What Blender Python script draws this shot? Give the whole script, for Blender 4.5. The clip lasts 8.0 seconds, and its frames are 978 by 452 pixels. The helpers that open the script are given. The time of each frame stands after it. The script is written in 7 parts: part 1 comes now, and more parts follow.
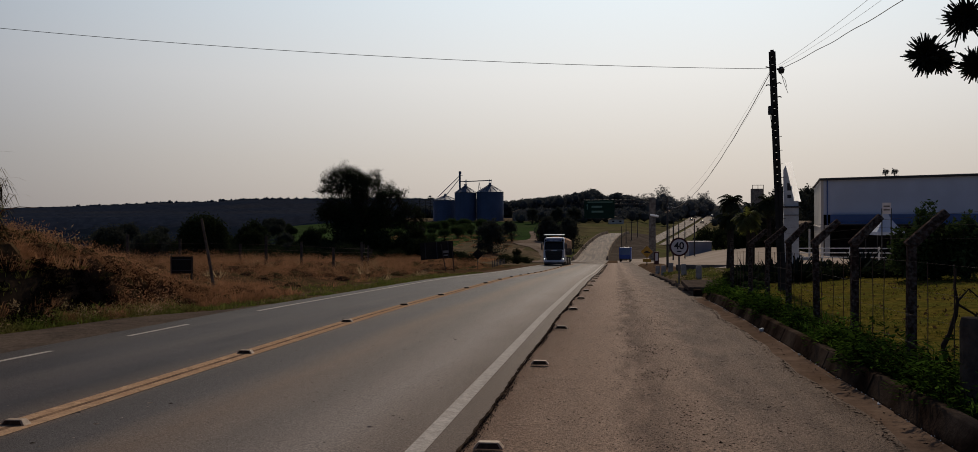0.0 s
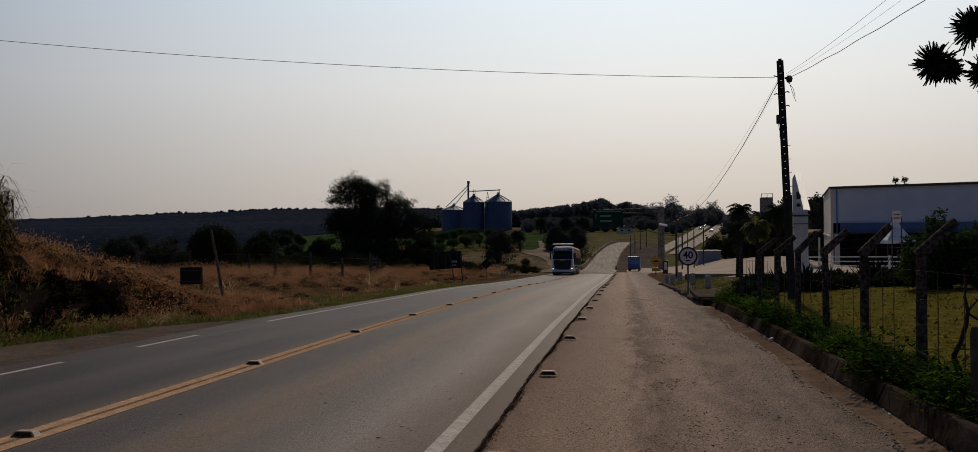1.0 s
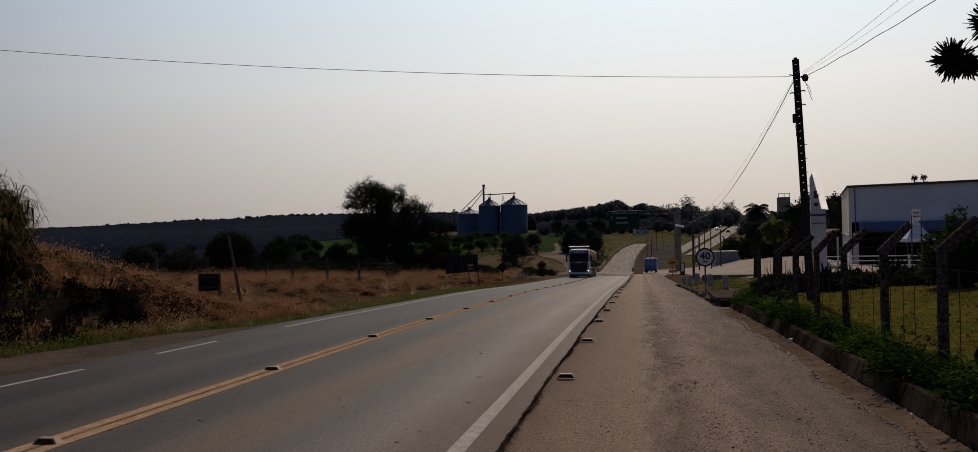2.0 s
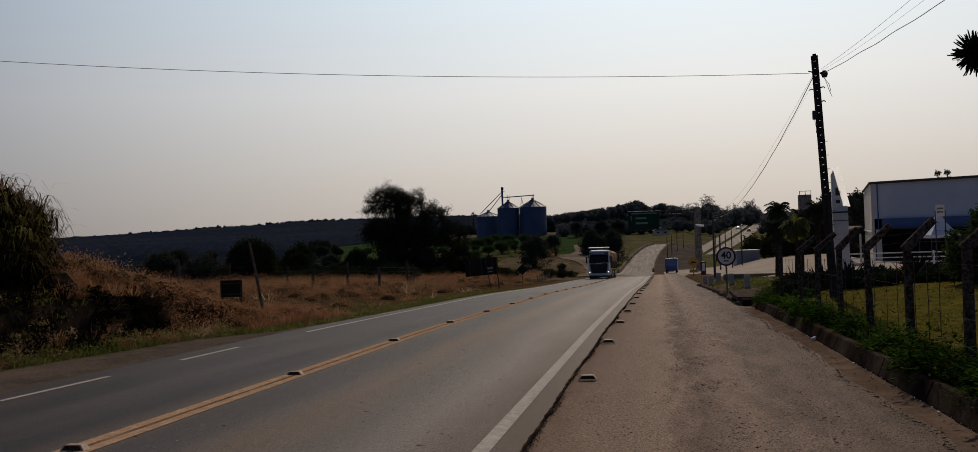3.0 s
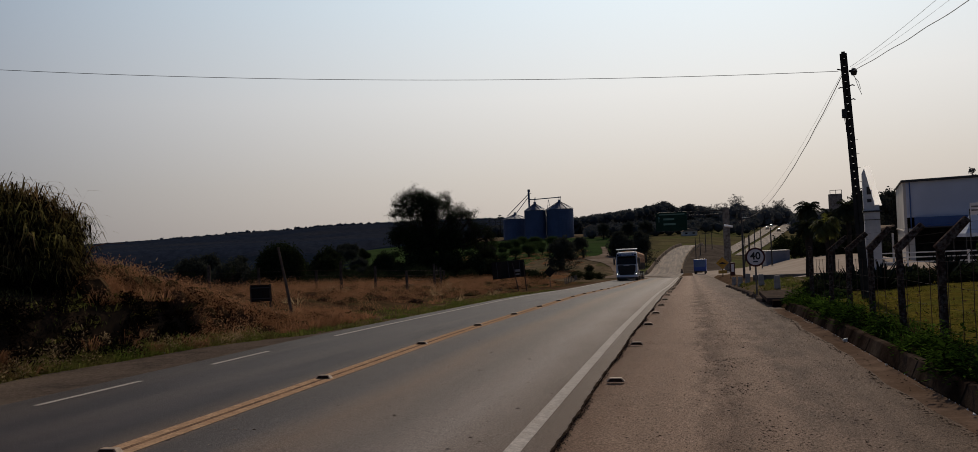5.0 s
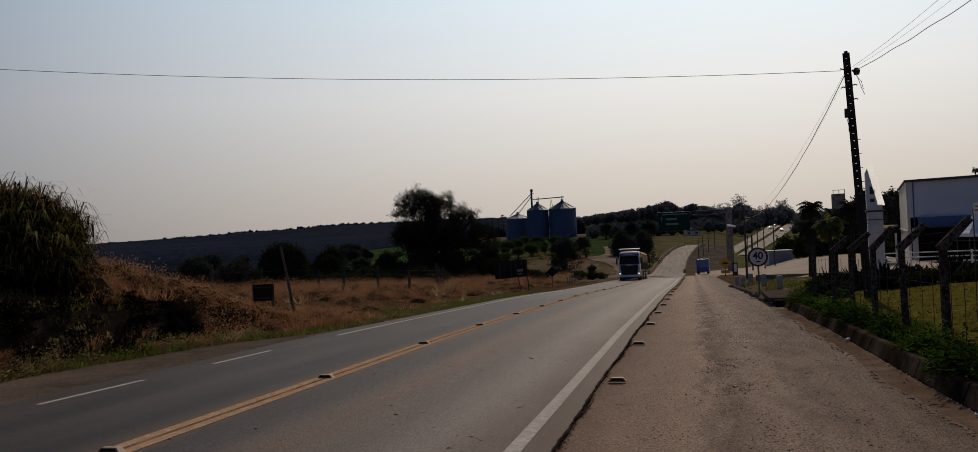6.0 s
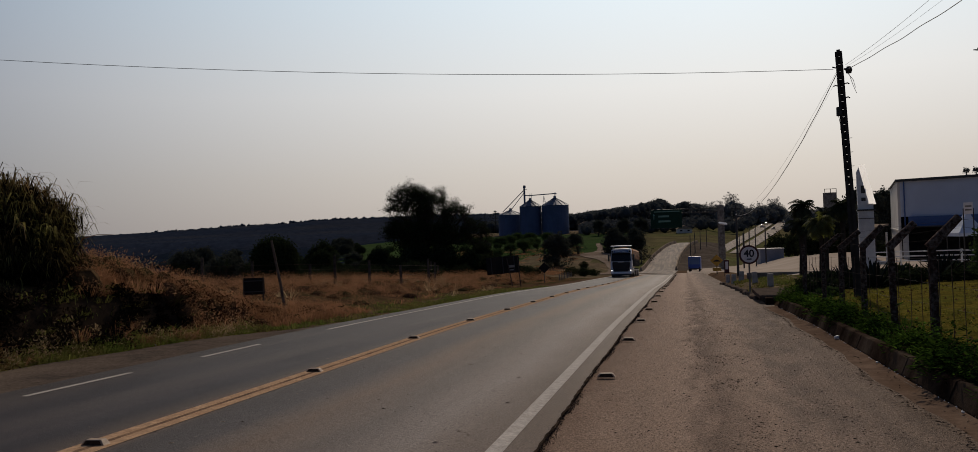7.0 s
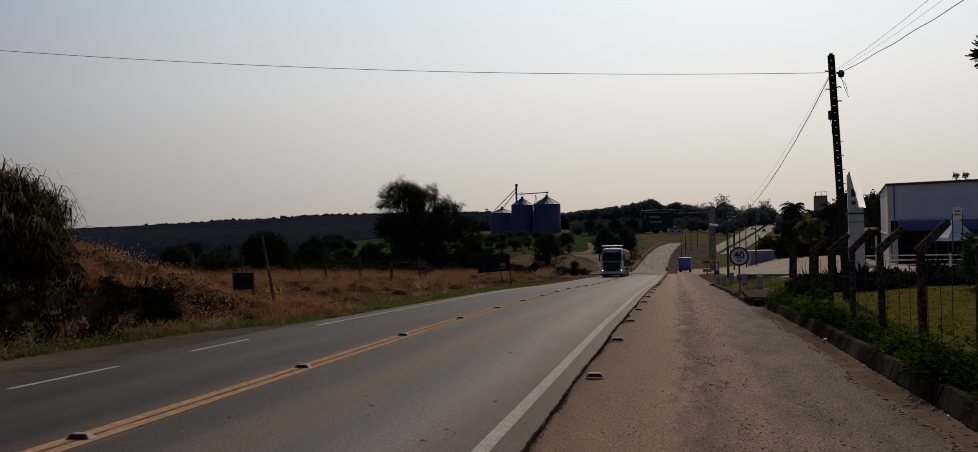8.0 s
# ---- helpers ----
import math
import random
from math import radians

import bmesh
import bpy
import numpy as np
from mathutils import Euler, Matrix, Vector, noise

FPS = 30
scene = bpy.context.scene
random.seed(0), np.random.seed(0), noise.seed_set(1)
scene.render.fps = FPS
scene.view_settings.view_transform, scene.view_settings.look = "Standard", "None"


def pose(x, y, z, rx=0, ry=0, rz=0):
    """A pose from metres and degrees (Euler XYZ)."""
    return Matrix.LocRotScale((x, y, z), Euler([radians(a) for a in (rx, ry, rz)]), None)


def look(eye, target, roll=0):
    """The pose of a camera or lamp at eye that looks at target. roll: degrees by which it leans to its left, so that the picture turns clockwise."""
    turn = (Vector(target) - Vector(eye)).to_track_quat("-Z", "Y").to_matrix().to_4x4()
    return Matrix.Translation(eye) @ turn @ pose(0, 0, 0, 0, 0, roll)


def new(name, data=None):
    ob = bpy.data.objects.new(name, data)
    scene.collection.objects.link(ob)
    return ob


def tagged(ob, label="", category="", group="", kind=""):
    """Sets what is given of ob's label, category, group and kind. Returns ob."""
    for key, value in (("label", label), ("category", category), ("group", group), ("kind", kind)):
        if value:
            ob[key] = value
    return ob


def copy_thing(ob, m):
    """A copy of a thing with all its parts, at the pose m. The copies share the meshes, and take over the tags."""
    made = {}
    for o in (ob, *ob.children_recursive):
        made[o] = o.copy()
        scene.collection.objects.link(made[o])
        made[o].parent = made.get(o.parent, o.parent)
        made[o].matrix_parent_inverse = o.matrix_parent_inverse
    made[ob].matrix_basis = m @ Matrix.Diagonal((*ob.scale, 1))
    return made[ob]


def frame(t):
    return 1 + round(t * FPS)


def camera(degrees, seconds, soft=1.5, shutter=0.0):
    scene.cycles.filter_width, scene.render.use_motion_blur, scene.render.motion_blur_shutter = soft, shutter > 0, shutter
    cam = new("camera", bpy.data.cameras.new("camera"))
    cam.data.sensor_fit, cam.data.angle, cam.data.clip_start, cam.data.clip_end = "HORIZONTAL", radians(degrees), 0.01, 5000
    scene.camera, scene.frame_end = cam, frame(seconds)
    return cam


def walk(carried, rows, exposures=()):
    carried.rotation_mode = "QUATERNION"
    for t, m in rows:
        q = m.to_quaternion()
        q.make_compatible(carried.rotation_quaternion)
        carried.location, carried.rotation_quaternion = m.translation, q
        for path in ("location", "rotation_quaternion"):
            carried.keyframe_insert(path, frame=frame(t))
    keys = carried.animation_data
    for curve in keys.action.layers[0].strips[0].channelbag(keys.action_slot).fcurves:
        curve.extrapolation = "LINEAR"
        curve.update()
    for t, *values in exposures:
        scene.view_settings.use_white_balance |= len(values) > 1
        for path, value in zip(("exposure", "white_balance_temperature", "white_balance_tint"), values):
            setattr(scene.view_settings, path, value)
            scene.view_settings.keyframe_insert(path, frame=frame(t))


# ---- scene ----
cam = camera(59.6, 8.0, soft=0.6)
PATH = [
    (0.0, pose(0.000, 0.000, 1.720, 89.500, 0.286, 8.391)),
    (0.5, pose(0.007, -0.003, 1.731, 89.901, 0.370, 8.652)),
    (1.0, pose(0.010, -0.014, 1.732, 90.148, 0.484, 8.964)),
    (1.5, pose(0.008, -0.008, 1.732, 90.281, 0.751, 9.440)),
    (3.0, pose(0.011, -0.012, 1.727, 90.605, 2.055, 11.316)),
    (3.5, pose(0.017, -0.028, 1.732, 90.653, 2.368, 11.958)),
    (4.0, pose(0.018, -0.027, 1.735, 90.731, 2.604, 12.522)),
    (4.5, pose(0.019, -0.024, 1.738, 90.831, 2.603, 12.892)),
    (6.0, pose(0.036, -0.019, 1.732, 90.840, 2.537, 13.309)),
    (6.5, pose(0.048, -0.009, 1.725, 90.739, 2.332, 13.066)),
    (7.0, pose(0.061, 0.020, 1.712, 90.548, 2.062, 12.808)),
    (7.5, pose(0.067, 0.030, 1.716, 90.463, 1.634, 12.502)),
    (8.0, pose(0.068, 0.036, 1.716, 90.398, 1.236, 12.233)),
]
walk(cam, PATH, exposures=[(0.0, 0.0), (8.0, 0.0)])

# ---- sky and sun ----
SUN_AZ, SUN_EL = radians(4), radians(36)      # clockwise from the road's direction; height
world = bpy.data.worlds.new("sky")
scene.world = world
world.use_nodes = True
wn, wl = world.node_tree.nodes, world.node_tree.links
sky = wn.new("ShaderNodeTexSky")
sky.sky_type = "NISHITA"
sky.sun_disc = False
sky.sun_elevation, sky.sun_rotation = SUN_EL, SUN_AZ
sky.air_density, sky.dust_density, sky.ozone_density = 1.0, 3.0, 1.5
# smoke haze: thick and warm at the horizon, thinning upwards, whiter towards the sun
coord = wn.new("ShaderNodeTexCoord")
sep = wn.new("ShaderNodeSeparateXYZ")
wl.new(coord.outputs["Generated"], sep.inputs[0])
ramp = wn.new("ShaderNodeValToRGB")
HAZE = ((0.0, (0.435, 0.385, 0.35)), (0.07, (0.522, 0.485, 0.447)), (0.16, (0.638, 0.632, 0.617)), (0.27, (0.64, 0.725, 0.775)), (0.45, (0.40, 0.46, 0.53)), (0.8, (0.16, 0.20, 0.26)))
while len(ramp.color_ramp.elements) < len(HAZE):
    ramp.color_ramp.elements.new(0.5)
for e, (at, c) in zip(ramp.color_ramp.elements, HAZE):
    e.position, e.color = at, (*c, 1)
wl.new(sep.outputs["Z"], ramp.inputs[0])
dot = wn.new("ShaderNodeVectorMath")
dot.operation = "DOT_PRODUCT"
dot.inputs[1].default_value = (math.sin(radians(6)), math.cos(radians(6)), 0)
wl.new(coord.outputs["Generated"], dot.inputs[0])
near_sun = wn.new("ShaderNodeMapRange")
near_sun.inputs[1].default_value, near_sun.inputs[2].default_value = 0.42, 1.0
wl.new(dot.outputs["Value"], near_sun.inputs[0])
gain = wn.new("ShaderNodeMix")
gain.data_type = "RGBA"
gain.inputs[6].default_value, gain.inputs[7].default_value = (0.10, 0.14, 0.24, 1), (1.19, 1.19, 1.19, 1)
wl.new(near_sun.outputs[0], gain.inputs[0])
tint = wn.new("ShaderNodeMix")
tint.data_type, tint.blend_type = "RGBA", "MULTIPLY"
tint.inputs[0].default_value = 1.0
wl.new(ramp.outputs[0], tint.inputs[6])
wl.new(gain.outputs[2], tint.inputs[7])
haze = wn.new("ShaderNodeBackground")
wl.new(tint.outputs[2], haze.inputs["Color"])
haze.inputs["Strength"].default_value = 1.0
wn["Background"].inputs["Strength"].default_value = 0.005
wl.new(sky.outputs[0], wn["Background"].inputs["Color"])
both = wn.new("ShaderNodeAddShader")
wl.new(wn["Background"].outputs[0], both.inputs[0])
wl.new(haze.outputs[0], both.inputs[1])
wl.new(both.outputs[0], wn["World Output"].inputs["Surface"])

sun = new("sun", bpy.data.lights.new("sun", "SUN"))
sun.data.energy, sun.data.angle, sun.data.color = 1.95, radians(2.0), (1.0, 0.85, 0.68)
toward = Vector((math.sin(SUN_AZ) * math.cos(SUN_EL), math.cos(SUN_AZ) * math.cos(SUN_EL), math.sin(SUN_EL)))
sun.matrix_world = look(toward * 300, (0, 0, 0))

# ---- materials ----
def material(name, base, second=None, scale=6.0, rough=0.8, metal=0.0, bump=0.0, fine=40.0, third=None, big=0.35, spec=0.4, vary=0.0, emit=0.0, thin=0.0, island=False, speck=0.0, stretch=None, across=None, bands=None, waver=0.5, bandmix=0.85):
    """Two noises mix three colours; the finer one gives relief. vary: change from piece to piece."""
    m = bpy.data.materials.new(name)
    m.use_nodes = True
    n, l = m.node_tree.nodes, m.node_tree.links
    b = n["Principled BSDF"]
    if rough >= 0.84:
        spec = 0.0
    b.inputs["Roughness"].default_value = rough
    b.inputs["Metallic"].default_value = metal
    b.inputs["Specular IOR Level"].default_value = spec
    b.inputs["Base Color"].default_value = (*base, 1)
    if second is None:
        second = tuple(c * 0.75 for c in base)
    tc = n.new("ShaderNodeTexCoord")
    n1 = n.new("ShaderNodeTexNoise")
    n1.inputs["Scale"].default_value, n1.inputs["Detail"].default_value = scale, 6
    if stretch:
        m1 = n.new("ShaderNodeMapping")
        m1.inputs["Scale"].default_value = (1, 0.25, 1)
        l.new(tc.outputs["Object"], m1.inputs["Vector"])
        l.new(m1.outputs[0], n1.inputs["Vector"])
    else:
        l.new(tc.outputs["Object"], n1.inputs["Vector"])
    r1 = n.new("ShaderNodeMapRange")
    r1.inputs[1].default_value, r1.inputs[2].default_value = 0.38, 0.62
    l.new(n1.outputs[0], r1.inputs[0])
    mix = n.new("ShaderNodeMix")
    mix.data_type = "RGBA"
    mix.inputs[6].default_value, mix.inputs[7].default_value = (*base, 1), (*second, 1)
    l.new(r1.outputs[0], mix.inputs[0])
    out = mix.outputs[2]
    if third is not None:
        n2 = n.new("ShaderNodeTexNoise")
        n2.inputs["Scale"].default_value, n2.inputs["Detail"].default_value = big, 5
        if stretch:
            mp = n.new("ShaderNodeMapping")
            mp.inputs["Scale"].default_value = stretch
            l.new(tc.outputs["Object"], mp.inputs["Vector"])
            l.new(mp.outputs[0], n2.inputs["Vector"])
        else:
            l.new(tc.outputs["Object"], n2.inputs["Vector"])
        r2 = n.new("ShaderNodeMapRange")
        r2.inputs[1].default_value, r2.inputs[2].default_value = 0.45, 0.7
        l.new(n2.outputs[0], r2.inputs[0])
        mix2 = n.new("ShaderNodeMix")
        mix2.data_type = "RGBA"
        mix2.inputs[7].default_value = (*third, 1)
        l.new(out, mix2.inputs[6])
        l.new(r2.outputs[0], mix2.inputs[0])
        out = mix2.outputs[2]
    if bands is not None:
        # lengthwise wear: colours at distances across, with wavering limits
        sb = n.new("ShaderNodeSeparateXYZ")
        l.new(tc.outputs["Object"], sb.inputs[0])
        wv = n.new("ShaderNodeMath")
        wv.operation = "MULTIPLY_ADD"
        l.new(n1.outputs[0], wv.inputs[0])
        wv.inputs[1].default_value = waver
        l.new(sb.outputs["X"], wv.inputs[2])
        x0, x1 = bands[0][0], bands[-1][0]
        rb = n.new("ShaderNodeMapRange")
        rb.inputs[1].default_value, rb.inputs[2].default_value = x0 + waver / 2, x1 + waver / 2
        l.new(wv.outputs[0], rb.inputs[0])
        cr = n.new("ShaderNodeValToRGB")
        while len(cr.color_ramp.elements) < len(bands):
            cr.color_ramp.elements.new(0.5)
        for e, (bx, bc) in zip(cr.color_ramp.elements, bands):
            e.position, e.color = (bx - x0) / (x1 - x0), (*bc, 1)
        l.new(rb.outputs[0], cr.inputs[0])
        mb = n.new("ShaderNodeMix")
        mb.data_type = "RGBA"
        mb.inputs[0].default_value = bandmix
        l.new(out, mb.inputs[6])
        l.new(cr.outputs[0], mb.inputs[7])
        out = mb.outputs[2]
    if across is not None:
        # dust carried onto one side: x from, x to, colour, amount
        sx = n.new("ShaderNodeSeparateXYZ")
        l.new(tc.outputs["Object"], sx.inputs[0])
        wob = n.new("ShaderNodeMath")
        wob.operation = "MULTIPLY_ADD"
        l.new(n1.outputs[0], wob.inputs[0])
        wob.inputs[1].default_value = 1.5
        l.new(sx.outputs["X"], wob.inputs[2])
        ra = n.new("ShaderNodeMapRange")
        ra.inputs[1].default_value, ra.inputs[2].default_value, ra.inputs[4].default_value = across[0] + 0.75, across[1] + 0.75, across[3]
        l.new(wob.outputs[0], ra.inputs[0])
        mx = n.new("ShaderNodeMix")
        mx.data_type = "RGBA"
        mx.inputs[7].default_value = (*across[2], 1)
        l.new(out, mx.inputs[6])
        l.new(ra.outputs[0], mx.inputs[0])
        out = mx.outputs[2]
    if speck > 0:
        n4 = n.new("ShaderNodeTexNoise")
        n4.inputs["Scale"].default_value, n4.inputs["Detail"].default_value, n4.inputs["Roughness"].default_value = fine * 0.35, 7, 0.8
        l.new(tc.outputs["Object"], n4.inputs["Vector"])
        r4 = n.new("ShaderNodeMapRange")
        r4.inputs[1].default_value, r4.inputs[2].default_value, r4.inputs[3].default_value, r4.inputs[4].default_value = 0.3, 0.7, 1 - speck, 1 + speck
        l.new(n4.outputs[0], r4.inputs[0])
        hs4 = n.new("ShaderNodeHueSaturation")
        l.new(r4.outputs[0], hs4.inputs["Value"])
        l.new(out, hs4.inputs["Color"])
        out = hs4.outputs[0]
    if vary > 0:
        src = n.new("ShaderNodeNewGeometry").outputs["Random Per Island"] if island else n.new("ShaderNodeObjectInfo").outputs["Random"]
        r3 = n.new("ShaderNodeMapRange")
        r3.inputs[3].default_value, r3.inputs[4].default_value = 1 - vary, 1 + vary
        l.new(src, r3.inputs[0])
        hs = n.new("ShaderNodeHueSaturation")
        l.new(r3.outputs[0], hs.inputs["Value"])
        l.new(out, hs.inputs["Color"])
        out = hs.outputs[0]
    l.new(out, b.inputs["Base Color"])
    if bump > 0:
        n3 = n.new("ShaderNodeTexNoise")
        n3.inputs["Scale"].default_value, n3.inputs["Detail"].default_value = fine, 4
        l.new(tc.outputs["Object"], n3.inputs["Vector"])
        bp = n.new("ShaderNodeBump")
        bp.inputs["Strength"].default_value, bp.inputs["Distance"].default_value = bump, 0.02
        l.new(n3.outputs[0], bp.inputs["Height"])
        l.new(bp.outputs[0], b.inputs["Normal"])
    if emit > 0:
        b.inputs["Emission Color"].default_value = (*base, 1)
        b.inputs["Emission Strength"].default_value = emit
    if thin > 0:
        tr = n.new("ShaderNodeBsdfTranslucent")
        l.new(out, tr.inputs["Color"])
        ms = n.new("ShaderNodeMixShader")
        ms.inputs[0].default_value = thin
        l.new(b.outputs[0], ms.inputs[1])
        l.new(tr.outputs[0], ms.inputs[2])
        l.new(ms.outputs[0], n["Material Output"].inputs[0])
    return m


ASPHALT = material("asphalt", (0.13, 0.115, 0.11), (0.06, 0.055, 0.056), 1.2, 0.60, bump=0.6, fine=150, third=(0.20, 0.16, 0.135), big=1.1, spec=0.06, speck=0.8, stretch=(1.0, 0.02, 1), waver=0.7, bands=((-9.3, (0.062, 0.052, 0.050)), (-7.4, (0.054, 0.050, 0.058)), (-6.3, (0.036, 0.033, 0.042)), (-5.9, (0.095, 0.074, 0.064)), (-5.55, (0.18, 0.11, 0.075)), (-5.2, (0.085, 0.072, 0.068)), (-4.6, (0.098, 0.086, 0.085)), (-4.0, (0.22, 0.152, 0.108)), (-3.3, (0.19, 0.152, 0.128)), (-2.5, (0.32, 0.265, 0.232)), (-1.95, (0.22, 0.165, 0.133)), (-1.5, (0.16, 0.105, 0.074))), bandmix=0.72)
ASPHALT_FAR = material("worn_asphalt", (0.185, 0.140, 0.110), (0.10, 0.075, 0.060), 0.5, 0.8, bump=0.3, fine=20, third=(0.28, 0.212, 0.166), big=1.6, spec=0.1, speck=0.3, stretch=(0.9, 0.008, 1))
BARRIER = material("dirty_parapet", (0.40, 0.31, 0.235), (0.27, 0.21, 0.155), 0.8, 0.9, third=(0.15, 0.12, 0.09), big=0.3)
# ridge trees: distance haze is put into the bluish colour
RIDGE_LEAF = material("haze_tinted_ridge_leaves", (0.050, 0.060, 0.082), (0.044, 0.054, 0.074), 0.01, 0.95, vary=0.08, island=True)
DIRT = material("packed_gravel", (0.30, 0.200, 0.146), (0.125, 0.083, 0.060), 3.2, 0.83, bump=0.9, fine=120, spec=0.07, third=(0.40, 0.278, 0.205), big=0.8, speck=1.0, stretch=(1.2, 0.10, 1), bands=((-1.4, (0.155, 0.086, 0.055)), (-1.1, (0.225, 0.142, 0.098)), (-0.7, (0.320, 0.216, 0.156)), (0.0, (0.400, 0.278, 0.205)), (0.42, (0.210, 0.141, 0.105)), (0.8, (0.355, 0.248, 0.183)), (1.4, (0.217, 0.158, 0.123)), (2.2, (0.157, 0.115, 0.089)), (2.8, (0.104, 0.071, 0.051))), waver=1.1, bandmix=0.74)
SOIL = material("red_brown_soil", (0.12, 0.075, 0.05), (0.08, 0.052, 0.036), 2.0, 0.95, bump=0.9, fine=30, third=(0.15, 0.10, 0.06), big=0.3)
FIELD = material("dry_pasture", (0.195, 0.140, 0.092), (0.115, 0.088, 0.058), 0.25, 0.95, bump=0.5, fine=4, third=(0.07, 0.07, 0.036), big=0.05, speck=0.6)
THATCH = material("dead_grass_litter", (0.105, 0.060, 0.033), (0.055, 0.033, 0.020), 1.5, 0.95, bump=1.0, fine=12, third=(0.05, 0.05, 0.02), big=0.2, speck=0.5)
KERB_MAT = material("stained_kerb_concrete", (0.046, 0.031, 0.023), (0.018, 0.012, 0.009), 2.2, 0.9, bump=0.5, fine=30, third=(0.105, 0.080, 0.062), big=0.7, vary=0.06, speck=0.35)
CROP = material("green_crop", (0.042, 0.070, 0.024), (0.028, 0.047, 0.018), 0.06, 0.95, bump=0.4, fine=4, third=(0.052, 0.070, 0.030), big=0.03, speck=0.6)
LAWN = material("mown_grass", (0.14, 0.108, 0.022), (0.07, 0.06, 0.014), 3.4, 0.95, bump=1.0, fine=22, third=(0.085, 0.085, 0.018), big=0.6, speck=0.6)
TRACK = material("worn_earth_track", (0.225, 0.175, 0.138), (0.150, 0.112, 0.085), 0.5, 0.9, bump=0.4, fine=8, third=(0.27, 0.215, 0.170), big=0.12, speck=0.4)
PALE_GROUND = material("pale_yard_gravel", (0.46, 0.38, 0.31), (0.38, 0.31, 0.25), 0.6, 0.9, bump=0.3, fine=20, third=(0.50, 0.42, 0.35), big=0.1)
WHITE_PAINT = material("white_road_paint", (0.49, 0.44, 0.40), (0.37, 0.33, 0.30), 9, 0.8, bump=0.2, fine=90, third=(0.40, 0.35, 0.31), big=4, speck=0.4, spec=0.1)
YELLOW_PAINT = material("orange_yellow_road_paint", (0.52, 0.342, 0.215), (0.38, 0.25, 0.16), 7, 0.85, bump=0.2, fine=90, third=(0.42, 0.26, 0.16), big=4.0, speck=0.45)
TAR = material("dark_crumbled_edge", (0.10, 0.073, 0.057), (0.055, 0.042, 0.034), 12, 0.95, bump=0.8, fine=60)
GRIT = material("loose_road_chips", (0.26, 0.21, 0.175), (0.10, 0.08, 0.07), 9, 0.9, vary=0.7, island=True)
CRACK = material("dark_crack_soil", (0.040, 0.027, 0.020), (0.022, 0.016, 0.013), 14, 0.95, bump=1.0, fine=60, third=(0.075, 0.052, 0.038), big=3.0)
FADED_PAINT = material("rubbed_off_paint", (0.20, 0.125, 0.085), (0.13, 0.088, 0.066), 5, 0.9, bump=0.3, fine=90, third=(0.27, 0.17, 0.11), big=2.0, speck=0.5)
STUD = material("dusty_stud_body", (0.46, 0.32, 0.21), (0.33, 0.23, 0.155), 20, 0.6, bump=0.2, fine=80, vary=0.15)
# stud faces: backlit shade is put into this dark brown
STUD_FACE = material("shade_dark_stud_face", (0.085, 0.053, 0.036), (0.05, 0.033, 0.024), 30, 0.9)
CONCRETE = material("weathered_concrete", (0.24, 0.22, 0.20), (0.16, 0.145, 0.13), 3.0, 0.9, bump=0.6, fine=35, third=(0.11, 0.10, 0.085), big=1.5, vary=0.12)
MOSSY = material("lichen_spotted_concrete", (0.080, 0.050, 0.040), (0.030, 0.022, 0.019), 14, 0.9, bump=1.0, fine=40, third=(0.16, 0.135, 0.118), big=19.0, vary=0.2)
POLE_GREY = material("dark_concrete_pole", (0.060, 0.055, 0.052), (0.040, 0.037, 0.035), 4, 0.85, bump=0.4, fine=30)
WIRE = material("dark_wire", (0.03, 0.03, 0.03), (0.05, 0.045, 0.04), 20, 0.6)
CABLE_GREY = material("grey_cable", (0.55, 0.55, 0.55), (0.45, 0.45, 0.45), 10, 0.5)
RUST = material("rusty_wire", (0.10, 0.055, 0.035), (0.06, 0.04, 0.03), 20, 0.8)
WOOD = material("grey_weathered_wood", (0.10, 0.082, 0.066), (0.06, 0.05, 0.042), 8, 0.9, bump=0.6, fine=30, vary=0.2)
PALE_WOOD = material("pale_split_wood", (0.20, 0.15, 0.11), (0.12, 0.09, 0.068), 6, 0.85, bump=0.5, fine=30)
BARK = material("dark_bark", (0.06, 0.048, 0.038), (0.035, 0.03, 0.025), 5, 0.95, bump=0.8, fine=15)
STEEL = material("galvanised_steel", (0.32, 0.34, 0.37), (0.26, 0.28, 0.31), 0.6, 0.5, metal=0.5, bump=0.0)
SILO_WALL = material("blue_grey_corrugated_steel", (0.085, 0.118, 0.21), (0.068, 0.096, 0.175), 0.15, 0.7, metal=0.1)
SILO_ROOF = material("pale_steel_roof", (0.11, 0.14, 0.21), (0.09, 0.115, 0.175), 0.2, 0.6, metal=0.2)
WHITE_WALL = material("white_painted_sheet", (0.55, 0.60, 0.70), (0.50, 0.545, 0.64), 0.4, 0.7, third=(0.46, 0.50, 0.58), big=0.15)
CREAM_WALL = material("cream_painted_wall", (0.62, 0.58, 0.52), (0.55, 0.51, 0.46), 0.8, 0.75, third=(0.5, 0.46, 0.41), big=0.3)
BLUE_WALL = material("blue_painted_sheet", (0.07, 0.13, 0.30), (0.06, 0.11, 0.26), 0.5, 0.6)
WHITE = material("white_enamel", (0.72, 0.72, 0.72), (0.62, 0.62, 0.62), 3, 0.55)
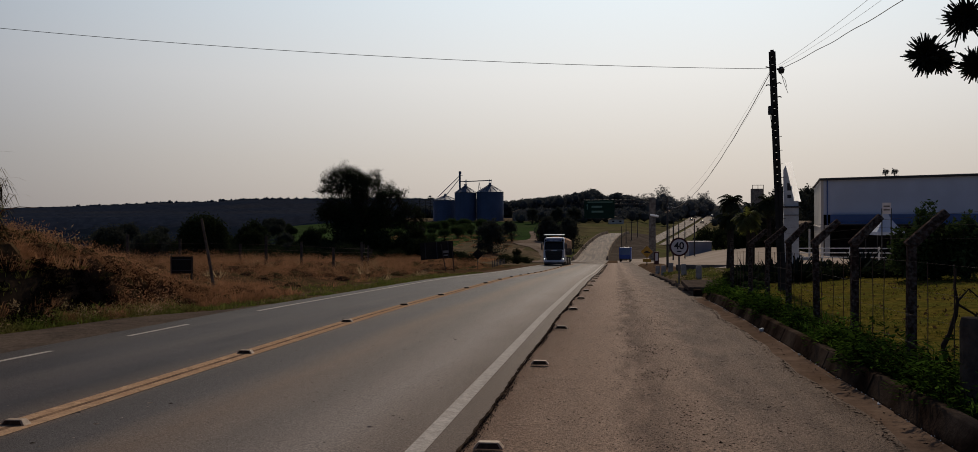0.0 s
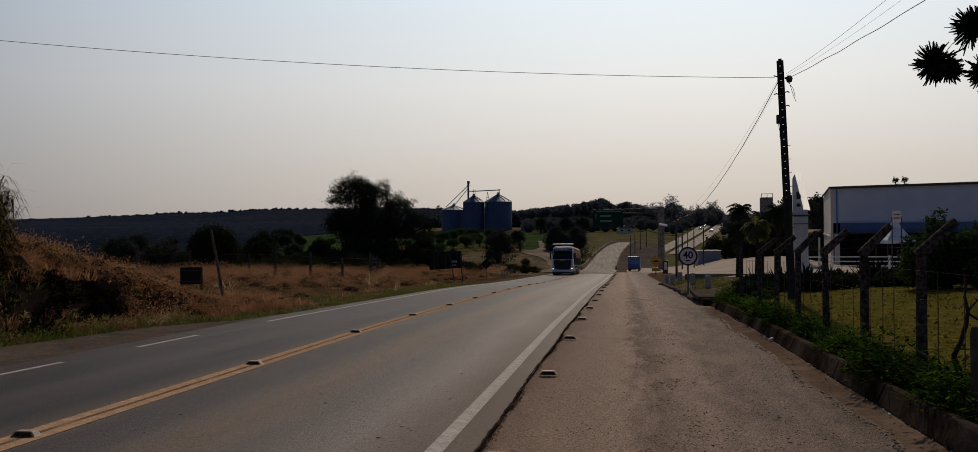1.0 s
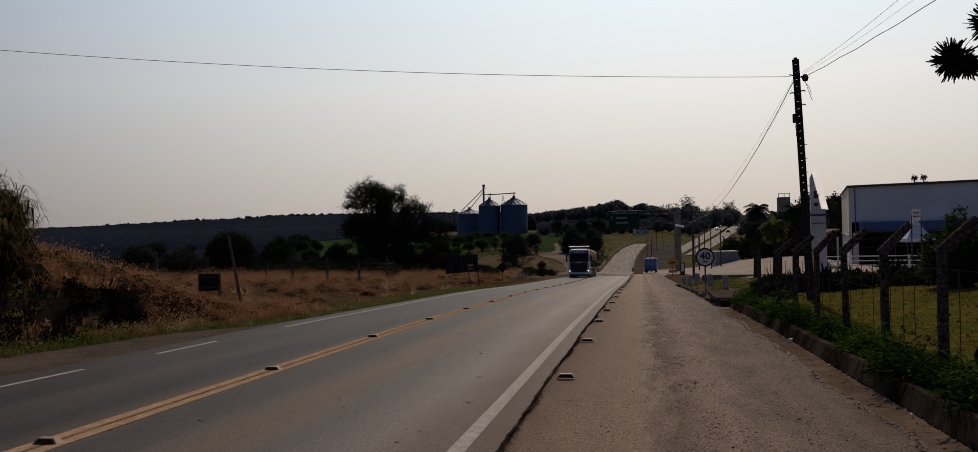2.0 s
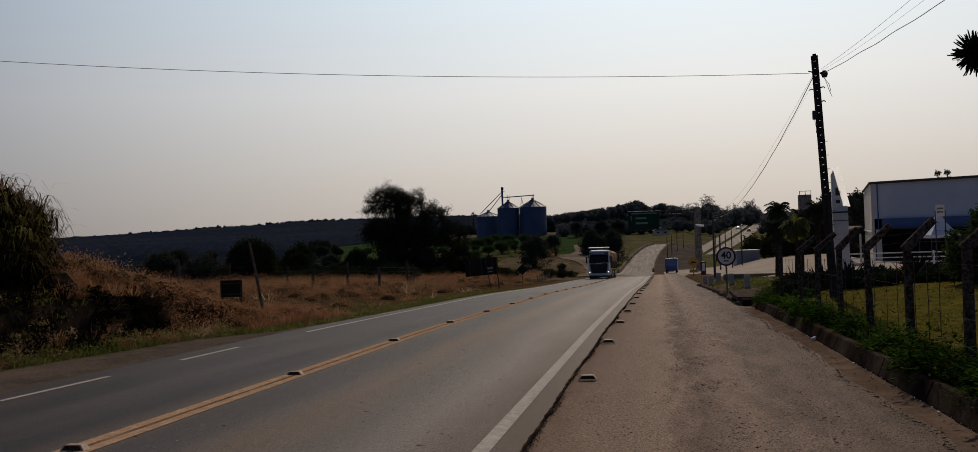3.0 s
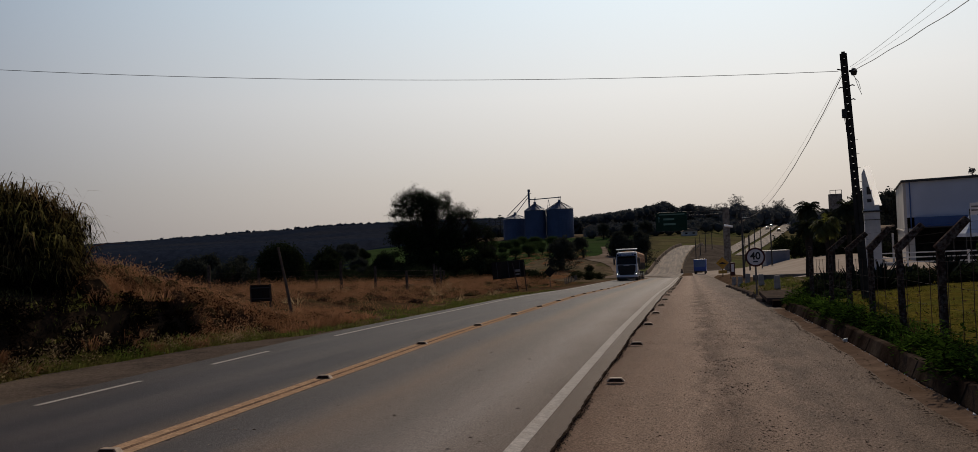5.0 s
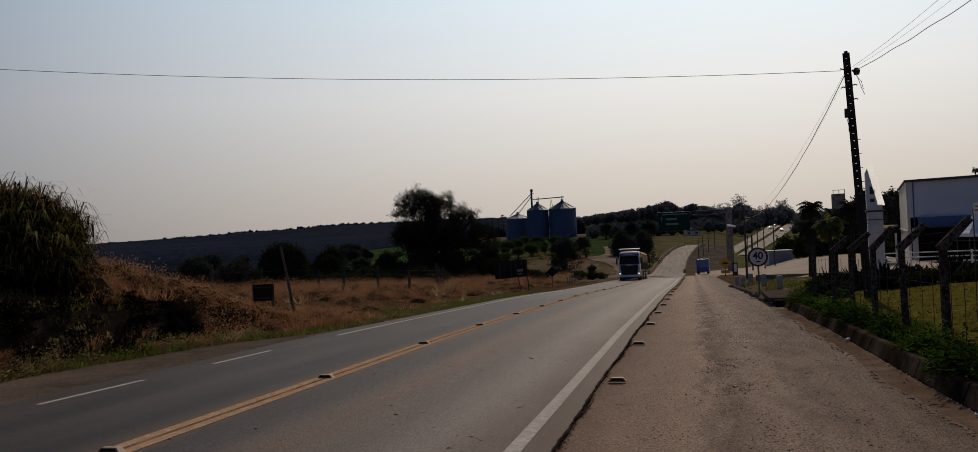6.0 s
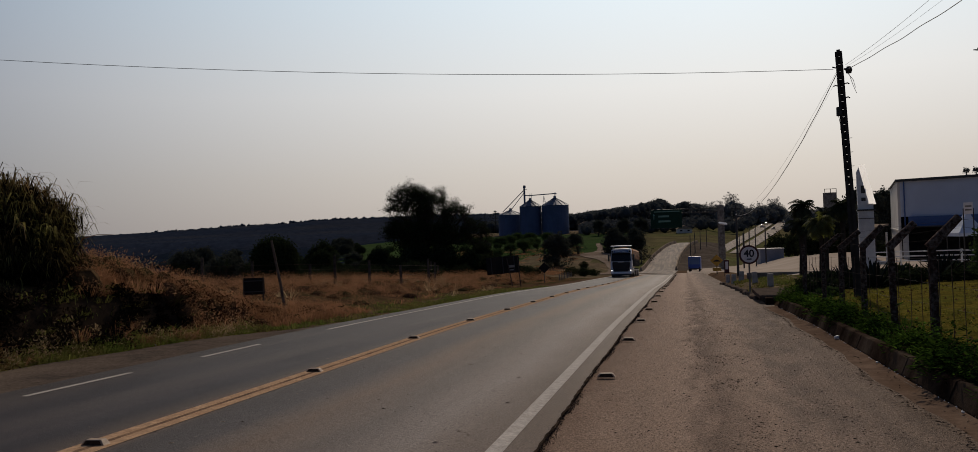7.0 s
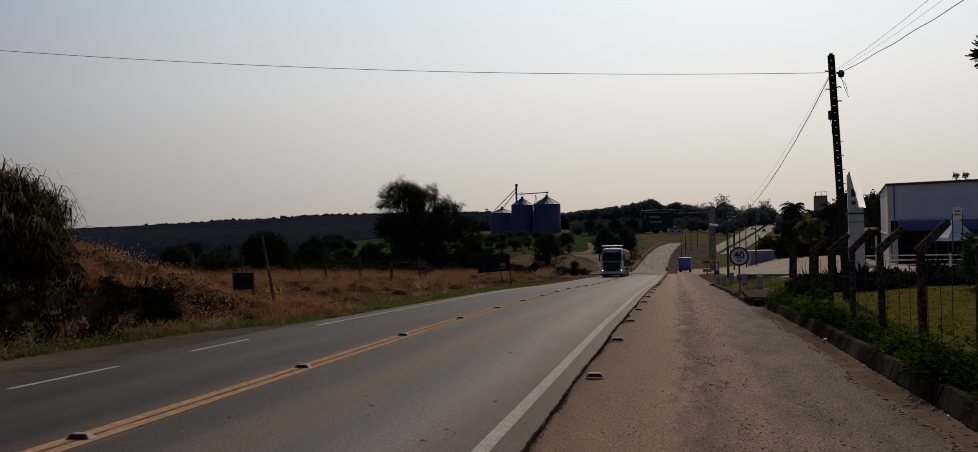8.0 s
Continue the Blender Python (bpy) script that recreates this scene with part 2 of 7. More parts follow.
# interior walls, with indoor shade put into their colour
SHADE_IN = material("shade_coloured_interior", (0.06, 0.055, 0.05), (0.045, 0.04, 0.038), 2, 0.9)
DARK = material("dark_painted_steel", (0.035, 0.035, 0.037), (0.05, 0.048, 0.046), 5, 0.6)
SIGN_BACK = material("dull_sign_back", (0.028, 0.026, 0.025), (0.02, 0.019, 0.018), 4, 0.85, third=(0.045, 0.036, 0.03), big=1.0)
RED = material("red_sign_rim", (0.09, 0.018, 0.018), (0.06, 0.014, 0.014), 5, 0.5)
SIGN_WHITE = material("pale_sign_face", (0.82, 0.76, 0.74), (0.75, 0.69, 0.67), 4, 0.5)
BLACK = material("black_lettering", (0.02, 0.02, 0.02), (0.025, 0.025, 0.025), 5, 0.6)
SIGN_YELLOW = material("amber_sign_face", (0.62, 0.34, 0.05), (0.52, 0.28, 0.045), 4, 0.5)
SIGN_GREEN = material("dark_green_sign_face", (0.007, 0.036, 0.026), (0.006, 0.030, 0.021), 1, 0.5, spec=0.1)
GREEN_TEXT = material("pale_green_lettering", (0.14, 0.26, 0.21), (0.11, 0.22, 0.18), 2, 0.5)
LAMP_WHITE = material("pale_lamp_housing", (0.85, 0.86, 0.86), (0.8, 0.8, 0.8), 5, 0.35)
TILE_RED = material("brown_roof_tiles", (0.30, 0.24, 0.18), (0.22, 0.17, 0.13), 2, 0.85)
GLASS = material("dark_glass", (0.008, 0.009, 0.011), (0.010, 0.011, 0.013), 2, 0.15, spec=0.25)
RUBBER = material("tyre_rubber", (0.02, 0.02, 0.02), (0.03, 0.028, 0.026), 10, 0.8)
CHROME = material("dull_rim", (0.35, 0.35, 0.36), (0.25, 0.25, 0.26), 8, 0.4, metal=0.8)
TRUCK_WHITE = material("white_cab_paint", (0.76, 0.77, 0.80), (0.70, 0.71, 0.74), 1.0, 0.35, spec=0.5)
TARP = material("orange_brown_tarpaulin", (0.50, 0.26, 0.12), (0.40, 0.20, 0.095), 0.9, 0.8, bump=0.3, fine=5)
BUS_BLUE = material("bright_blue_paint", (0.03, 0.085, 0.38), (0.028, 0.075, 0.32), 1, 0.4, spec=0.5)
BUS_WINDOW = material("pale_blue_rear_panel", (0.10, 0.17, 0.34), (0.08, 0.14, 0.28), 1, 0.3)
LIGHT_ON = material("lit_headlamp", (1.0, 0.97, 0.9), (1.0, 0.97, 0.9), 2, 0.3, emit=1.6)
BLUE_TEXT = material("blue_visor_band", (0.10, 0.16, 0.36), (0.08, 0.14, 0.3), 2, 0.4)
DRY = material("dry_grass_blades", (0.42, 0.222, 0.118), (0.25, 0.128, 0.066), 0.9, 0.9, vary=0.22, island=True, thin=0.42)
STRAW = material("pale_straw_blades", (0.50, 0.37, 0.21), (0.36, 0.25, 0.14), 0.8, 0.9, vary=0.35, island=True, thin=0.45)
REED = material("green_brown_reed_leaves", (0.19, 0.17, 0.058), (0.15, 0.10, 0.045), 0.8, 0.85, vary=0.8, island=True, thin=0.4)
WEED = material("lush_weed_leaves", (0.066, 0.118, 0.017), (0.016, 0.038, 0.008), 1.5, 0.9, vary=0.9, island=True, thin=0.5)
VERGE_GREEN = material("verge_grass_blades", (0.13, 0.165, 0.035), (0.20, 0.165, 0.06), 0.6, 0.9, vary=0.45, island=True, thin=0.4)
LEAF = material("dark_tree_leaves", (0.035, 0.045, 0.02), (0.025, 0.032, 0.016), 0.4, 0.85, vary=0.4, island=True, thin=0.15)
LEAF_GREEN = material("green_tree_leaves", (0.066, 0.095, 0.033), (0.046, 0.070, 0.026), 0.4, 0.85, vary=0.4, island=True, thin=0.2)
# leaf colours of the far, skyline and field trees include painted haze
FAR_LEAF = material("haze_lightened_far_woods", (0.084, 0.090, 0.091), (0.066, 0.071, 0.074), 0.05, 0.95, vary=0.15, island=True, thin=0.25)
SKYLINE = material("haze_lightened_skyline_leaves", (0.15, 0.152, 0.148), (0.12, 0.123, 0.12), 0.05, 0.95, vary=0.2, island=True, thin=0.3)
MID_LEAF = material("haze_greyed_field_leaves", (0.062, 0.066, 0.052), (0.046, 0.050, 0.040), 0.3, 0.95, vary=0.25, island=True, thin=0.2)
PALE_CONCRETE = material("pale_painted_concrete", (0.40, 0.375, 0.345), (0.30, 0.28, 0.255), 5, 0.9, bump=0.4, fine=40, third=(0.22, 0.20, 0.18), big=2.5, vary=0.12)
PALM = material("palm_fronds", (0.055, 0.062, 0.035), (0.04, 0.046, 0.028), 0.8, 0.85, vary=0.3, island=True, thin=0.3)
# lit copy of PALM: sunlight is put into its yellow-green
PALM_LIT = material("palm_fronds_tinted_sunlit", (0.13, 0.14, 0.032), (0.09, 0.095, 0.026), 0.8, 0.7, vary=0.3, island=True, thin=0.45)
AGAVE = material("grey_green_agave", (0.026, 0.032, 0.024), (0.018, 0.022, 0.018), 2, 0.85, vary=0.25)
NEEDLE = material("black_green_needles", (0.02, 0.028, 0.015), (0.015, 0.02, 0.012), 2, 0.8, vary=0.3, island=True)
LITTER_LEAF = material("dry_leaf_litter", (0.16, 0.095, 0.05), (0.08, 0.05, 0.028), 3, 0.9, vary=0.6, island=True, thin=0.2)
PEBBLE = material("loose_pebbles", (0.17, 0.13, 0.105), (0.08, 0.063, 0.053), 6, 0.9, vary=0.7, island=True)
GLARE_SHEET = material("translucent_glare_white", (0.97, 0.97, 0.97), (0.95, 0.95, 0.95), 3, 0.6, thin=0.92)
EDGE_DIRT = material("grey_brown_edge_dirt", (0.12, 0.092, 0.075), (0.08, 0.064, 0.054), 2.0, 0.9, bump=1.0, fine=40, third=(0.15, 0.115, 0.09), big=0.5, speck=0.5)
LITTER = material("white_plastic_litter", (0.75, 0.75, 0.74), (0.65, 0.65, 0.64), 9, 0.5)
# valley leaves, their blue-grey taken from haze
VALLEY_LEAF = material("haze_tinted_valley_leaves", (0.075, 0.083, 0.080), (0.055, 0.064, 0.064), 0.05, 0.95, vary=0.3, island=True)
# soil with the shade of the bank and weeds put into its colour
SHADE_SOIL = material("soil_darkened_for_shade", (0.035, 0.024, 0.017), (0.022, 0.016, 0.012), 3.0, 0.95, bump=1.0, fine=25, third=(0.05, 0.034, 0.022), big=0.8)
# dead brown leaves, darkened further to stand for shade within the growth
DEAD_SHADE_REED = material("dead_brown_and_shade_leaves", (0.024, 0.017, 0.010), (0.014, 0.010, 0.007), 0.8, 0.9, vary=0.6, island=True)
ROUGH_GRASS = material("olive_rough_pasture", (0.135, 0.115, 0.058), (0.09, 0.076, 0.042), 0.12, 0.95, bump=0.4, fine=4, third=(0.095, 0.104, 0.038), big=0.03, speck=0.5)
# hillside tree tops, tinted blue in place of haze
SLOPE_LEAF = material("haze_tinted_slope_leaves", (0.022, 0.029, 0.047), (0.017, 0.023, 0.039), 0.05, 0.95, third=(0.031, 0.034, 0.044), big=0.006, speck=0.25, fine=0.5)

# ---- building helpers ----
def obj(name, bm, mat, parent=None, label="", smooth=False):
    me = bpy.data.meshes.new(name)
    bm.normal_update()
    bm.to_mesh(me)
    bm.free()
    me.materials.append(mat)
    if smooth:
        me.polygons.foreach_set("use_smooth", [True] * len(me.polygons))
    ob = new(name, me)
    ob.parent = parent
    if label:
        ob["label"] = label
    return ob


def part(name, bm, mat, parent, label="", smooth=False):
    return obj(name, bm, mat, parent, label, smooth)


def raw(name, verts, faces, mat, parent=None, label="", smooth=False):
    """A mesh from arrays of corners and faces that a formula gave."""
    me = bpy.data.meshes.new(name)
    me.from_pydata([tuple(v) for v in verts], [], [tuple(int(i) for i in q) for q in faces])
    me.materials.append(mat)
    if smooth:
        me.polygons.foreach_set("use_smooth", [True] * len(me.polygons))
    ob = new(name, me)
    ob.parent = parent
    if label:
        ob["label"] = label
    return ob


def thing(name, m, label, category, group=""):
    ob = new(name)
    ob.empty_display_size = 0.2
    ob.matrix_world = m
    return tagged(ob, label, category, group)


def box(bm, c, s, m=None, bevel=0.0, top=(1.0, 1.0)):
    """A block with centre c and size s; top narrows its upper face."""
    t = Matrix.Translation(c)
    vs = []
    for z in (-0.5, 0.5):
        k = (1, 1) if z < 0 else top
        for x, y in ((-0.5, -0.5), (0.5, -0.5), (0.5, 0.5), (-0.5, 0.5)):
            p = t @ Vector((x * s[0] * k[0], y * s[1] * k[1], z * s[2]))
            vs.append(bm.verts.new(m @ p if m else p))
    fs = [bm.faces.new([vs[i] for i in q]) for q in ((3, 2, 1, 0), (4, 5, 6, 7), (0, 1, 5, 4), (1, 2, 6, 5), (2, 3, 7, 6), (3, 0, 4, 7))]
    if bevel > 0:
        es = list({e for q in fs for e in q.edges})
        bmesh.ops.bevel(bm, geom=es, offset=bevel, segments=2, affect="EDGES", profile=0.5)
    return bm


def block(c, s, bevel=0.0, m=None, top=(1.0, 1.0)):
    return box(bmesh.new(), c, s, m, bevel, top)


def tube(bm, pts, radii, n=8, cap=True):
    """A tapered tube through points."""
    pts = [Vector(p) for p in pts]
    rings = []
    side = None
    for i, p in enumerate(pts):
        d = (pts[min(i + 1, len(pts) - 1)] - pts[max(i - 1, 0)]).normalized()
        if side is None:
            side = d.orthogonal().normalized()
        side = (side - d * side.dot(d)).normalized()
        up = d.cross(side)
        r = radii[i] if isinstance(radii, (list, tuple)) else radii
        rings.append([bm.verts.new(p + r * (math.cos(2 * math.pi * k / n) * side + math.sin(2 * math.pi * k / n) * up)) for k in range(n)])
    for a, b in zip(rings, rings[1:]):
        for k in range(n):
            bm.faces.new((a[k], a[(k + 1) % n], b[(k + 1) % n], b[k]))
    if cap:
        bm.faces.new(rings[0][::-1])
        bm.faces.new(rings[-1])
    return bm


def tubes(paths, n=8):
    bm = bmesh.new()
    for pts, r in paths:
        tube(bm, pts, r, n)
    return bm


def disc(bm, c, r, depth, n=32, axis="y"):
    """A round plate with its faces along an axis."""
    c = Vector(c)
    d = {"x": Vector((1, 0, 0)), "y": Vector((0, 1, 0)), "z": Vector((0, 0, 1))}[axis] * depth / 2
    return tube(bm, [c - d, c + d], r, n)


def prism(bm, outline, y0, y1):
    """An outline in x and z, drawn out from y0 to y1."""
    a = [bm.verts.new((x, y0, z)) for x, z in outline]
    b = [bm.verts.new((x, y1, z)) for x, z in outline]
    k = len(outline)
    bm.faces.new(a)
    bm.faces.new(b[::-1])
    for i in range(k):
        bm.faces.new((a[(i + 1) % k], a[i], b[i], b[(i + 1) % k]))
    return bm


def letters(name, text, size, m, mat, parent, label=""):
    """Raised lettering in the built-in face, as a mesh."""
    cu = bpy.data.curves.new(name, "FONT")
    cu.body, cu.size, cu.extrude, cu.align_x, cu.align_y, cu.offset = text, size, 0.003, "CENTER", "CENTER", size * 0.022
    tmp = new(name + "_outline", cu)
    me = bpy.data.meshes.new_from_object(tmp.evaluated_get(bpy.context.evaluated_depsgraph_get()))
    bpy.data.objects.remove(tmp)
    bpy.data.curves.remove(cu)
    me.materials.append(mat)
    ob = new(name, me)
    ob.parent = parent
    ob.matrix_basis = m
    if label:
        ob["label"] = label
    return ob


def smooth01(v):
    v = np.clip(v, 0, 1)
    return v * v * (3 - 2 * v)


# ---- lie of the land ----
ROAD_Y = (-60, 0, 20, 45, 68, 102, 130, 170, 205, 225, 270, 314, 345, 420, 600)
ROAD_Z = (1.3, 0.0, -0.524, -1.449, -2.57, -3.95, -5.2, -7.0, -8.4, -8.5, -6.6, -4.6, -4.3, -6.0, -9.0)


def road_z(y):
    """Height of the carriageway along its length, rounded at the changes of grade."""
    y = np.asarray(y, float)
    w = np.clip(np.abs(y) * 0.12, 0.5, 9)
    return sum(np.interp(y + k * w, ROAD_Y, ROAD_Z) for k in (-1, -0.5, 0, 0.5, 1)) / 5


def road_x(y):
    """Middle of the carriageway: straight, then bending right over the rise."""
    y = np.asarray(y, float)
    return -5.5 - 0.006 * np.minimum(y, 60) + 0.00047 * np.clip(y - 215, 0, None) ** 2


FAR_Y = (-400, -60, 0, 60, 120, 205, 260, 350, 460, 650, 900, 1500, 2600, 4000)
FAR_Z = (4, 1.5, 0.0, -2.4, -4.8, -8.6, -7.6, -5.0, 0.5, 3.5, 8, 14, 18, 20)


def land(x, y):
    """Height of the ground."""
    x, y = np.asarray(x, float), np.asarray(y, float)
    far = sum(np.interp(y + k * 30, FAR_Y, FAR_Z) for k in (-1, 0, 1)) / 3
    rz = road_z(np.minimum(y, 345))
    near = smooth01((230 - y) / 60)
    cx = road_x(y)
    # carriageway, its ditch and shoulder
    out = np.where(y < 345, rz - 0.08, far)
    left = cx - 4.6 - x                      # metres beyond the left edge
    right = x - 2.75
    field = rz + 0.1 + 0.5 * smooth01((left - 2) / 8) - 5.5 * smooth01((left - 30) / 40) * smooth01((170 - y) / 80)
    field = near * field + (1 - near) * far
    out = np.where(left > 0.6, out + (field - out) * smooth01((left - 0.6) / (4 + y * 0.05).clip(4, 20)), out)
    lawn = rz + 0.22 * smooth01(right / 0.5) + 0.06 * np.clip(x - 3.7, 0, 8) + 0.06 * smooth01((x - 3.7) / 2)
    yard = rz + 0.72 + 1.5 * smooth01((x - 8) / 9) * smooth01((y - 62) / 40) * smooth01((22 - x) / 4)
    r = np.where(y < 57, lawn, lawn + (yard - lawn) * smooth01((y - 57) / 2) * smooth01((x - 5) / 3))
    r = near * r + (1 - near) * far
    out = np.where((right > 0.05) & (y < 205), r * np.clip(right / 0.25, 0, 1) + out * (1 - np.clip(right / 0.25, 0, 1)), out)
    fr = smooth01((np.abs(x - cx) - 6) / 14)
    out = np.where(y >= 205, out * (1 - fr) + far * fr, out)
    # mound under the dry bank
    mound = (1.15 * smooth01((-11.8 - x) / 0.5) + 0.35 * smooth01((-12.2 - x) / 2.5)) * smooth01((x + 36) / 12) * smooth01((27.5 - y - 0.25 * (x + 17)) / 9) * smooth01((y + 30) / 20)
    hills = 17 * np.exp(-((x + 430) / 560) ** 2 - ((y - 1560) / 330) ** 2)
    valley = -12 * smooth01((-x - 110 - 0.06 * y) / 160) * smooth01((y - 170) / 160) * smooth01((1450 - y) / 500)
    hw = -7.9 + 21 * (y - 300) / 560
    k = smooth01((x - 4 - 0.02 * (y - 205)) / 12) * smooth01((y - 205) / 60) * smooth01((900 - y) / 60)
    out = out * (1 - k) + np.maximum(hw, -8.6) * k
    rise = 3.6 * smooth01((-x - 11) / 9) * smooth01((y - 165) / 70) * smooth01((420 - y) / 130)
    return out + mound + hills + valley + rise


def on_land(x, y, dz=0.0):
    return float(land(x, y)) + dz


# ---- plants ----
def blades(name, pts, heights, widths, mat, label, category, seed, lean=0.35, parent=None, kind="stuff", leanto=None):
    """Bent grass blades on given feet, each a quad and a tip."""
    rng = np.random.default_rng(seed)
    n = len(pts)
    a = rng.uniform(0, 2 * np.pi, n)
    d = np.stack([np.cos(a), np.sin(a), np.zeros(n)], 1)
    if leanto is not None:
        d = d * 0.7 + np.array(leanto)
    s = np.stack([-np.sin(a + 0.8), np.cos(a + 0.8), np.zeros(n)], 1) * widths[:, None] / 2
    h = heights[:, None]
    k = rng.uniform(0.3, 1.0, n)[:, None] * lean
    mid = pts + d * h * k * 0.35 + np.array([0, 0, 1]) * h * 0.6
    tip = pts + d * h * k * 1.5 + np.array([0, 0, 1]) * h * (1 - 0.45 * k)
    v = np.stack([pts - s, pts + s, mid + s * 0.8, mid - s * 0.8, tip], 1).reshape(-1, 3)
    i = np.arange(n)[:, None] * 5
    quads = (i + np.array([0, 1, 2, 3])).tolist()
    tris = (i + np.array([3, 2, 4])).tolist()
    me = bpy.data.meshes.new(name)
    me.from_pydata(v.tolist(), [], quads + tris)
    me.materials.append(mat)
    ob = new(name, me)
    if parent is not None:
        ob.parent = parent
        return ob
    return tagged(ob, label, category, kind=kind)


def leaves(centres, spread, count, size, rng, droop=0.0):
    """Small leaf quads strewn round centres; returns corners and faces."""
    c = np.repeat(np.asarray(centres, float), count, 0)
    n = len(c)
    p = c + rng.normal(0, 1, (n, 3)) * np.asarray(spread)
    u = rng.normal(0, 1, (n, 3))
    u /= np.linalg.norm(u, axis=1)[:, None]
    w = np.cross(u, rng.normal(0, 1, (n, 3)))
    w /= np.linalg.norm(w, axis=1)[:, None]
    z = size * rng.uniform(0.5, 1.2, n)[:, None]
    v = np.stack([p - u * z, p + w * z * 0.5, p + u * z, p - w * z * 0.5], 1).reshape(-1, 3)
    v[:, 2] -= droop * np.abs(rng.normal(0, 1, len(v)))
    return v, (np.arange(n)[:, None] * 4 + np.arange(4)).tolist()


def limbs(rng, p, d, length, r, depth, out, tips, spread=0.6, lift=0.15, kids=(2, 4)):
    """Branches that fork; out takes (points, radii), tips the ends."""
    pts, rad = [Vector(p)], [r]
    steps = 3
    d = Vector(d).normalized()
    for i in range(steps):
        d = (d + Vector((rng.gauss(0, .13), rng.gauss(0, .13), rng.gauss(0, .08) + lift * 0.25))).normalized()
        pts.append(pts[-1] + d * length / steps)
        rad.append(r * (1 - 0.45 * (i + 1) / steps))
    out.append((pts, rad))
    if depth <= 2:
        tips.append(pts[-2])
    if depth == 0:
        tips.append(pts[-1])
        return
    for k in range(rng.randint(*kids)):
        a = rng.uniform(0, 2 * math.pi)
        side = d.orthogonal().normalized()
        side = (Matrix.Rotation(a, 3, d) @ side)
        nd = (d + side * rng.uniform(0.5, 1.0) * spread * 1.6 + Vector((0, 0, lift))).normalized()
        at = pts[-1] if k < 2 else pts[-2]
        limbs(rng, at, nd, length * rng.uniform(0.62, 0.85), rad[-1] * 0.8, depth - 1, out, tips, spread, lift, kids)


def tree(m, label, h, seed, mat, depth=4, trunk=0.28, spread=0.55, clump=0.5, count=14, leaf=0.2, name="tree", category="tree", group="", lift=0.15, low=0, stems=1, wide=1.0, thinnest=0.012):
    rng = random.Random(seed)
    nr = np.random.default_rng(seed)
    t = thing(name, m, label, category, group)
    out, tips = [], []
    for s in range(stems):
        dx = rng.uniform(-.3, .3) * (stems > 1)
        limbs(rng, (dx * 2, dx, -0.2), (dx, rng.uniform(-.1, .1), 1), h * trunk, h * 0.03, depth, out, tips, spread, lift)
    # fit to the height asked for
    top = max(p.z for p in tips) + clump
    k = h / top
    kx = wide * 0.42 * h / (max(math.hypot(p.x, p.y) for p in tips) + clump)
    bm = bmesh.new()
    for pts, rad in out:
        if rad[0] > 0.01:
            tube(bm, [(p.x * kx, p.y * kx, p.z * k) for p in pts], [max(r * k, thinnest) for r in rad], 5 if rad[0] < h * .015 else 8, cap=False)
    part("trunk", bm, BARK, t)
    c = [(p.x * kx, p.y * kx, p.z * k) for p in tips]
    for i in range(low):
        a, q = rng.uniform(0, 6.28), rng.uniform(0.05, 0.34) * h
        c.append((q * math.cos(a) * wide, q * math.sin(a), rng.uniform(0.08, 0.4) * h))
    v, fc = leaves(c, (clump, clump, clump * 0.7), count, leaf, nr)
    raw("crown", v, fc, mat, t)
    return t


def shrub(m, label, r, h, seed, mat, n=900, leaf=0.06, name="shrub", category="shrub", group="", ball=False):
    rng = np.random.default_rng(seed)
    t = thing(name, m, label, category, group)
    bm = bmesh.new()
    for i in range(6):
        a = i * 1.05
        tube(bm, [(0, 0, -0.1), (0.3 * r * math.cos(a), 0.3 * r * math.sin(a), h * 0.4), (0.7 * r * math.cos(a), 0.7 * r * math.sin(a), h * 0.8)], [0.03 * h, 0.02 * h, 0.008 * h], 5)
    part("stems", bm, BARK, t)
    d = rng.normal(0, 1, (n // 8, 3))
    d /= np.linalg.norm(d, axis=1)[:, None]
    q = rng.uniform(0.5, 1.0, len(d)) ** (0.25 if ball else 0.5)
    bumps = np.ones(len(d)) if ball else 0.75 + 0.35 * np.sin(d[:, 0] * 5 + seed) * np.sin(d[:, 2] * 4 + d[:, 1] * 3)
    c = d * (q * bumps)[:, None] * np.array([r, r, h / 2]) + np.array([0, 0, h / 2])
    v, fc = leaves(c, (0.10 * r, 0.10 * r, 0.07 * h), 8, leaf, rng)
    v[:, 2] = np.maximum(v[:, 2], 0.0)
    raw("foliage", v, fc, mat, t)
    return t

# ---- ground ----
EARTH = material("grey_brown_bank_earth", (0.11, 0.088, 0.072), (0.075, 0.060, 0.050), 0.5, 0.95, bump=0.6, fine=6, third=(0.14, 0.115, 0.092), big=0.12, speck=0.4)
# wooded ground whose blue tint stands for the air's haze
WOOD_FLOOR = material("haze_tinted_wooded_slope", (0.0115, 0.0170, 0.029), (0.0095, 0.0145, 0.025), 0.03, 0.95, third=(0.014, 0.0195, 0.031), big=0.004, speck=0.35, fine=0.2)


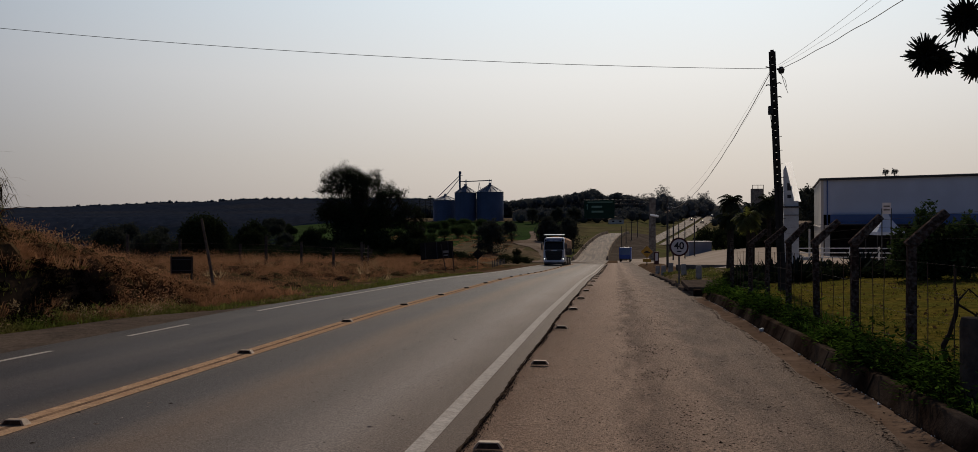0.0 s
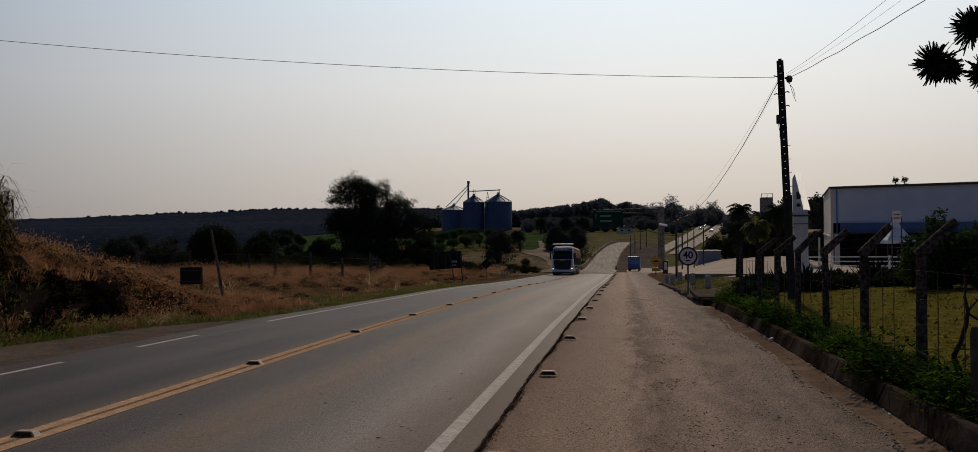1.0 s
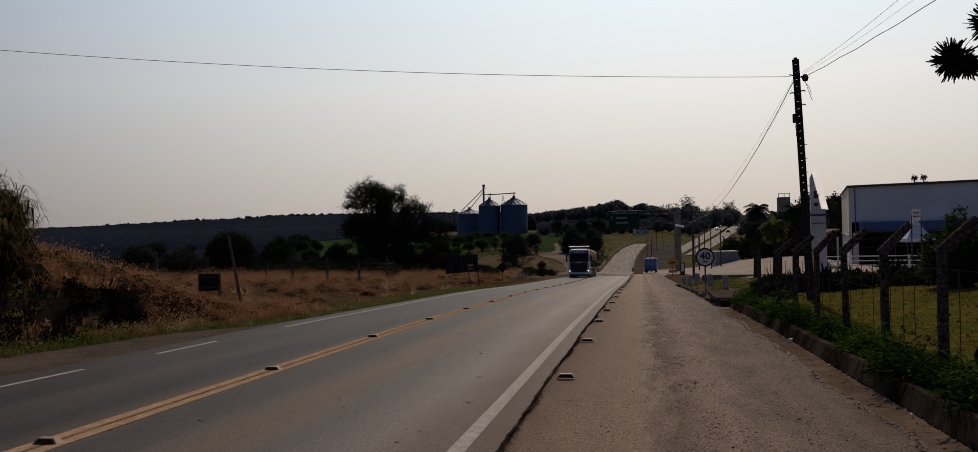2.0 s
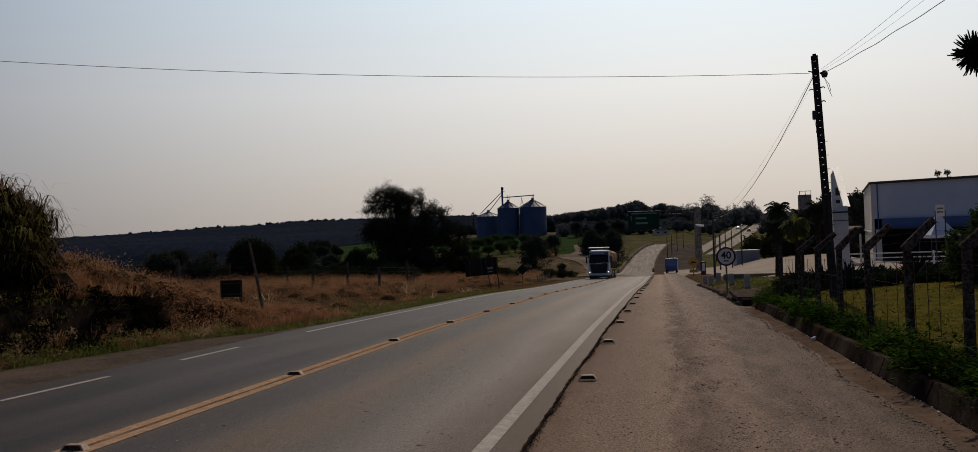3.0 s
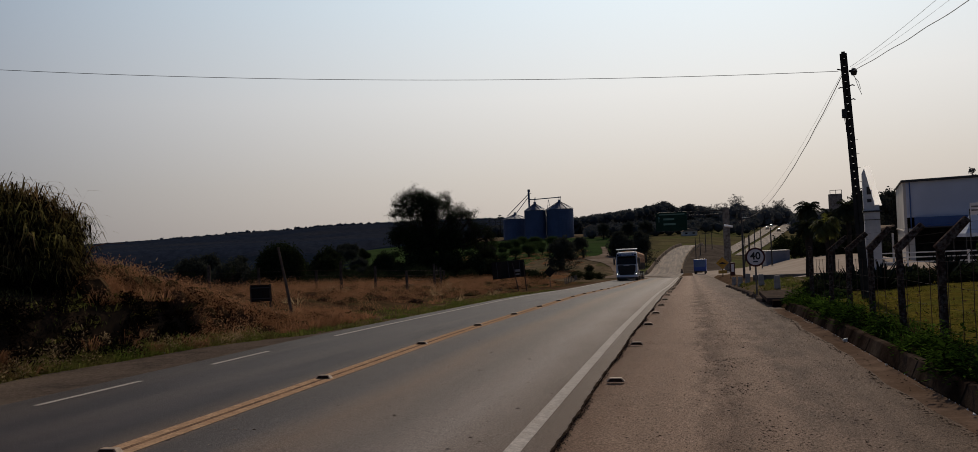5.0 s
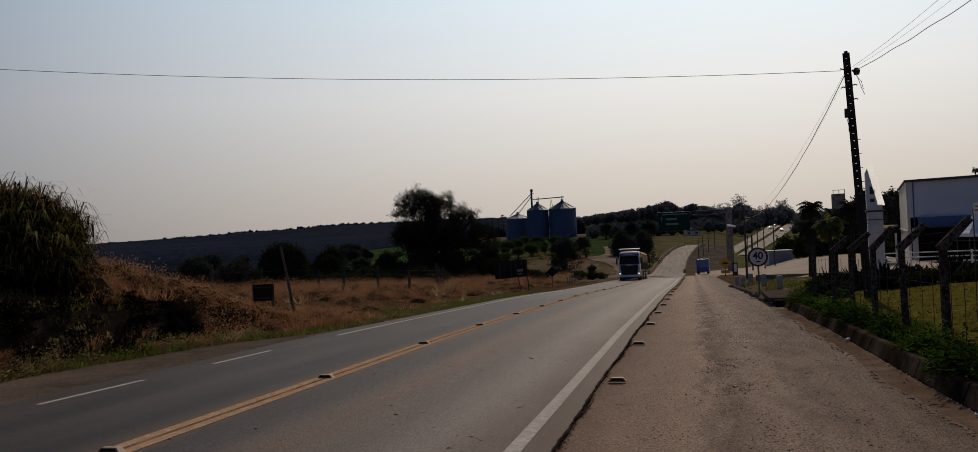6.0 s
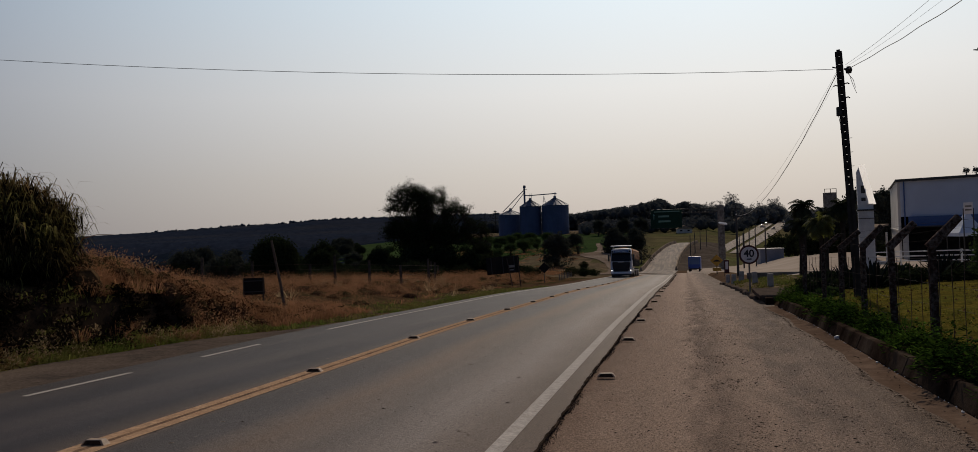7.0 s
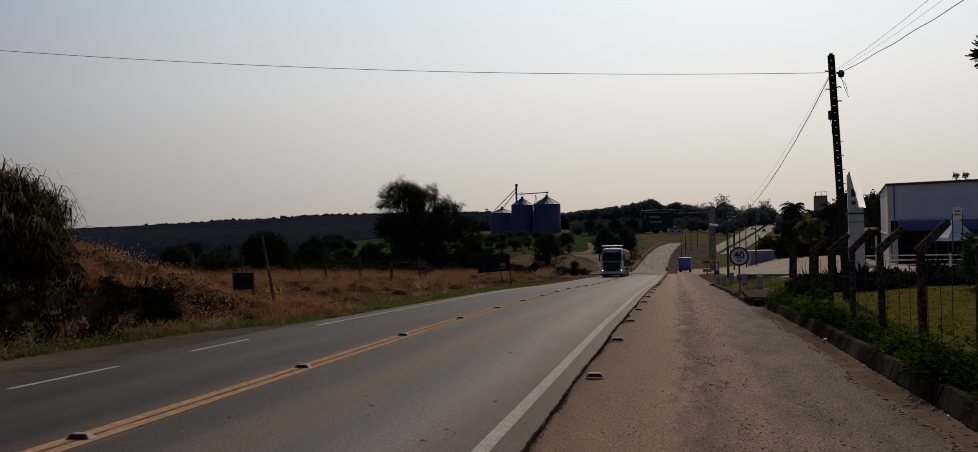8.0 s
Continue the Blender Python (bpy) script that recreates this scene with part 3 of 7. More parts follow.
def ground_sheet():
    xs = sorted({round(float(14 * math.sinh(5.9 * u)), 2) for u in np.linspace(-1, 1, 150)} | {-9.9, -9.6, -11.7, -11.85, -12.0, -12.15, -12.35, -12.7, -1.2, 2.6, 2.76, 2.95, 3.3, 6.0, 8.0})
    xs = [x for i, x in enumerate(xs) if i == 0 or x - xs[i - 1] > 0.1]
    ys = sorted({round(float(-30 + 22 * math.sinh(6.0 * v)), 2) for v in np.linspace(-0.45, 1, 190)} | {57.0, 59.0})
    gx, gy = np.meshgrid(np.array(xs), np.array(ys))
    gz = land(gx, gy)
    rough = 0.05 * np.sin(gx * 2.1 + 3 * np.sin(gy * 0.7)) * np.sin(gy * 1.7 + gx * 0.3)
    wild = ((gx < -11.5) | (gx > 4)) & (np.abs(gy) < 400)
    gz = gz + np.where(wild, rough, 0) + np.where(gy > 500, 1.5 * np.sin(gx * 0.013) * np.sin(gy * 0.011), 0)
    gz = gz + 9 * smooth01((-gx - 95 - 0.06 * gy) / 60) * smooth01((gy - 620) / 120) * smooth01((2200 - gy) / 300)
    nx = len(xs)
    v = np.stack([gx, gy, gz], -1).reshape(-1, 3)
    faces, zone = [], []
    for j in range(len(ys) - 1):
        for i in range(nx - 1):
            x, y = (xs[i] + xs[i + 1]) / 2, (ys[j] + ys[j + 1]) / 2
            a = j * nx + i
            faces.append((a, a + 1, a + nx + 1, a + nx))
            if x > 2.76 and y < 57:
                # zone 7 next to the kerb: soil coloured dark for shade under weeds
                z = 7 if x < 3.75 and y < 29 else 3 if x < 45 and y < 31 + 0.2 * x else 0
            elif x > 2.76 and y < 108:
                z = 4 if x > 5.5 and x < 120 else 1
            elif x > 0 and y < 205:
                z = 4 if x < 60 else 0
            # bank face: same soil, coloured dark to stand for its shade
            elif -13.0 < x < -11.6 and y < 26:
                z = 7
            elif -45 < x < -11.2 and y < 110:
                z = 6
            elif y > 205 and y < 560 and -22 < x < 90 and not (float(road_x(y)) + 4 < x < float(road_x(y)) + 16 and y < 350):
                z = 8
            elif 205 < y < 350 and float(road_x(y)) + 4 < x < float(road_x(y)) + 16:
                z = 9
            elif -22 > x > -0.415 * y and 235 < y < 455:
                z = 2
            elif x < -40 and 100 < y <= 235 and x > -0.415 * y:
                z = 2
            elif y > 500 or x < -130 or (y > 140 and x < -0.415 * y):
                z = 5
            elif x > -11.5 and x < 3:
                z = 1
            else:
                z = 0
            zone.append(z)
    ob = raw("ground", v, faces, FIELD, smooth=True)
    for m in (SOIL, CROP, LAWN, PALE_GROUND, WOOD_FLOOR, THATCH, SHADE_SOIL, ROUGH_GRASS, EARTH):
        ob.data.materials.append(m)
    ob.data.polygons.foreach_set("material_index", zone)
    return tagged(ob, "rolling farmland with dry pasture, green crop and mown grass", "ground", kind="structure")


ground = ground_sheet()


def strip(name, x0, x1, ys, mat, dz=0.0, parent=None, nx=2, wobble=0.0, label=""):
    """A band along the road between two lines x0(y) and x1(y), on the carriageway's grade."""
    v, fc = [], []
    for y in ys:
        a, b = float(x0(y)), float(x1(y))
        for i in range(nx):
            k = i / (nx - 1)
            x = a + (b - a) * k
            z = float(road_z(y)) + dz
            if wobble:
                z += wobble * (noise.noise((x * 1.3, y * 0.7, 0)) + 0.1 * noise.noise((x * 4, y * 1.5, 3)))
            v.append((x, y, z))
    for j in range(len(ys) - 1):
        for i in range(nx - 1):
            a = j * nx + i
            fc.append((a, a + 1, a + nx + 1, a + nx))
    return raw(name, v, fc, mat, parent, label, smooth=True)


YN = list(np.concatenate([np.arange(-25, 4, 2), np.arange(4, 40, 0.5), np.arange(40, 122, 2)]))
YF = list(np.arange(120, 349, 3.0))
road = tagged(strip("road", lambda y: road_x(y) - 3.75, lambda y: -1.27, YN, ASPHALT, 0.0, nx=6), "worn grey asphalt two-lane road running downhill", "road", kind="structure")
tagged(strip("road_far", lambda y: road_x(y) - 3.9, lambda y: max(-1.5, float(road_x(y)) + 4.1) if y > 215 else -1.5, YF, ASPHALT_FAR, -0.012, nx=4), "pale worn road climbing a bridge approach", "road", kind="structure")
YS = list(np.concatenate([np.arange(-25, 2, 1), np.arange(2, 30, 0.25), np.arange(30, 150, 1.0)]))
shoulder = tagged(strip("shoulder", lambda y: -1.30, lambda y: 2.80 if y < 110 else 3.4, YS, DIRT, -0.035, nx=22, wobble=0.009), "brown packed gravel shoulder with loose stones", "road shoulder", kind="structure")
tagged(strip("left_shoulder", lambda y: -9.35 - 2.0 * float(smooth01(np.array((24 - y) / 9))) + 0.15 * math.sin(y * 1.3), lambda y: float(road_x(y)) - 3.70, list(np.arange(-25, 60, 0.5)), EDGE_DIRT, -0.02, nx=5, wobble=0.01), "narrow dirt edge along the asphalt", "road shoulder", kind="structure")

# painted lines lie on the asphalt
part_y = [y for y in YN if y > -6]
strip("edge_line", lambda y: -1.70, lambda y: -1.54, part_y, WHITE_PAINT, 0.005, road, label="worn white edge line")
for off in (-0.19, 0.035):
    strip("centre_line", lambda y: road_x(y) + off, lambda y: road_x(y) + off + 0.155, part_y, YELLOW_PAINT, 0.005, road, label="faded orange-yellow centre line")
strip("faded_band", lambda y: road_x(y) - 0.036, lambda y: road_x(y) + 0.036, part_y, FADED_PAINT, 0.004, road, label="brown rubbed-off paint between the centre lines")
LEFT = lambda y: -8.72 - 0.009 * max(0.0, y - 20)
for a, b in ((2.0, 4.4), (6.0, 8.4), (9.9, 12.2), (14.3, 16.5)):
    strip("edge_dash", lambda y: LEFT(y) - 0.05, lambda y: LEFT(y) + 0.05, list(np.linspace(a, b, 6)), WHITE_PAINT, 0.005, road, label="short white edge dash")
strip("edge_line", lambda y: LEFT(y) - 0.06, lambda y: LEFT(y) + 0.06, list(np.arange(20.0, 110, 2)), WHITE_PAINT, 0.005, road, label="thin white edge line")


def crumbled_edge():
    """The broken step between asphalt and gravel: small dark crumbs in a ragged line."""
    rng = np.random.default_rng(4)
    v, fc = [], []
    for y in np.concatenate([np.arange(3, 30, 0.010), np.arange(30, 112, 0.12)]):
        x = -1.265 + 0.03 * math.sin(y * 0.9) + 0.022 * math.sin(y * 2.7) + rng.normal(0, 0.024)
        r = rng.uniform(0.002, 0.009) * (1 + y / 45)
        z = float(road_z(y)) - 0.008
        k = len(v)
        n = 5
        for i in range(n):
            a = 2 * math.pi * i / n + rng.uniform(-.4, .4)
            v.append((x + r * math.cos(a), y + 1.3 * r * math.sin(a), z - 0.012))
        v.append((x + r * rng.normal(0, .3), y, z + r * 0.22))
        fc += [(k + i, k + (i + 1) % n, k + n) for i in range(n)]
    ob = raw("asphalt_edge_crumbs", v, fc, TAR)
    return tagged(ob, "dark crumbled asphalt edge against the gravel", "broken edge", kind="stuff")


edge_y = list(np.concatenate([np.arange(2, 30, 0.08), np.arange(30, 112, 0.5)]))
strip("edge_crack", lambda y: -1.285 + 0.012 * math.sin(y * 0.9) + 0.006 * math.sin(y * 5.3) + 0.006 * math.sin(y * 17), lambda y: -1.258 + 0.012 * math.sin(y * 0.9) + 0.007 * math.sin(y * 6.1) + 0.007 * math.sin(y * 23), edge_y, CRACK, 0.003, road, label="dark dirt-filled crack along the asphalt edge")

crumbled_edge()


def pebbles():
    rng = np.random.default_rng(7)
    v, fc = [], []
    for _ in range(36000):
        y = 3.5 + 40 * rng.random() ** 2.0
        x = rng.uniform(-1.2, 2.7)
        if rng.random() < 0.2:
            x = rng.normal(0.42, 0.2)
        elif rng.random() < 0.4:
            x = rng.uniform(0.9, 2.5)
        if rng.random() < 0.04:
            x = rng.normal(0.55, 0.3) if rng.random() < 0.5 else rng.uniform(1.2, 2.4)
            y = 3.5 + 16 * rng.random()
        r = rng.uniform(0.003, 0.009) * (2.2 if rng.random() < 0.04 else 1)
        if noise.noise((x * 1.7, y * 0.6, 9)) < rng.uniform(-0.5, 0.35):
            continue
        z = float(road_z(y)) - 0.035 + 0.009 * (noise.noise((x * 1.3, y * 0.7, 0)) + 0.1 * noise.noise((x * 4, y * 1.5, 3)))
        k = len(v)
        for i in range(4):
            a = math.pi / 2 * i + rng.uniform(-.4, .4)
            v.append((x + r * math.cos(a), y + r * math.sin(a), z))
        v.append((x + 0.3 * r * rng.normal(), y, z + r * 0.5))
        fc += [(k + i, k + (i + 1) % 4, k + 4) for i in range(4)]
    return tagged(raw("pebbles", v, fc, PEBBLE), "loose dark pebbles on the gravel shoulder", "gravel", kind="stuff")


pebbles()


def dark_stones():
    """Bits of broken asphalt strewn along the middle of the shoulder."""
    rng = np.random.default_rng(17)
    v, fc = [], []
    for _ in range(5200):
        y = 4 + 30 * rng.random() ** 1.5
        x = rng.normal(0.5, 0.24) if rng.random() < 0.6 else rng.uniform(-1.0, 2.5)
        if noise.noise((x * 1.6, y * 0.75, 4)) < rng.uniform(-0.15, 0.55):
            continue
        r = rng.uniform(0.005, 0.013) * (1.6 if rng.random() < 0.06 else 1)
        z = float(road_z(y)) - 0.034
        k = len(v)
        for i in range(5):
            a = 1.2566 * i + rng.uniform(-.4, .4)
            v.append((x + r * math.cos(a) * 1.2, y + r * math.sin(a), z))
        v.append((x, y, z + r * 0.7))
        fc += [(k + i, k + (i + 1) % 5, k + 5) for i in range(5)]
    return tagged(raw("asphalt_bits", v, fc, TAR), "dark bits of broken asphalt on the gravel shoulder", "gravel", kind="stuff")


dark_stones()

def road_grit():
    """Pale chips and dark crumbs that lie about on the asphalt."""
    rng = np.random.default_rng(19)
    v, fc = [], []
    for i in range(700):
        y = 5 + 30 * rng.random() ** 1.4
        x = rng.uniform(-5.0, -1.75) if i % 3 else rng.normal(-5.45, 0.35)
        r = rng.uniform(0.004, 0.012) * (2.2 if rng.random() < 0.08 else 1)
        z = float(road_z(y)) + 0.001
        k = len(v)
        for j in range(5):
            a = 1.2566 * j + rng.uniform(-.4, .4)
            v.append((x + r * math.cos(a) * 1.5, y + r * math.sin(a), z))
        v.append((x, y, z + r * 0.45))
        fc += [(k + j, k + (j + 1) % 5, k + 5) for j in range(5)]
    return tagged(raw("road_grit", v, fc, GRIT), "pale chips and dark crumbs strewn on the asphalt", "grit", kind="stuff")


road_grit()

# ---- road studs ----
def road_stud(m, label, group):
    st = thing("road_stud", m, label, "road stud", group)
    bm = prism(bmesh.new(), [(-0.13, 0), (0.13, 0), (0.085, 0.055), (-0.085, 0.055)], -0.06, 0.06)
    for vv in bm.verts:
        if vv.co.z > 0.05:
            vv.co.y *= 0.72
    bmesh.ops.bevel(bm, geom=list(bm.edges), offset=0.006, segments=1, affect="EDGES")
    part("body", bm, STUD, st)
    for s in (-1, 1):
        b2 = bmesh.new()
        q = [b2.verts.new((x, s * (0.0625 - 0.0168 * (z / 0.055)), z)) for x, z in ((-0.10, 0.008), (0.10, 0.008), (0.075, 0.047), (-0.075, 0.047))]
        w = [b2.verts.new((vv.co.x * 0.95, vv.co.y - s * 0.008, vv.co.z)) for vv in q]
        b2.faces.new(q if s < 0 else q[::-1])
        for i in range(4):
            b2.faces.new((q[i], w[i], w[(i + 1) % 4], q[(i + 1) % 4]))
        part("reflector", b2, STUD_FACE, st, "reflector face with shade put into its colour")
    return st


first = None
for i in range(23):
    y = 7.03 + 4.88 * i
    m = pose(-1.05, y, float(road_z(y)) - 0.01, -1.4, 0, random.uniform(-4, 4))
    first = copy_thing(first, m) if first else road_stud(m, "dusty yellow raised stud on the gravel edge", "studs along the shoulder")
first = None
for i in range(24):
    y = 7.25 + 5.1 * i
    m = pose(float(road_x(y)) - 0.02, y, float(road_z(y)), -1.4, 0, random.uniform(-3, 3))
    first = copy_thing(first, m) if first else road_stud(m, "dusty yellow raised stud on the double centre line", "studs along the centre line")

# ---- kerb along the lawn ----
GUTTER = material("silty_gutter_soil", (0.185, 0.128, 0.095), (0.130, 0.089, 0.066), 2.2, 0.95, bump=0.3, fine=35, third=(0.115, 0.075, 0.053), big=0.9, speck=0.22)
kerb = tagged(strip("kerb", lambda y: 2.70, lambda y: 2.88, [float(v) for v in np.arange(-6, 27.6, 0.5)], CONCRETE, -0.02), "weathered concrete kerb with soil washed against it", "kerb", kind="structure")


def kerb_block(y, n):
    """A precast kerb with a sloping, chipped face."""
    rng = random.Random(n)
    bm = bmesh.new()
    prism(bm, [(-0.10, -0.15), (0.13, -0.15), (0.13, 0.25), (0.035, 0.262), (0.0, 0.245), (-0.085, 0.04)], -0.4995, 0.4995)
    bmesh.ops.bevel(bm, geom=list(bm.edges), offset=0.006, segments=1, affect="EDGES")
    for v in bm.verts:
        v.co.z += 0.008 * noise.noise((v.co.x * 9, (v.co.y + y) * 2, v.co.z * 6))
        v.co.x += 0.008 * noise.noise((v.co.x * 7, (v.co.y + y) * 2, v.co.z * 9 + 5))
    bm.transform(pose(2.84 + rng.uniform(-.007, .007), y, float(road_z(y)) - 0.02 + rng.uniform(-.005, .003), math.degrees(math.atan(float(road_z(y + 0.5) - road_z(y - 0.5)))), rng.uniform(-.8, .8), rng.uniform(-.25, .25)))
    part("kerb_block", bm, KERB_MAT, kerb)

gut = strip("gutter", lambda y: 2.35 + 0.05 * math.sin(y * 0.9) + 0.03 * math.sin(y * 3.1), lambda y: 2.78, [float(v) for v in np.arange(2, 27.6, 0.25)], GUTTER, -0.02, kerb, nx=5, wobble=0.02, label="silted gutter strip")
for i, v in enumerate(gut.data.vertices):
    v.co.z += (-0.045, -0.012, -0.005, 0.0, 0.03)[i % 5]


def gutter_debris():
    """Twigs, dead leaves and clods swept against the kerb."""
    rng = np.random.default_rng(9)
    v, fc = [], []
    for _ in range(700):
        y = 4 + 23 * rng.random()
        edge = 2.36 + 0.05 * math.sin(y * 0.9) + 0.03 * math.sin(y * 3.1)
        x = 2.5 + 0.2 * rng.random() if rng.random() < 0.15 else rng.normal(edge, 0.025)
        if noise.noise((y * 0.8, 3.0, 0)) < rng.uniform(-0.6, 0.3):
            continue
        z = float(road_z(y)) - 0.02
        a = rng.uniform(0, 6.28)
        L, w, h = rng.uniform(0.008, 0.03), rng.uniform(0.003, 0.009), rng.uniform(0.003, 0.012)
        c, s = math.cos(a), math.sin(a)
        k = len(v)
        for dx, dy, dz in ((-L, -w, 0), (L, -w, 0.002), (L, w, 0.002), (-L, w, 0), (0, 0, h)):
            v.append((x + dx * c - dy * s, y + dx * s + dy * c, z + dz))
        fc += [(k, k + 1, k + 4), (k + 1, k + 2, k + 4), (k + 2, k + 3, k + 4), (k + 3, k, k + 4)]
    return tagged(raw("gutter_debris", v, fc, TAR), "dead leaves, twigs and clods along the gutter", "debris", kind="stuff")


gutter_debris()


def gutter_scraps():
    """Pale scraps and chips caught at the kerb's foot."""
    rng = np.random.default_rng(19)
    v, fc = [], []
    for _ in range(170):
        y = 4 + 22 * rng.random()
        x = rng.normal(2.735, 0.012)
        z = float(road_z(y)) + 0.012
        k = len(v)
        r = rng.uniform(0.004, 0.012)
        for i in range(4):
            a = 1.57 * i + rng.uniform(-.5, .5)
            v.append((x + r * 0.7 * math.cos(a), y + r * 1.6 * math.sin(a), z + 0.4 * r * math.cos(a)))
        v.append((x, y, z + r))
        fc += [(k + i, k + (i + 1) % 4, k + 4) for i in range(4)]
    return tagged(raw("gutter_scraps", v, fc, LITTER), "pale scraps and chips caught along the kerb", "debris", kind="stuff")


gutter_scraps()


def dirt_track():
    """A cart track that leaves the road and winds up the slope."""
    v, fc = [], []
    n = 60
    for i in range(n + 1):
        k = i / n
        y = 148 + 150 * k
        x = -11.5 - 13 * smooth01(np.array(k * 1.4)) + 5 * math.sin(k * 4.2) * k
        w = 1.4 - 0.6 * k + 0.2 * math.sin(i * 1.7) + 7 * (1 - k) ** 8 + 6.0 * math.exp(-((k - 0.50) / 0.09) ** 2)
        for j in range(7):
            sx = w * (j - 3) / 3
            v.append((x + sx, y, on_land(x + sx, y) + 0.12))
        if i < n:
            fc += [(7 * i + j, 7 * i + j + 1, 7 * i + j + 8, 7 * i + j + 7) for j in range(6)]
    return tagged(raw("dirt_track", v, fc, TRACK, smooth=True), "worn earth track winding up beside the bridge approach", "track", kind="structure")


dirt_track()

# ---- left side: verge, bank and fields ----
def scatter(n, x0, x1, y0, y1, seed, dens=None, power=1.0):
    rng = np.random.default_rng(seed)
    x = rng.uniform(x0, x1, n)
    y = y0 + (y1 - y0) * rng.random(n) ** power
    if dens is not None:
        keep = rng.random(n) < dens(x, y)
        x, y = x[keep], y[keep]
    return np.stack([x, y, land(x, y) - 0.03], 1), rng


def clumpy(x, y, s=0.5, t=0.5):
    return smooth01((np.sin(x * s * 2.3 + 1.7 * np.sin(y * s * 1.1)) * np.sin(y * s * 1.9 + 1.3 * np.sin(x * s * 1.6)) + t) / 1.2)


VE = lambda y: -9.5 - 2.0 * smooth01((24 - y) / 9)      # outer edge of the dirt shoulder
# short green verge beside the road
p, rng = scatter(26000, -16, -9, 5, 62, 11, lambda x, y: (x < VE(y) + 0.1) * smooth01((x - VE(y) + 4.2) / 2) * (0.25 + clumpy(x, y, 0.9)), 1.3)
blades("verge_grass", p, rng.uniform(0.05, 0.17, len(p)), rng.uniform(0.015, 0.035, len(p)), VERGE_GREEN, "short green and yellowed grass along the road edge", "grass", 12, 0.8)
def tussocks(name, n, x0, x1, y0, y1, seed, r, h, count, width, mat, label, dens, power=1.0):
    """Grass in domed tufts: blades spread out from each tuft's heart."""
    p, rng = scatter(n, x0, x1, y0, y1, seed, dens, power)
    size = rng.uniform(0.55, 1.25, len(p))
    c = np.repeat(p, count, 0)
    k = np.repeat(size, count)
    a = rng.uniform(0, 2 * np.pi, len(c))
    q = rng.random(len(c)) ** 0.6
    c[:, 0] += np.cos(a) * q * r * k * 0.75
    c[:, 1] += np.sin(a) * q * r * k * 0.75
    d = np.stack([np.cos(a), np.sin(a), np.zeros(len(c))], 1)
    hh = h * k * (1.05 - 0.55 * q) * rng.uniform(0.7, 1.25, len(c))
    L = hh[:, None]
    t = rng.uniform(-0.9, 0.9, len(c))
    s = np.stack([-np.sin(a + t), np.cos(a + t), np.zeros(len(c))], 1) * (width * rng.uniform(0.6, 1.3, len(c)))[:, None] / 2
    o = (0.3 + 0.7 * q)[:, None]
    up = np.array([0, 0, 1.0])
    stray = rng.normal(0, 0.28, (len(c), 3)) * np.array([1, 1, 0.35])
    mid = c + (d * o * 0.5 + stray * 0.5) * L + up * L * 0.62
    tip = c + (d * o * 1.15 + stray * 1.5) * L + up * L * (1.0 - 0.75 * o)
    v = np.stack([c - s, c + s, mid + s * 0.8, mid - s * 0.8, tip], 1).reshape(-1, 3)
    i = np.arange(len(c))[:, None] * 5
    me = bpy.data.meshes.new(name)
    me.from_pydata(v.tolist(), [], (i + np.array([0, 1, 2, 3])).tolist() + (i + np.array([3, 2, 4])).tolist())
    me.materials.append(mat)
    return tagged(new(name, me), label, "grass", kind="stuff")


tussocks("bank_grass", 2300, -27, -12.2, 5, 31, 13, 0.30, 0.5, 52, 0.016, DRY, "dense dry orange-brown grass tufts covering the bank", lambda x, y: smooth01((VE(y) - 0.7 - x) / 0.8) * (x < -12.3) * (np.hypot(x + 15.0 * y / 29, (y - 27) * 0.3) > 1.2) * (y > -x / 0.785))
tussocks("bank_edge_grass", 900, -13.4, -12.2, 5, 29, 23, 0.34, 0.42, 90, 0.012, DRY, "shaggy dry grass hanging over the edge of the bank", lambda x, y: (0.3 + 0.7 * clumpy(x, y, 1.3, 0.8)) * (y > -x / 0.785) * ((y > 18.8) | (x < -13.1)))
tussocks("bank_foot_grass", 900, -12.0, -10.9, 5, 29, 26, 0.26, 0.42, 60, 0.018, DRY, "dry grass tufts at the foot of the bank", lambda x, y: (x < VE(y) - 0.25) * clumpy(x + 3, y, 1.0, 0.5))
tussocks("bank_foot_green", 1300, -11.95, -10.9, 5, 27, 24, 0.24, 0.28, 40, 0.018, VERGE_GREEN, "green and yellow weeds at the foot of the bank", lambda x, y: (x < VE(y) - 0.02) * (x > VE(y) - 1.0))
tussocks("overhanging_grass", 340, -15.5, -11.8, 6, 28, 25, 0.50, 0.5, 240, 0.012, DRY, "big shaggy dry grass clumps slumping over the bank", lambda x, y: (x < -12.25) * (0.5 + 0.5 * clumpy(x, y, 0.7)) * (y > -x / 0.785) * (y < -x / 0.6) * ((y > 18.8) | (x < -13.1)))
tussocks("field_grass", 420, -42, -11.5, 29, 108, 15, 0.62, 0.34, 60, 0.022, DRY, "tangled dry brown grass tufts on the roadside field", lambda x, y: (x < VE(y) - 1.6 - 0.02 * y) * (0.35 + 0.65 * clumpy(x, y, 0.4)) * (np.hypot(x + 15.0 * y / 29, (y - 27) * 0.35) > 1.2), 1.25)
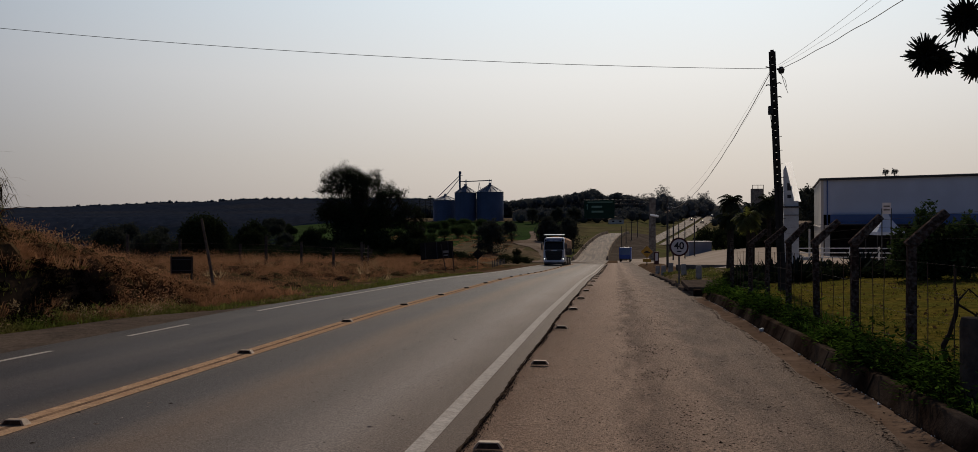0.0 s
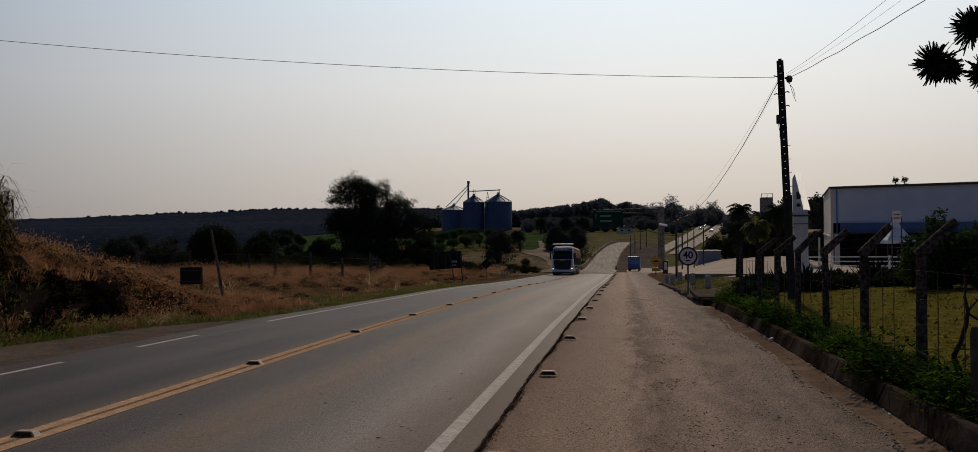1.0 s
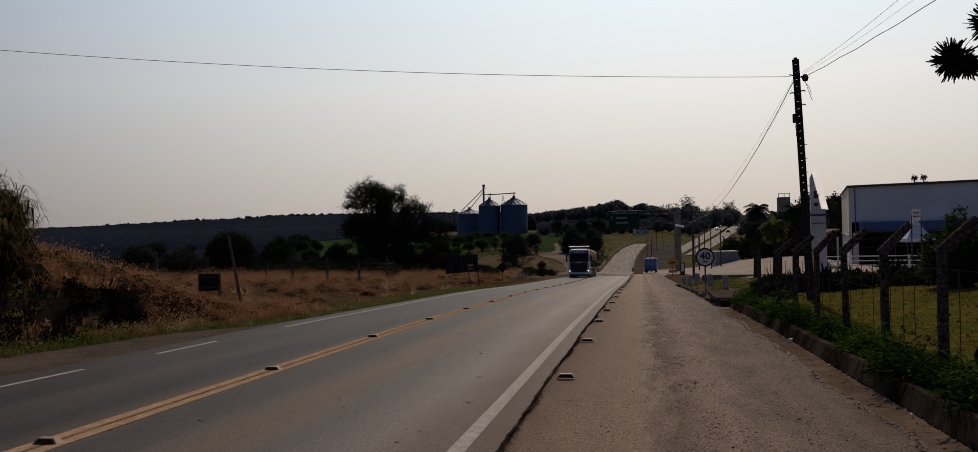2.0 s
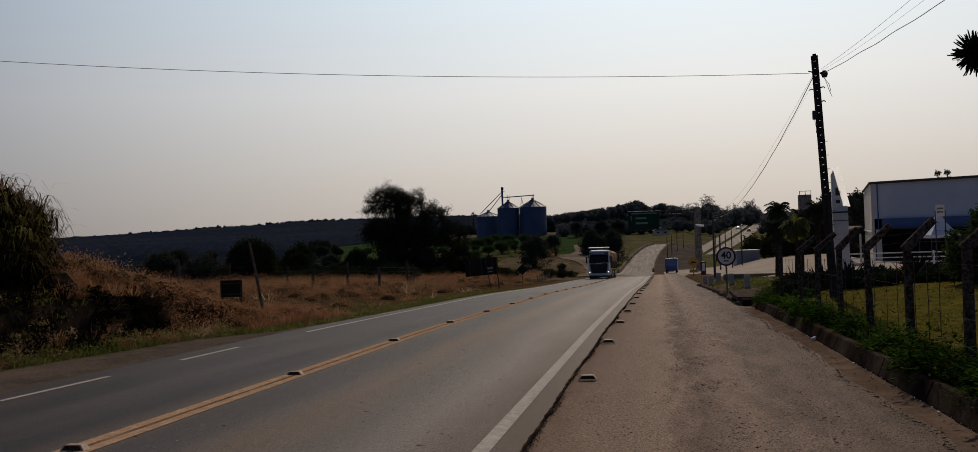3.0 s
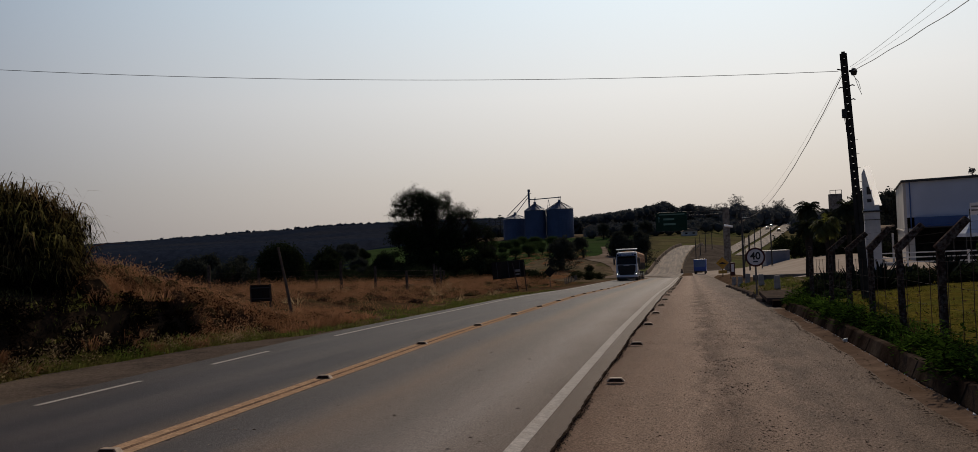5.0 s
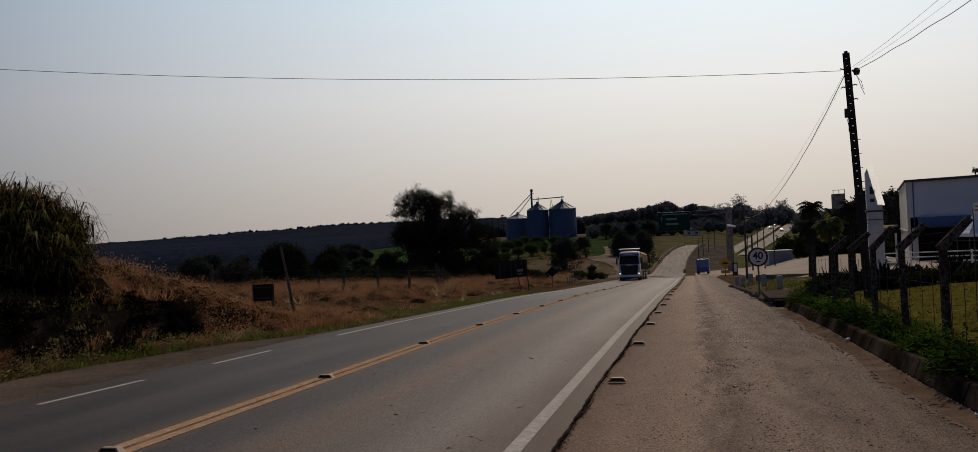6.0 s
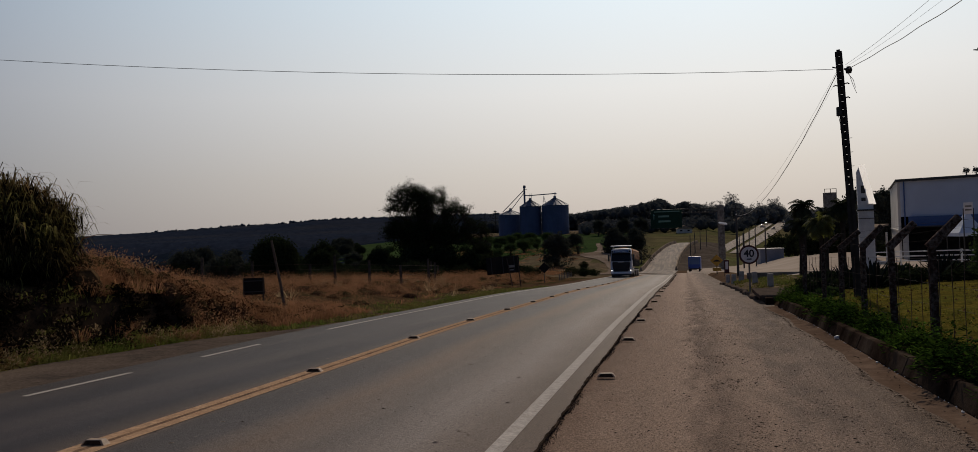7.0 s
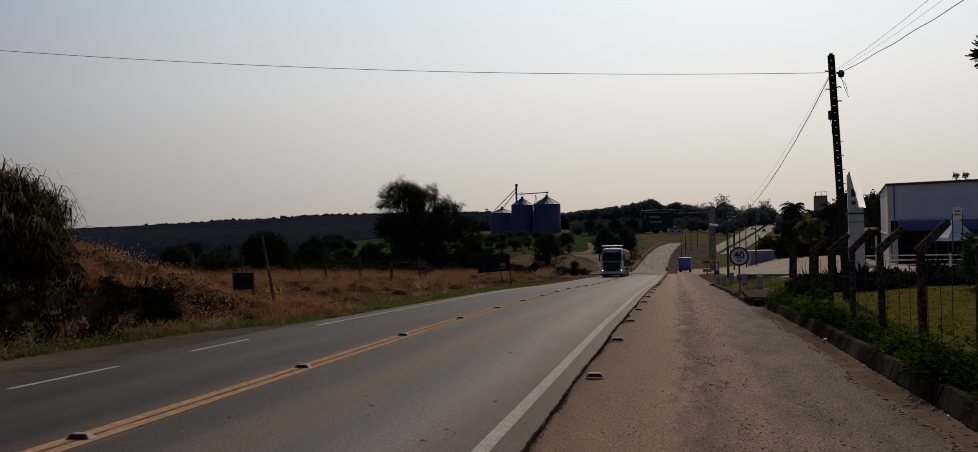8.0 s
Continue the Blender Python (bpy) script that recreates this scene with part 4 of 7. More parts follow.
tussocks("straw_grass", 190, -24, -11.0, 6, 70, 17, 0.25, 0.75, 26, 0.016, STRAW, "pale straw tufts standing in the dry grass", lambda x, y: (x < VE(y) - 0.6) * clumpy(x + 5, y, 0.6, 0.3))
tussocks("green_tufts", 1900, -15, -9.4, 7, 64, 19, 0.22, 0.24, 34, 0.02, VERGE_GREEN, "green grass tufts at the foot of the bank", lambda x, y: (x < VE(y) - 0.05) * (x > VE(y) - 1.5 - 0.5 * np.sin(y * 0.8)))


def brush(name, n, x0, x1, y0, y1, seed, r, h, count, size, mat, label, dens, power=1.0, core=None, heart=(0.55, 0.36)):
    """Low tangled tufts: domes of small dry leaves and bent stalks, over an added inner lump that blocks light."""
    p, rng = scatter(n, x0, x1, y0, y1, seed, dens, power)
    k = np.repeat(rng.uniform(0.5, 1.3, len(p)), count)
    c = np.repeat(p, count, 0)
    d = rng.normal(0, 1, (len(c), 3))
    d /= np.linalg.norm(d, axis=1)[:, None]
    d[:, 2] = np.abs(d[:, 2])
    q = rng.uniform(0.45, 1.08, len(c))
    c = c + d * (k * q)[:, None] * np.array([r, r, h])
    u = d * 0.7 + rng.normal(0, 0.6, (len(c), 3))
    u /= np.linalg.norm(u, axis=1)[:, None]
    w = np.cross(u, rng.normal(0, 1, (len(c), 3)))
    w /= np.linalg.norm(w, axis=1)[:, None] + 1e-6
    z = (size * rng.uniform(0.5, 1.5, len(c)))[:, None]
    v = np.stack([c - u * z, c + w * z * 0.22, c + u * z, c - w * z * 0.22], 1).reshape(-1, 3)
    me = bpy.data.meshes.new(name)
    faces = (np.arange(len(c))[:, None] * 4 + np.arange(4)).tolist()
    # hidden opaque lump in each tuft, added to stop light from behind
    if core is not None:
        nq = len(faces)
        ico = bmesh.new()
        bmesh.ops.create_icosphere(ico, subdivisions=2, radius=1.0)
        bv = np.array([w.co[:] for w in ico.verts])
        bf = np.array([[w.index for w in f.verts] for f in ico.faces])
        ico.free()
        kk = k[::count]
        shade_lumps = [bv * rng.uniform(0.75, 1.05, (len(bv), 1)) * np.array([r, r, h]) * np.array([heart[0], heart[0], heart[1]]) * kk[i] + p[i] for i in range(len(p))]
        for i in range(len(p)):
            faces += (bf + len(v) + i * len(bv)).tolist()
        v = np.concatenate([v] + shade_lumps)
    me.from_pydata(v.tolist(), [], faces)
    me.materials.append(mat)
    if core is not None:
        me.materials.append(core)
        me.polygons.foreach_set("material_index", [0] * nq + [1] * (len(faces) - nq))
    return tagged(new(name, me), label, "grass", kind="stuff")


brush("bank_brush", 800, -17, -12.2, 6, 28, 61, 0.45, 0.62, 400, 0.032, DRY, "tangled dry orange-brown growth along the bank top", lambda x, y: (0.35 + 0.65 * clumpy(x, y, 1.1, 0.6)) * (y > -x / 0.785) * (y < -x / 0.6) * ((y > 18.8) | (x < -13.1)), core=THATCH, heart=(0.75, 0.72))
# pale colour of these tufts stands for sun on the bank's tips
brush("bank_tips", 60, -15.5, -12.2, 8, 27, 67, 0.4, 0.72, 90, 0.04, STRAW, "pale straw tufts put in for sunlit tips along the bank", lambda x, y: clumpy(x, y, 1.3, 0.8) * (y > -x / 0.785) * (y < -x / 0.6) * ((y > 18.8) | (x < -13.1)))
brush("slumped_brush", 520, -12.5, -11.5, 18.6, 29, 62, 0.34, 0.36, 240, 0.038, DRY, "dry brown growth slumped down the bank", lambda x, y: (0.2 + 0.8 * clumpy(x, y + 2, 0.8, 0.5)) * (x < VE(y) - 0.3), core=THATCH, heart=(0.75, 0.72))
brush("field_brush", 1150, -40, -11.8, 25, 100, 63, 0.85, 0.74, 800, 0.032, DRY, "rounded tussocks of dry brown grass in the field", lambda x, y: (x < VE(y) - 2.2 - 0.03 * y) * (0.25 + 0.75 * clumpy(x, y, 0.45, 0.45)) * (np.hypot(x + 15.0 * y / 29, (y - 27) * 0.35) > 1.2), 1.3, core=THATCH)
brush("distant_brush", 900, -70, -15, 98, 275, 68, 1.7, 0.5, 150, 0.13, DRY, "low dry brown growth on the field by the side track", lambda x, y: (x < -15.5 - 0.09 * (y - 98)) * (0.1 + 0.9 * clumpy(x, y, 0.22, 0.35)))
brush("distant_scrub", 420, -70, -15, 100, 275, 69, 1.7, 0.65, 150, 0.14, DEAD_SHADE_REED, "dark dead scrub on the field by the side track", lambda x, y: (x < -16.5 - 0.09 * (y - 98)) * clumpy(x + 7, y, 0.2, 0.2))
# the hollow's shade is painted by this brush's near-black colour
brush("hollow_brush", 420, -12.45, -11.55, 6, 28, 65, 0.3, 0.3, 150, 0.05, DEAD_SHADE_REED, "dead tangle under the bank lip, shade put into its colour", lambda x, y: x < VE(y) - 0.25)
brush("foot_straw", 760, -12.0, -10.95, 6, 28, 66, 0.26, 0.40, 130, 0.028, STRAW, "pale dry weeds at the foot of the bank", lambda x, y: (x < VE(y) - 0.1) * (x > VE(y) - 0.8) * clumpy(x, y, 1.1, 0.7))
brush("foot_weeds", 1100, -11.95, -10.9, 5, 29, 64, 0.22, 0.34, 90, 0.028, VERGE_GREEN, "yellow-green leafy weeds at the bank's foot", lambda x, y: (x < VE(y) - 0.02) * (x > VE(y) - 0.9))


def reed_clump():
    """The tall cane grass on the mound: several domed stands grown together."""
    t = thing("tall_grass_clump", Matrix.Identity(4), "tall green and brown cane grass clump on the bank", "grass clump")
    rng = np.random.default_rng(21)
    v, q, dv, dq = [], [], [], []
    stems = bmesh.new()
    # stands: middle x and y, radius, height of the crown's middle
    STANDS = ((-14.95, 16.6, 1.25, 3.22), (-13.95, 16.0, 0.70, 2.35), (-16.4, 17.2, 1.7, 3.30), (-15.9, 15.0, 1.5, 2.85), (-18.9, 17.5, 2.2, 3.30), (-17.8, 14.6, 1.9, 2.95))
    for (cx, cy, R, top), count in zip(STANDS, (620, 260, 620, 480, 520, 460)):
        for s in range(count):
            a, f = rng.uniform(0, 6.283), rng.random() ** 0.45
            x, y = cx + R * f * math.cos(a), cy + R * f * math.sin(a)
            g = float(land(x, y))
            crest = top - 0.95 * f ** 2.4 + 0.10 * math.sin(x * 4.1 + y * 2.3) + 0.07 * math.sin(x * 7.7 - y * 5.0)
            h = max(0.5, (crest - g) * (1.0 - 0.40 * rng.random() ** 1.5))
            if rng.random() < 0.06:
                h *= 1.10
            out = 0.10 * f
            ln = rng.normal(0, 0.07, 2) + (out * math.cos(a), out * math.sin(a))
            if s % 2 == 0:
                tube(stems, [(x, y, g - 0.1), (x + ln[0] * h * .5, y + ln[1] * h * .5, g + h * .55), (x + ln[0] * h * 1.2, y + ln[1] * h * 1.2, g + h)], [0.016, 0.012, 0.004], 4, cap=False)
            for b in range(20):
                k = 1.0 - rng.random() ** 1.5 * 0.98
                p = np.array([x + ln[0] * h * k * 1.1, y + ln[1] * h * k * 1.1, g + h * k])
                w_a = rng.uniform(0, 6.283)
                d = np.array([math.cos(w_a), math.sin(w_a), 0])
                w = np.array([-math.sin(w_a), math.cos(w_a), 0]) * rng.uniform(0.008, 0.019)
                L = rng.uniform(0.28, 0.72)
                up = rng.uniform(0.4, 1.6)
                drop = rng.uniform(0.0, 0.75)
                # leaves near the crest get the lit colour, lower ones the shade-dark one
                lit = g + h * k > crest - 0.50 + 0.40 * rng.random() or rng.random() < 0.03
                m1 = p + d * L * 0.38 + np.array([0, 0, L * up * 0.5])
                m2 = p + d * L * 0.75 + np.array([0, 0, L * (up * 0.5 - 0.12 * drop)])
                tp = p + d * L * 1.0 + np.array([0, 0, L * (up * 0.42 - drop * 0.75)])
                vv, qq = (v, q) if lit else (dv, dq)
                i = len(vv)
                vv += [p - w * .5, p + w * .5, m1 + w, m1 - w, m2 + w * .7, m2 - w * .7, tp]
                qq += [(i, i + 1, i + 2, i + 3), (i + 3, i + 2, i + 4, i + 5), (i + 5, i + 4, i + 6)]
    part("cane_stand", stems, DEAD_SHADE_REED, t)
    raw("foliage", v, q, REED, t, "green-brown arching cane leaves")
    raw("dead_foliage", dv, dq, DEAD_SHADE_REED, t, "dead leaves low on the canes, shade put into their brown")
    part("dead_cane", tube(bmesh.new(), [(-14.0, 17.2, 1.2), (-13.4, 17.1, 1.95), (-12.9, 17.0, 2.03), (-12.45, 17.0, 2.0)], [0.014, 0.012, 0.008, 0.004], 5), DRY, t, "bare bent cane sticking out")
    for i in range(16):
        y = rng.uniform(14.6, 17.4)
        x, z = -13.2 - 0.5 * rng.random() - 0.35 * max(0.0, 16 - y), rng.uniform(0.9, 2.2)
        dx, dy = rng.uniform(-.18, .18), rng.uniform(-.25, -.05)
        part("dead_leaf", tube(bmesh.new(), [(x, y, z), (x + dx, y + dy, z + 0.10), (x + dx * 2.0, y + dy * 1.5, z + 0.02), (x + dx * 2.4, y + dy * 1.7, z - rng.uniform(.15, .45))], [0.006, 0.011, 0.010, 0.003], 4), STRAW, t, "pale dead leaf hanging in the shade")
    return t

reed_clump()


def field_sign():
    t = thing("small_sign", pose(-15.55, 29, on_land(-15.5, 29), 0, 0, 14), "small dull rectangular sign seen from behind on two posts", "sign")
    z = 0.27
    part("panel", block((0, 0, z + 0.42), (0.80, 0.03, 0.62), 0.006), SIGN_BACK, t)
    for s in (-1, 1):
        part("rail", block((0, -0.025, z + 0.42 + s * 0.2), (0.78, 0.02, 0.04)), DARK, t)
        part("post", block((s * 0.36, -0.045, 0.35), (0.05, 0.035, 1.35), 0.006), WOOD, t)
    return t


field_sign()
lp = tagged(obj("leaning_post", tube(bmesh.new(), [(-14.02, 28.5, on_land(-14, 28.5) - 0.3), (-14.24, 28.5, 0.3), (-14.52, 28.5, 1.77)], [0.06, 0.055, 0.045], 8), PALE_WOOD), "pale split wooden post leaning over in dry grass", "post")

# wire fence behind the dry grass
wf = thing("field_fence", Matrix.Identity(4), "old grey wooden posts with slack wires across the field", "fence")
FX = [(-26.2, 43.0), (-23.4, 43.5), (-20.9, 45.5), (-20.0, 47), (-18.6, 49), (-17.6, 52), (-18.2, 60), (-19.5, 66), (-21, 72), (-24, 80), (-28, 88)]
for i, (x, y) in enumerate(FX):
    g = on_land(x, y)
    h = 1.75 - 0.25 * (i % 3)
    part("post", tube(bmesh.new(), [(x, y, g - 0.3), (x + random.uniform(-.04, .04), y, g + h)], [0.10, 0.085], 7), WOOD, wf)
for k in range(4):
    bm = bmesh.new()
    z = 0.35 + 0.3 * k
    tube(bm, [(x, y - 0.09, on_land(x, y) + z) for x, y in FX], 0.008, 4)
    part("wire", bm, RUST, wf)


def billboard():
    t = thing("billboard", pose(-13.8, 66, on_land(-13.8, 66), 0, -3.5, 12), "wide dark roadside billboard seen from behind", "billboard")
    z = 1.0
    part("panel", block((0, 0, z + 0.7), (2.6, 0.05, 1.35), 0.01), SIGN_BACK, t)
    for s in (-1, 0, 1):
        part("batten", block((s * 0.9, -0.045, z + 0.7), (0.06, 0.04, 1.3)), DARK, t)
    part("patch", block((0.66, -0.075, z + 0.55), (0.50, 0.006, 0.20)), PALE_CONCRETE, t, "pale torn patch")
    part("patch", block((0.62, -0.075, z + 0.28), (0.42, 0.006, 0.10)), PALE_CONCRETE, t, "pale torn patch")
    for x, l in ((0.35, 0.28), (1.2, 0.05)):
        part("leg", tube(bmesh.new(), [(x + l, -0.5 * abs(l) * 2, -0.2), (x, -0.05, z + 1.2)], 0.045, 6), WOOD, t)
    return t


billboard()


def diamond_sign(m, label, mat):
    t = thing("warning_sign", m, label, "road sign")
    bm = block((0, 0, 0), (0.75, 0.02, 0.75), 0.004, m=Matrix.Translation((0, 0, 1.55)) @ Matrix.Rotation(radians(45), 4, "Y"))
    part("plate", bm, mat, t)
    part("post", tube(bmesh.new(), [(0, 0.04, -0.2), (0, 0.04, 1.7)], 0.035, 8), DARK, t)
    return t


diamond_sign(pose(-12.9, 80, on_land(-12.9, 80) - 0.1, 0, 0, 10), "dark diamond warning sign seen from behind", SIGN_BACK)
# low white marker stakes beside the far verge
first = None
for i in range(9):
    x, y = -13.2 - i * 0.28, 92 + i * 3.4
    m = pose(x, y, on_land(x, y) - 0.05)
    if first is None:
        first = thing("marker_stake", m, "short pale stake in the verge", "stake", "stakes along the verge")
        part("shaft", block((0, 0, 0.4), (0.10, 0.10, 0.8), 0.01, top=(0.8, 0.8)), CONCRETE, first)
    else:
        copy_thing(first, m)

# clipped round tree and the trees of the valley
rt = shrub(pose(-30.4, 60, -1.6), "dense dark tree clipped to a ball behind the fence", 1.66, 3.4, 31, LEAF, 26000, 0.10, "round_tree", "tree", ball=True)


def broad_tree():
    """A spreading tree: stout forked limbs, domes of many small twiggy tufts with sky between them."""
    base = Vector((-33.0, 105, on_land(-33.0, 105) - 0.2))
    t = thing("broad_tree", Matrix.Translation(base), "large spreading tree with fine airy tufts on dark limbs", "tree")
    rng = random.Random(12)
    nr = np.random.default_rng(12)
    bm = bmesh.new()
    fork = Vector((0.2, 0, 3.0))
    tube(bm, [(0, 0, -0.3), (0.1, 0, 1.4), fork], [0.62, 0.5, 0.46], 12)
    tube(bm, [(0.7, 0.4, -0.3), (1.4, 0.3, 1.8), (2.4, 0.4, 4.2)], [0.42, 0.34, 0.28], 10)
    # domes of the crown: middle, half width, half height, tufts
    DOMES = (((-1.4, 0, 8.2), 3.1, 4.3, 250), ((1.9, 0.4, 8.1), 2.8, 3.4, 170), ((4.9, 0.6, 7.0), 2.3, 2.8, 100), ((7.3, 0.8, 5.4), 1.8, 1.9, 80), ((0.4, 0.2, 8.3), 2.2, 3.9, 110), ((-2.3, -0.5, 6.0), 1.9, 2.4, 70), ((0.8, 0.2, 5.0), 3.0, 2.4, 110), ((4.4, 0.4, 5.2), 2.3, 1.6, 60))
    tufts = []
    for c, rx, rz, n in DOMES:
        c = Vector(c)
        arms = []
        for k in range(5):
            a = k * 2.4 + rng.uniform(-.3, .3)
            e = rng.uniform(0.15, 1.2)
            end = c + Vector((math.cos(a) * math.cos(e) * rx, math.sin(a) * math.cos(e) * rx, math.sin(e) * rz)) * 0.55
            root = fork if c.x < 3.5 else Vector((2.4, 0.4, 4.2))
            mid = root.lerp(end, 0.5) + Vector((rng.uniform(-.3, .3), rng.uniform(-.3, .3), -0.35))
            tube(bm, [root, mid, end], [0.20, 0.12, 0.06], 7, cap=False)
            arms.append((mid, end))
        for k in range(n):
            d = Vector((rng.gauss(0, 1), rng.gauss(0, 1), rng.gauss(0, 1) + 0.35)).normalized()
            q = rng.uniform(0.45, 1.0) ** 0.5 * (0.94 + 0.10 * math.sin(d.x * 6 + c.x) * math.sin(d.z * 5 + d.y * 3))
            p = c + Vector((d.x * rx, d.y * rx, d.z * rz)) * q
            near = min(arms, key=lambda ar: (ar[1] - p).length)
            s0 = near[1] if (near[1] - p).length < 2.6 else near[0]
            bend = s0.lerp(p, 0.55) + Vector((rng.uniform(-.15, .15), 0, -0.12))
            tube(bm, [s0, bend, p], [0.045, 0.032, 0.022], 4, cap=False)
            for j in range(4):
                tw = p + Vector((rng.gauss(0, .34), rng.gauss(0, .34), rng.gauss(0.12, .28)))
                tube(bm, [bend.lerp(p, rng.uniform(.4, 1)), tw], [0.028, 0.016], 3, cap=False)
                tufts.append(tuple(tw))
    part("trunk", bm, BARK, t)
    c = np.array(tufts)
    thick = (c[:, 2] < 6.4) & (c[:, 0] < 4.5)
    v, fc = leaves(c, (0.19, 0.19, 0.16), 17, 0.080, nr)
    raw("crown", v, fc, LEAF, t)
    v, fc = leaves(c[thick], (0.45, 0.45, 0.4), 16, 0.15, nr)
    raw("lower_crown", v, fc, LEAF, t, "dense dark lower foliage")
    return t


broad_tree()
for i, (x, y, r, h) in enumerate(((-33, 103, 2.6, 5.6), (-29.5, 104, 2.6, 5.2), (-26.5, 105, 2.3, 4.4), (-36, 104, 1.8, 3.8), (-24, 106, 1.5, 3.4))):
    shrub(pose(x, y, on_land(x, y) - 0.2, 0, 0, 77 * i), "dark understorey bush beneath the broad tree", r * 0.9, h * 0.8, 300 + i, LEAF, 7000, 0.17, "understorey_bush", "bush", "bushes under the broad tree")

for i, (x, y, r, h) in enumerate(((-23.7, 90, 1.2, 1.5), (-21.5, 72, 0.9, 1.0), (-17.0, 97, 1.3, 1.3), (-28.5, 84, 1.0, 1.2), (-15.5, 120, 1.6, 1.5), (-14.2, 135, 1.4, 1.2))):
    shrub(pose(x, y, on_land(x, y) - 0.05, 0, 0, 31 * i), "small dark bush in the dry field", r, h, 330 + i, LEAF, 1500, 0.10, "field_bush", "bush", "bushes in the dry field")

rb = random.Random(78)
for i in range(14):
    y = rb.uniform(72, 100)
    x = -0.30 * y - rb.random() * 0.28 * y
    shrub(pose(x, y, on_land(x, y) - 0.15, 0, 0, 41 * i), "dark scrubby bush behind the field fence", rb.uniform(1.0, 2.2), rb.uniform(1.2, 2.6), 420 + i, LEAF, 2200, 0.12, "scrub_bush", "bush", "scrub behind the fence")
for x, y, h, sd in ((-25.3, 44, 1.9, 5), (-24.2, 44.5, 1.5, 6), (-29.5, 46, 1.7, 8)):
    tree(pose(x, y, on_land(x, y)), "small bare dark-twigged bush by the field fence", h, sd, LEAF, 4, 0.3, 0.45, 0.06, 1, 0.05, "bare_bush", "bush", "bare bushes by the fence", thinnest=0.014, wide=0.9)
rb = random.Random(77)
for i in range(8):
    y = rb.uniform(105, 205)
    x = -13.5 - rb.random() ** 1.4 * 0.2 * y
    shrub(pose(x, y, on_land(x, y) - 0.1, 0, 0, 47 * i), "small dark bush in the dry field", rb.uniform(0.9, 2.2), rb.uniform(0.8, 1.9), 350 + i, LEAF, 1200, 0.13, "field_bush", "bush", "bushes in the dry field")

# ---- plants on the right ----
LAWN_BLADE = material("lawn_blades", (0.20, 0.17, 0.03), (0.11, 0.115, 0.022), 1.2, 0.9, vary=0.55, island=True, thin=0.45)
tussocks("lawn_tufts", 8000, 3.2, 20, 6, 31, 47, 0.12, 0.10, 10, 0.014, LAWN_BLADE, "tufty yellow-green lawn grass", lambda x, y: 0.3 + 0.7 * clumpy(x, y, 1.2))
p, rng = scatter(48000, 2.85, 22, 5, 36, 41, lambda x, y: 0.3 + 0.7 * clumpy(x, y, 1.1), 1.1)
blades("lawn_grass", p, rng.uniform(0.025, 0.085, len(p)), rng.uniform(0.008, 0.018, len(p)), LAWN_BLADE, "short yellow-green mown grass blades", "grass", 42, 0.8)


def fallen_leaves():
    """Dry leaves and clippings lying on the lawn."""
    p, rng = scatter(5200, 3.4, 19, 8, 31, 51, lambda x, y: 0.25 + 0.75 * clumpy(x, y, 0.9, 0.3))
    v, fc = leaves(p + np.array([0, 0, 0.06]), (0.02, 0.02, 0.012), 1, 0.045, rng)
    return tagged(raw("fallen_leaves", v, fc, LITTER_LEAF), "dry brown leaves and clippings strewn on the lawn", "leaves", kind="stuff")


fallen_leaves()


def weeds():
    """Lush low weeds that hang over the kerb."""
    rng = np.random.default_rng(43)
    v, q = [], []
    for _ in range(1000):
        y = 4.0 + 24.5 * rng.random() ** 0.8
        x = 2.91 + abs(rng.normal(0.05, 0.26)) + 0.05 * math.sin(y * 2.1)
        s = (0.16 + 1.45 * float(clumpy(np.array(x * 1.0), np.array(y * 1.0), 0.9, 0.45))) * rng.uniform(0.5, 1.15)
        g = float(land(max(x, 3.0), y))
        big = 1.9 if rng.random() < 0.2 else 1.0
        for k in range(34 if big < 1.5 else 14):
            a, e = rng.uniform(0, 6.28), rng.uniform(0.1, 1.3)
            r = s * rng.uniform(0.05, 0.24)
            c = np.array([x + r * math.cos(a) * math.cos(e) * 1.1, y + r * math.sin(a) * math.cos(e) * 1.3, g + 0.02 + r * math.sin(e) * 1.5])
            L = rng.uniform(0.02, 0.055) * big
            d = np.array([math.cos(a), math.sin(a), rng.uniform(-0.5, 0.6)]) * L
            w = np.array([-math.sin(a), math.cos(a), rng.uniform(-.3, .3)]) * L * 0.42
            i = len(v)
            v += [c - d, c + w, c + d, c - w]
            q.append((i, i + 1, i + 2, i + 3))
    return tagged(raw("kerb_weeds", v, q, WEED), "lush green weeds spilling over the kerb under the fence", "weeds", kind="stuff")


weeds()
p, rng = scatter(6500, 2.97, 3.95, 4.5, 28.5, 45, lambda x, y: 0.2 + clumpy(x, y, 1.3))
blades("kerb_grass", p, rng.uniform(0.08, 0.3, len(p)), rng.uniform(0.008, 0.016, len(p)), WEED, "long green grass under the fence", "grass", 46, 0.7)


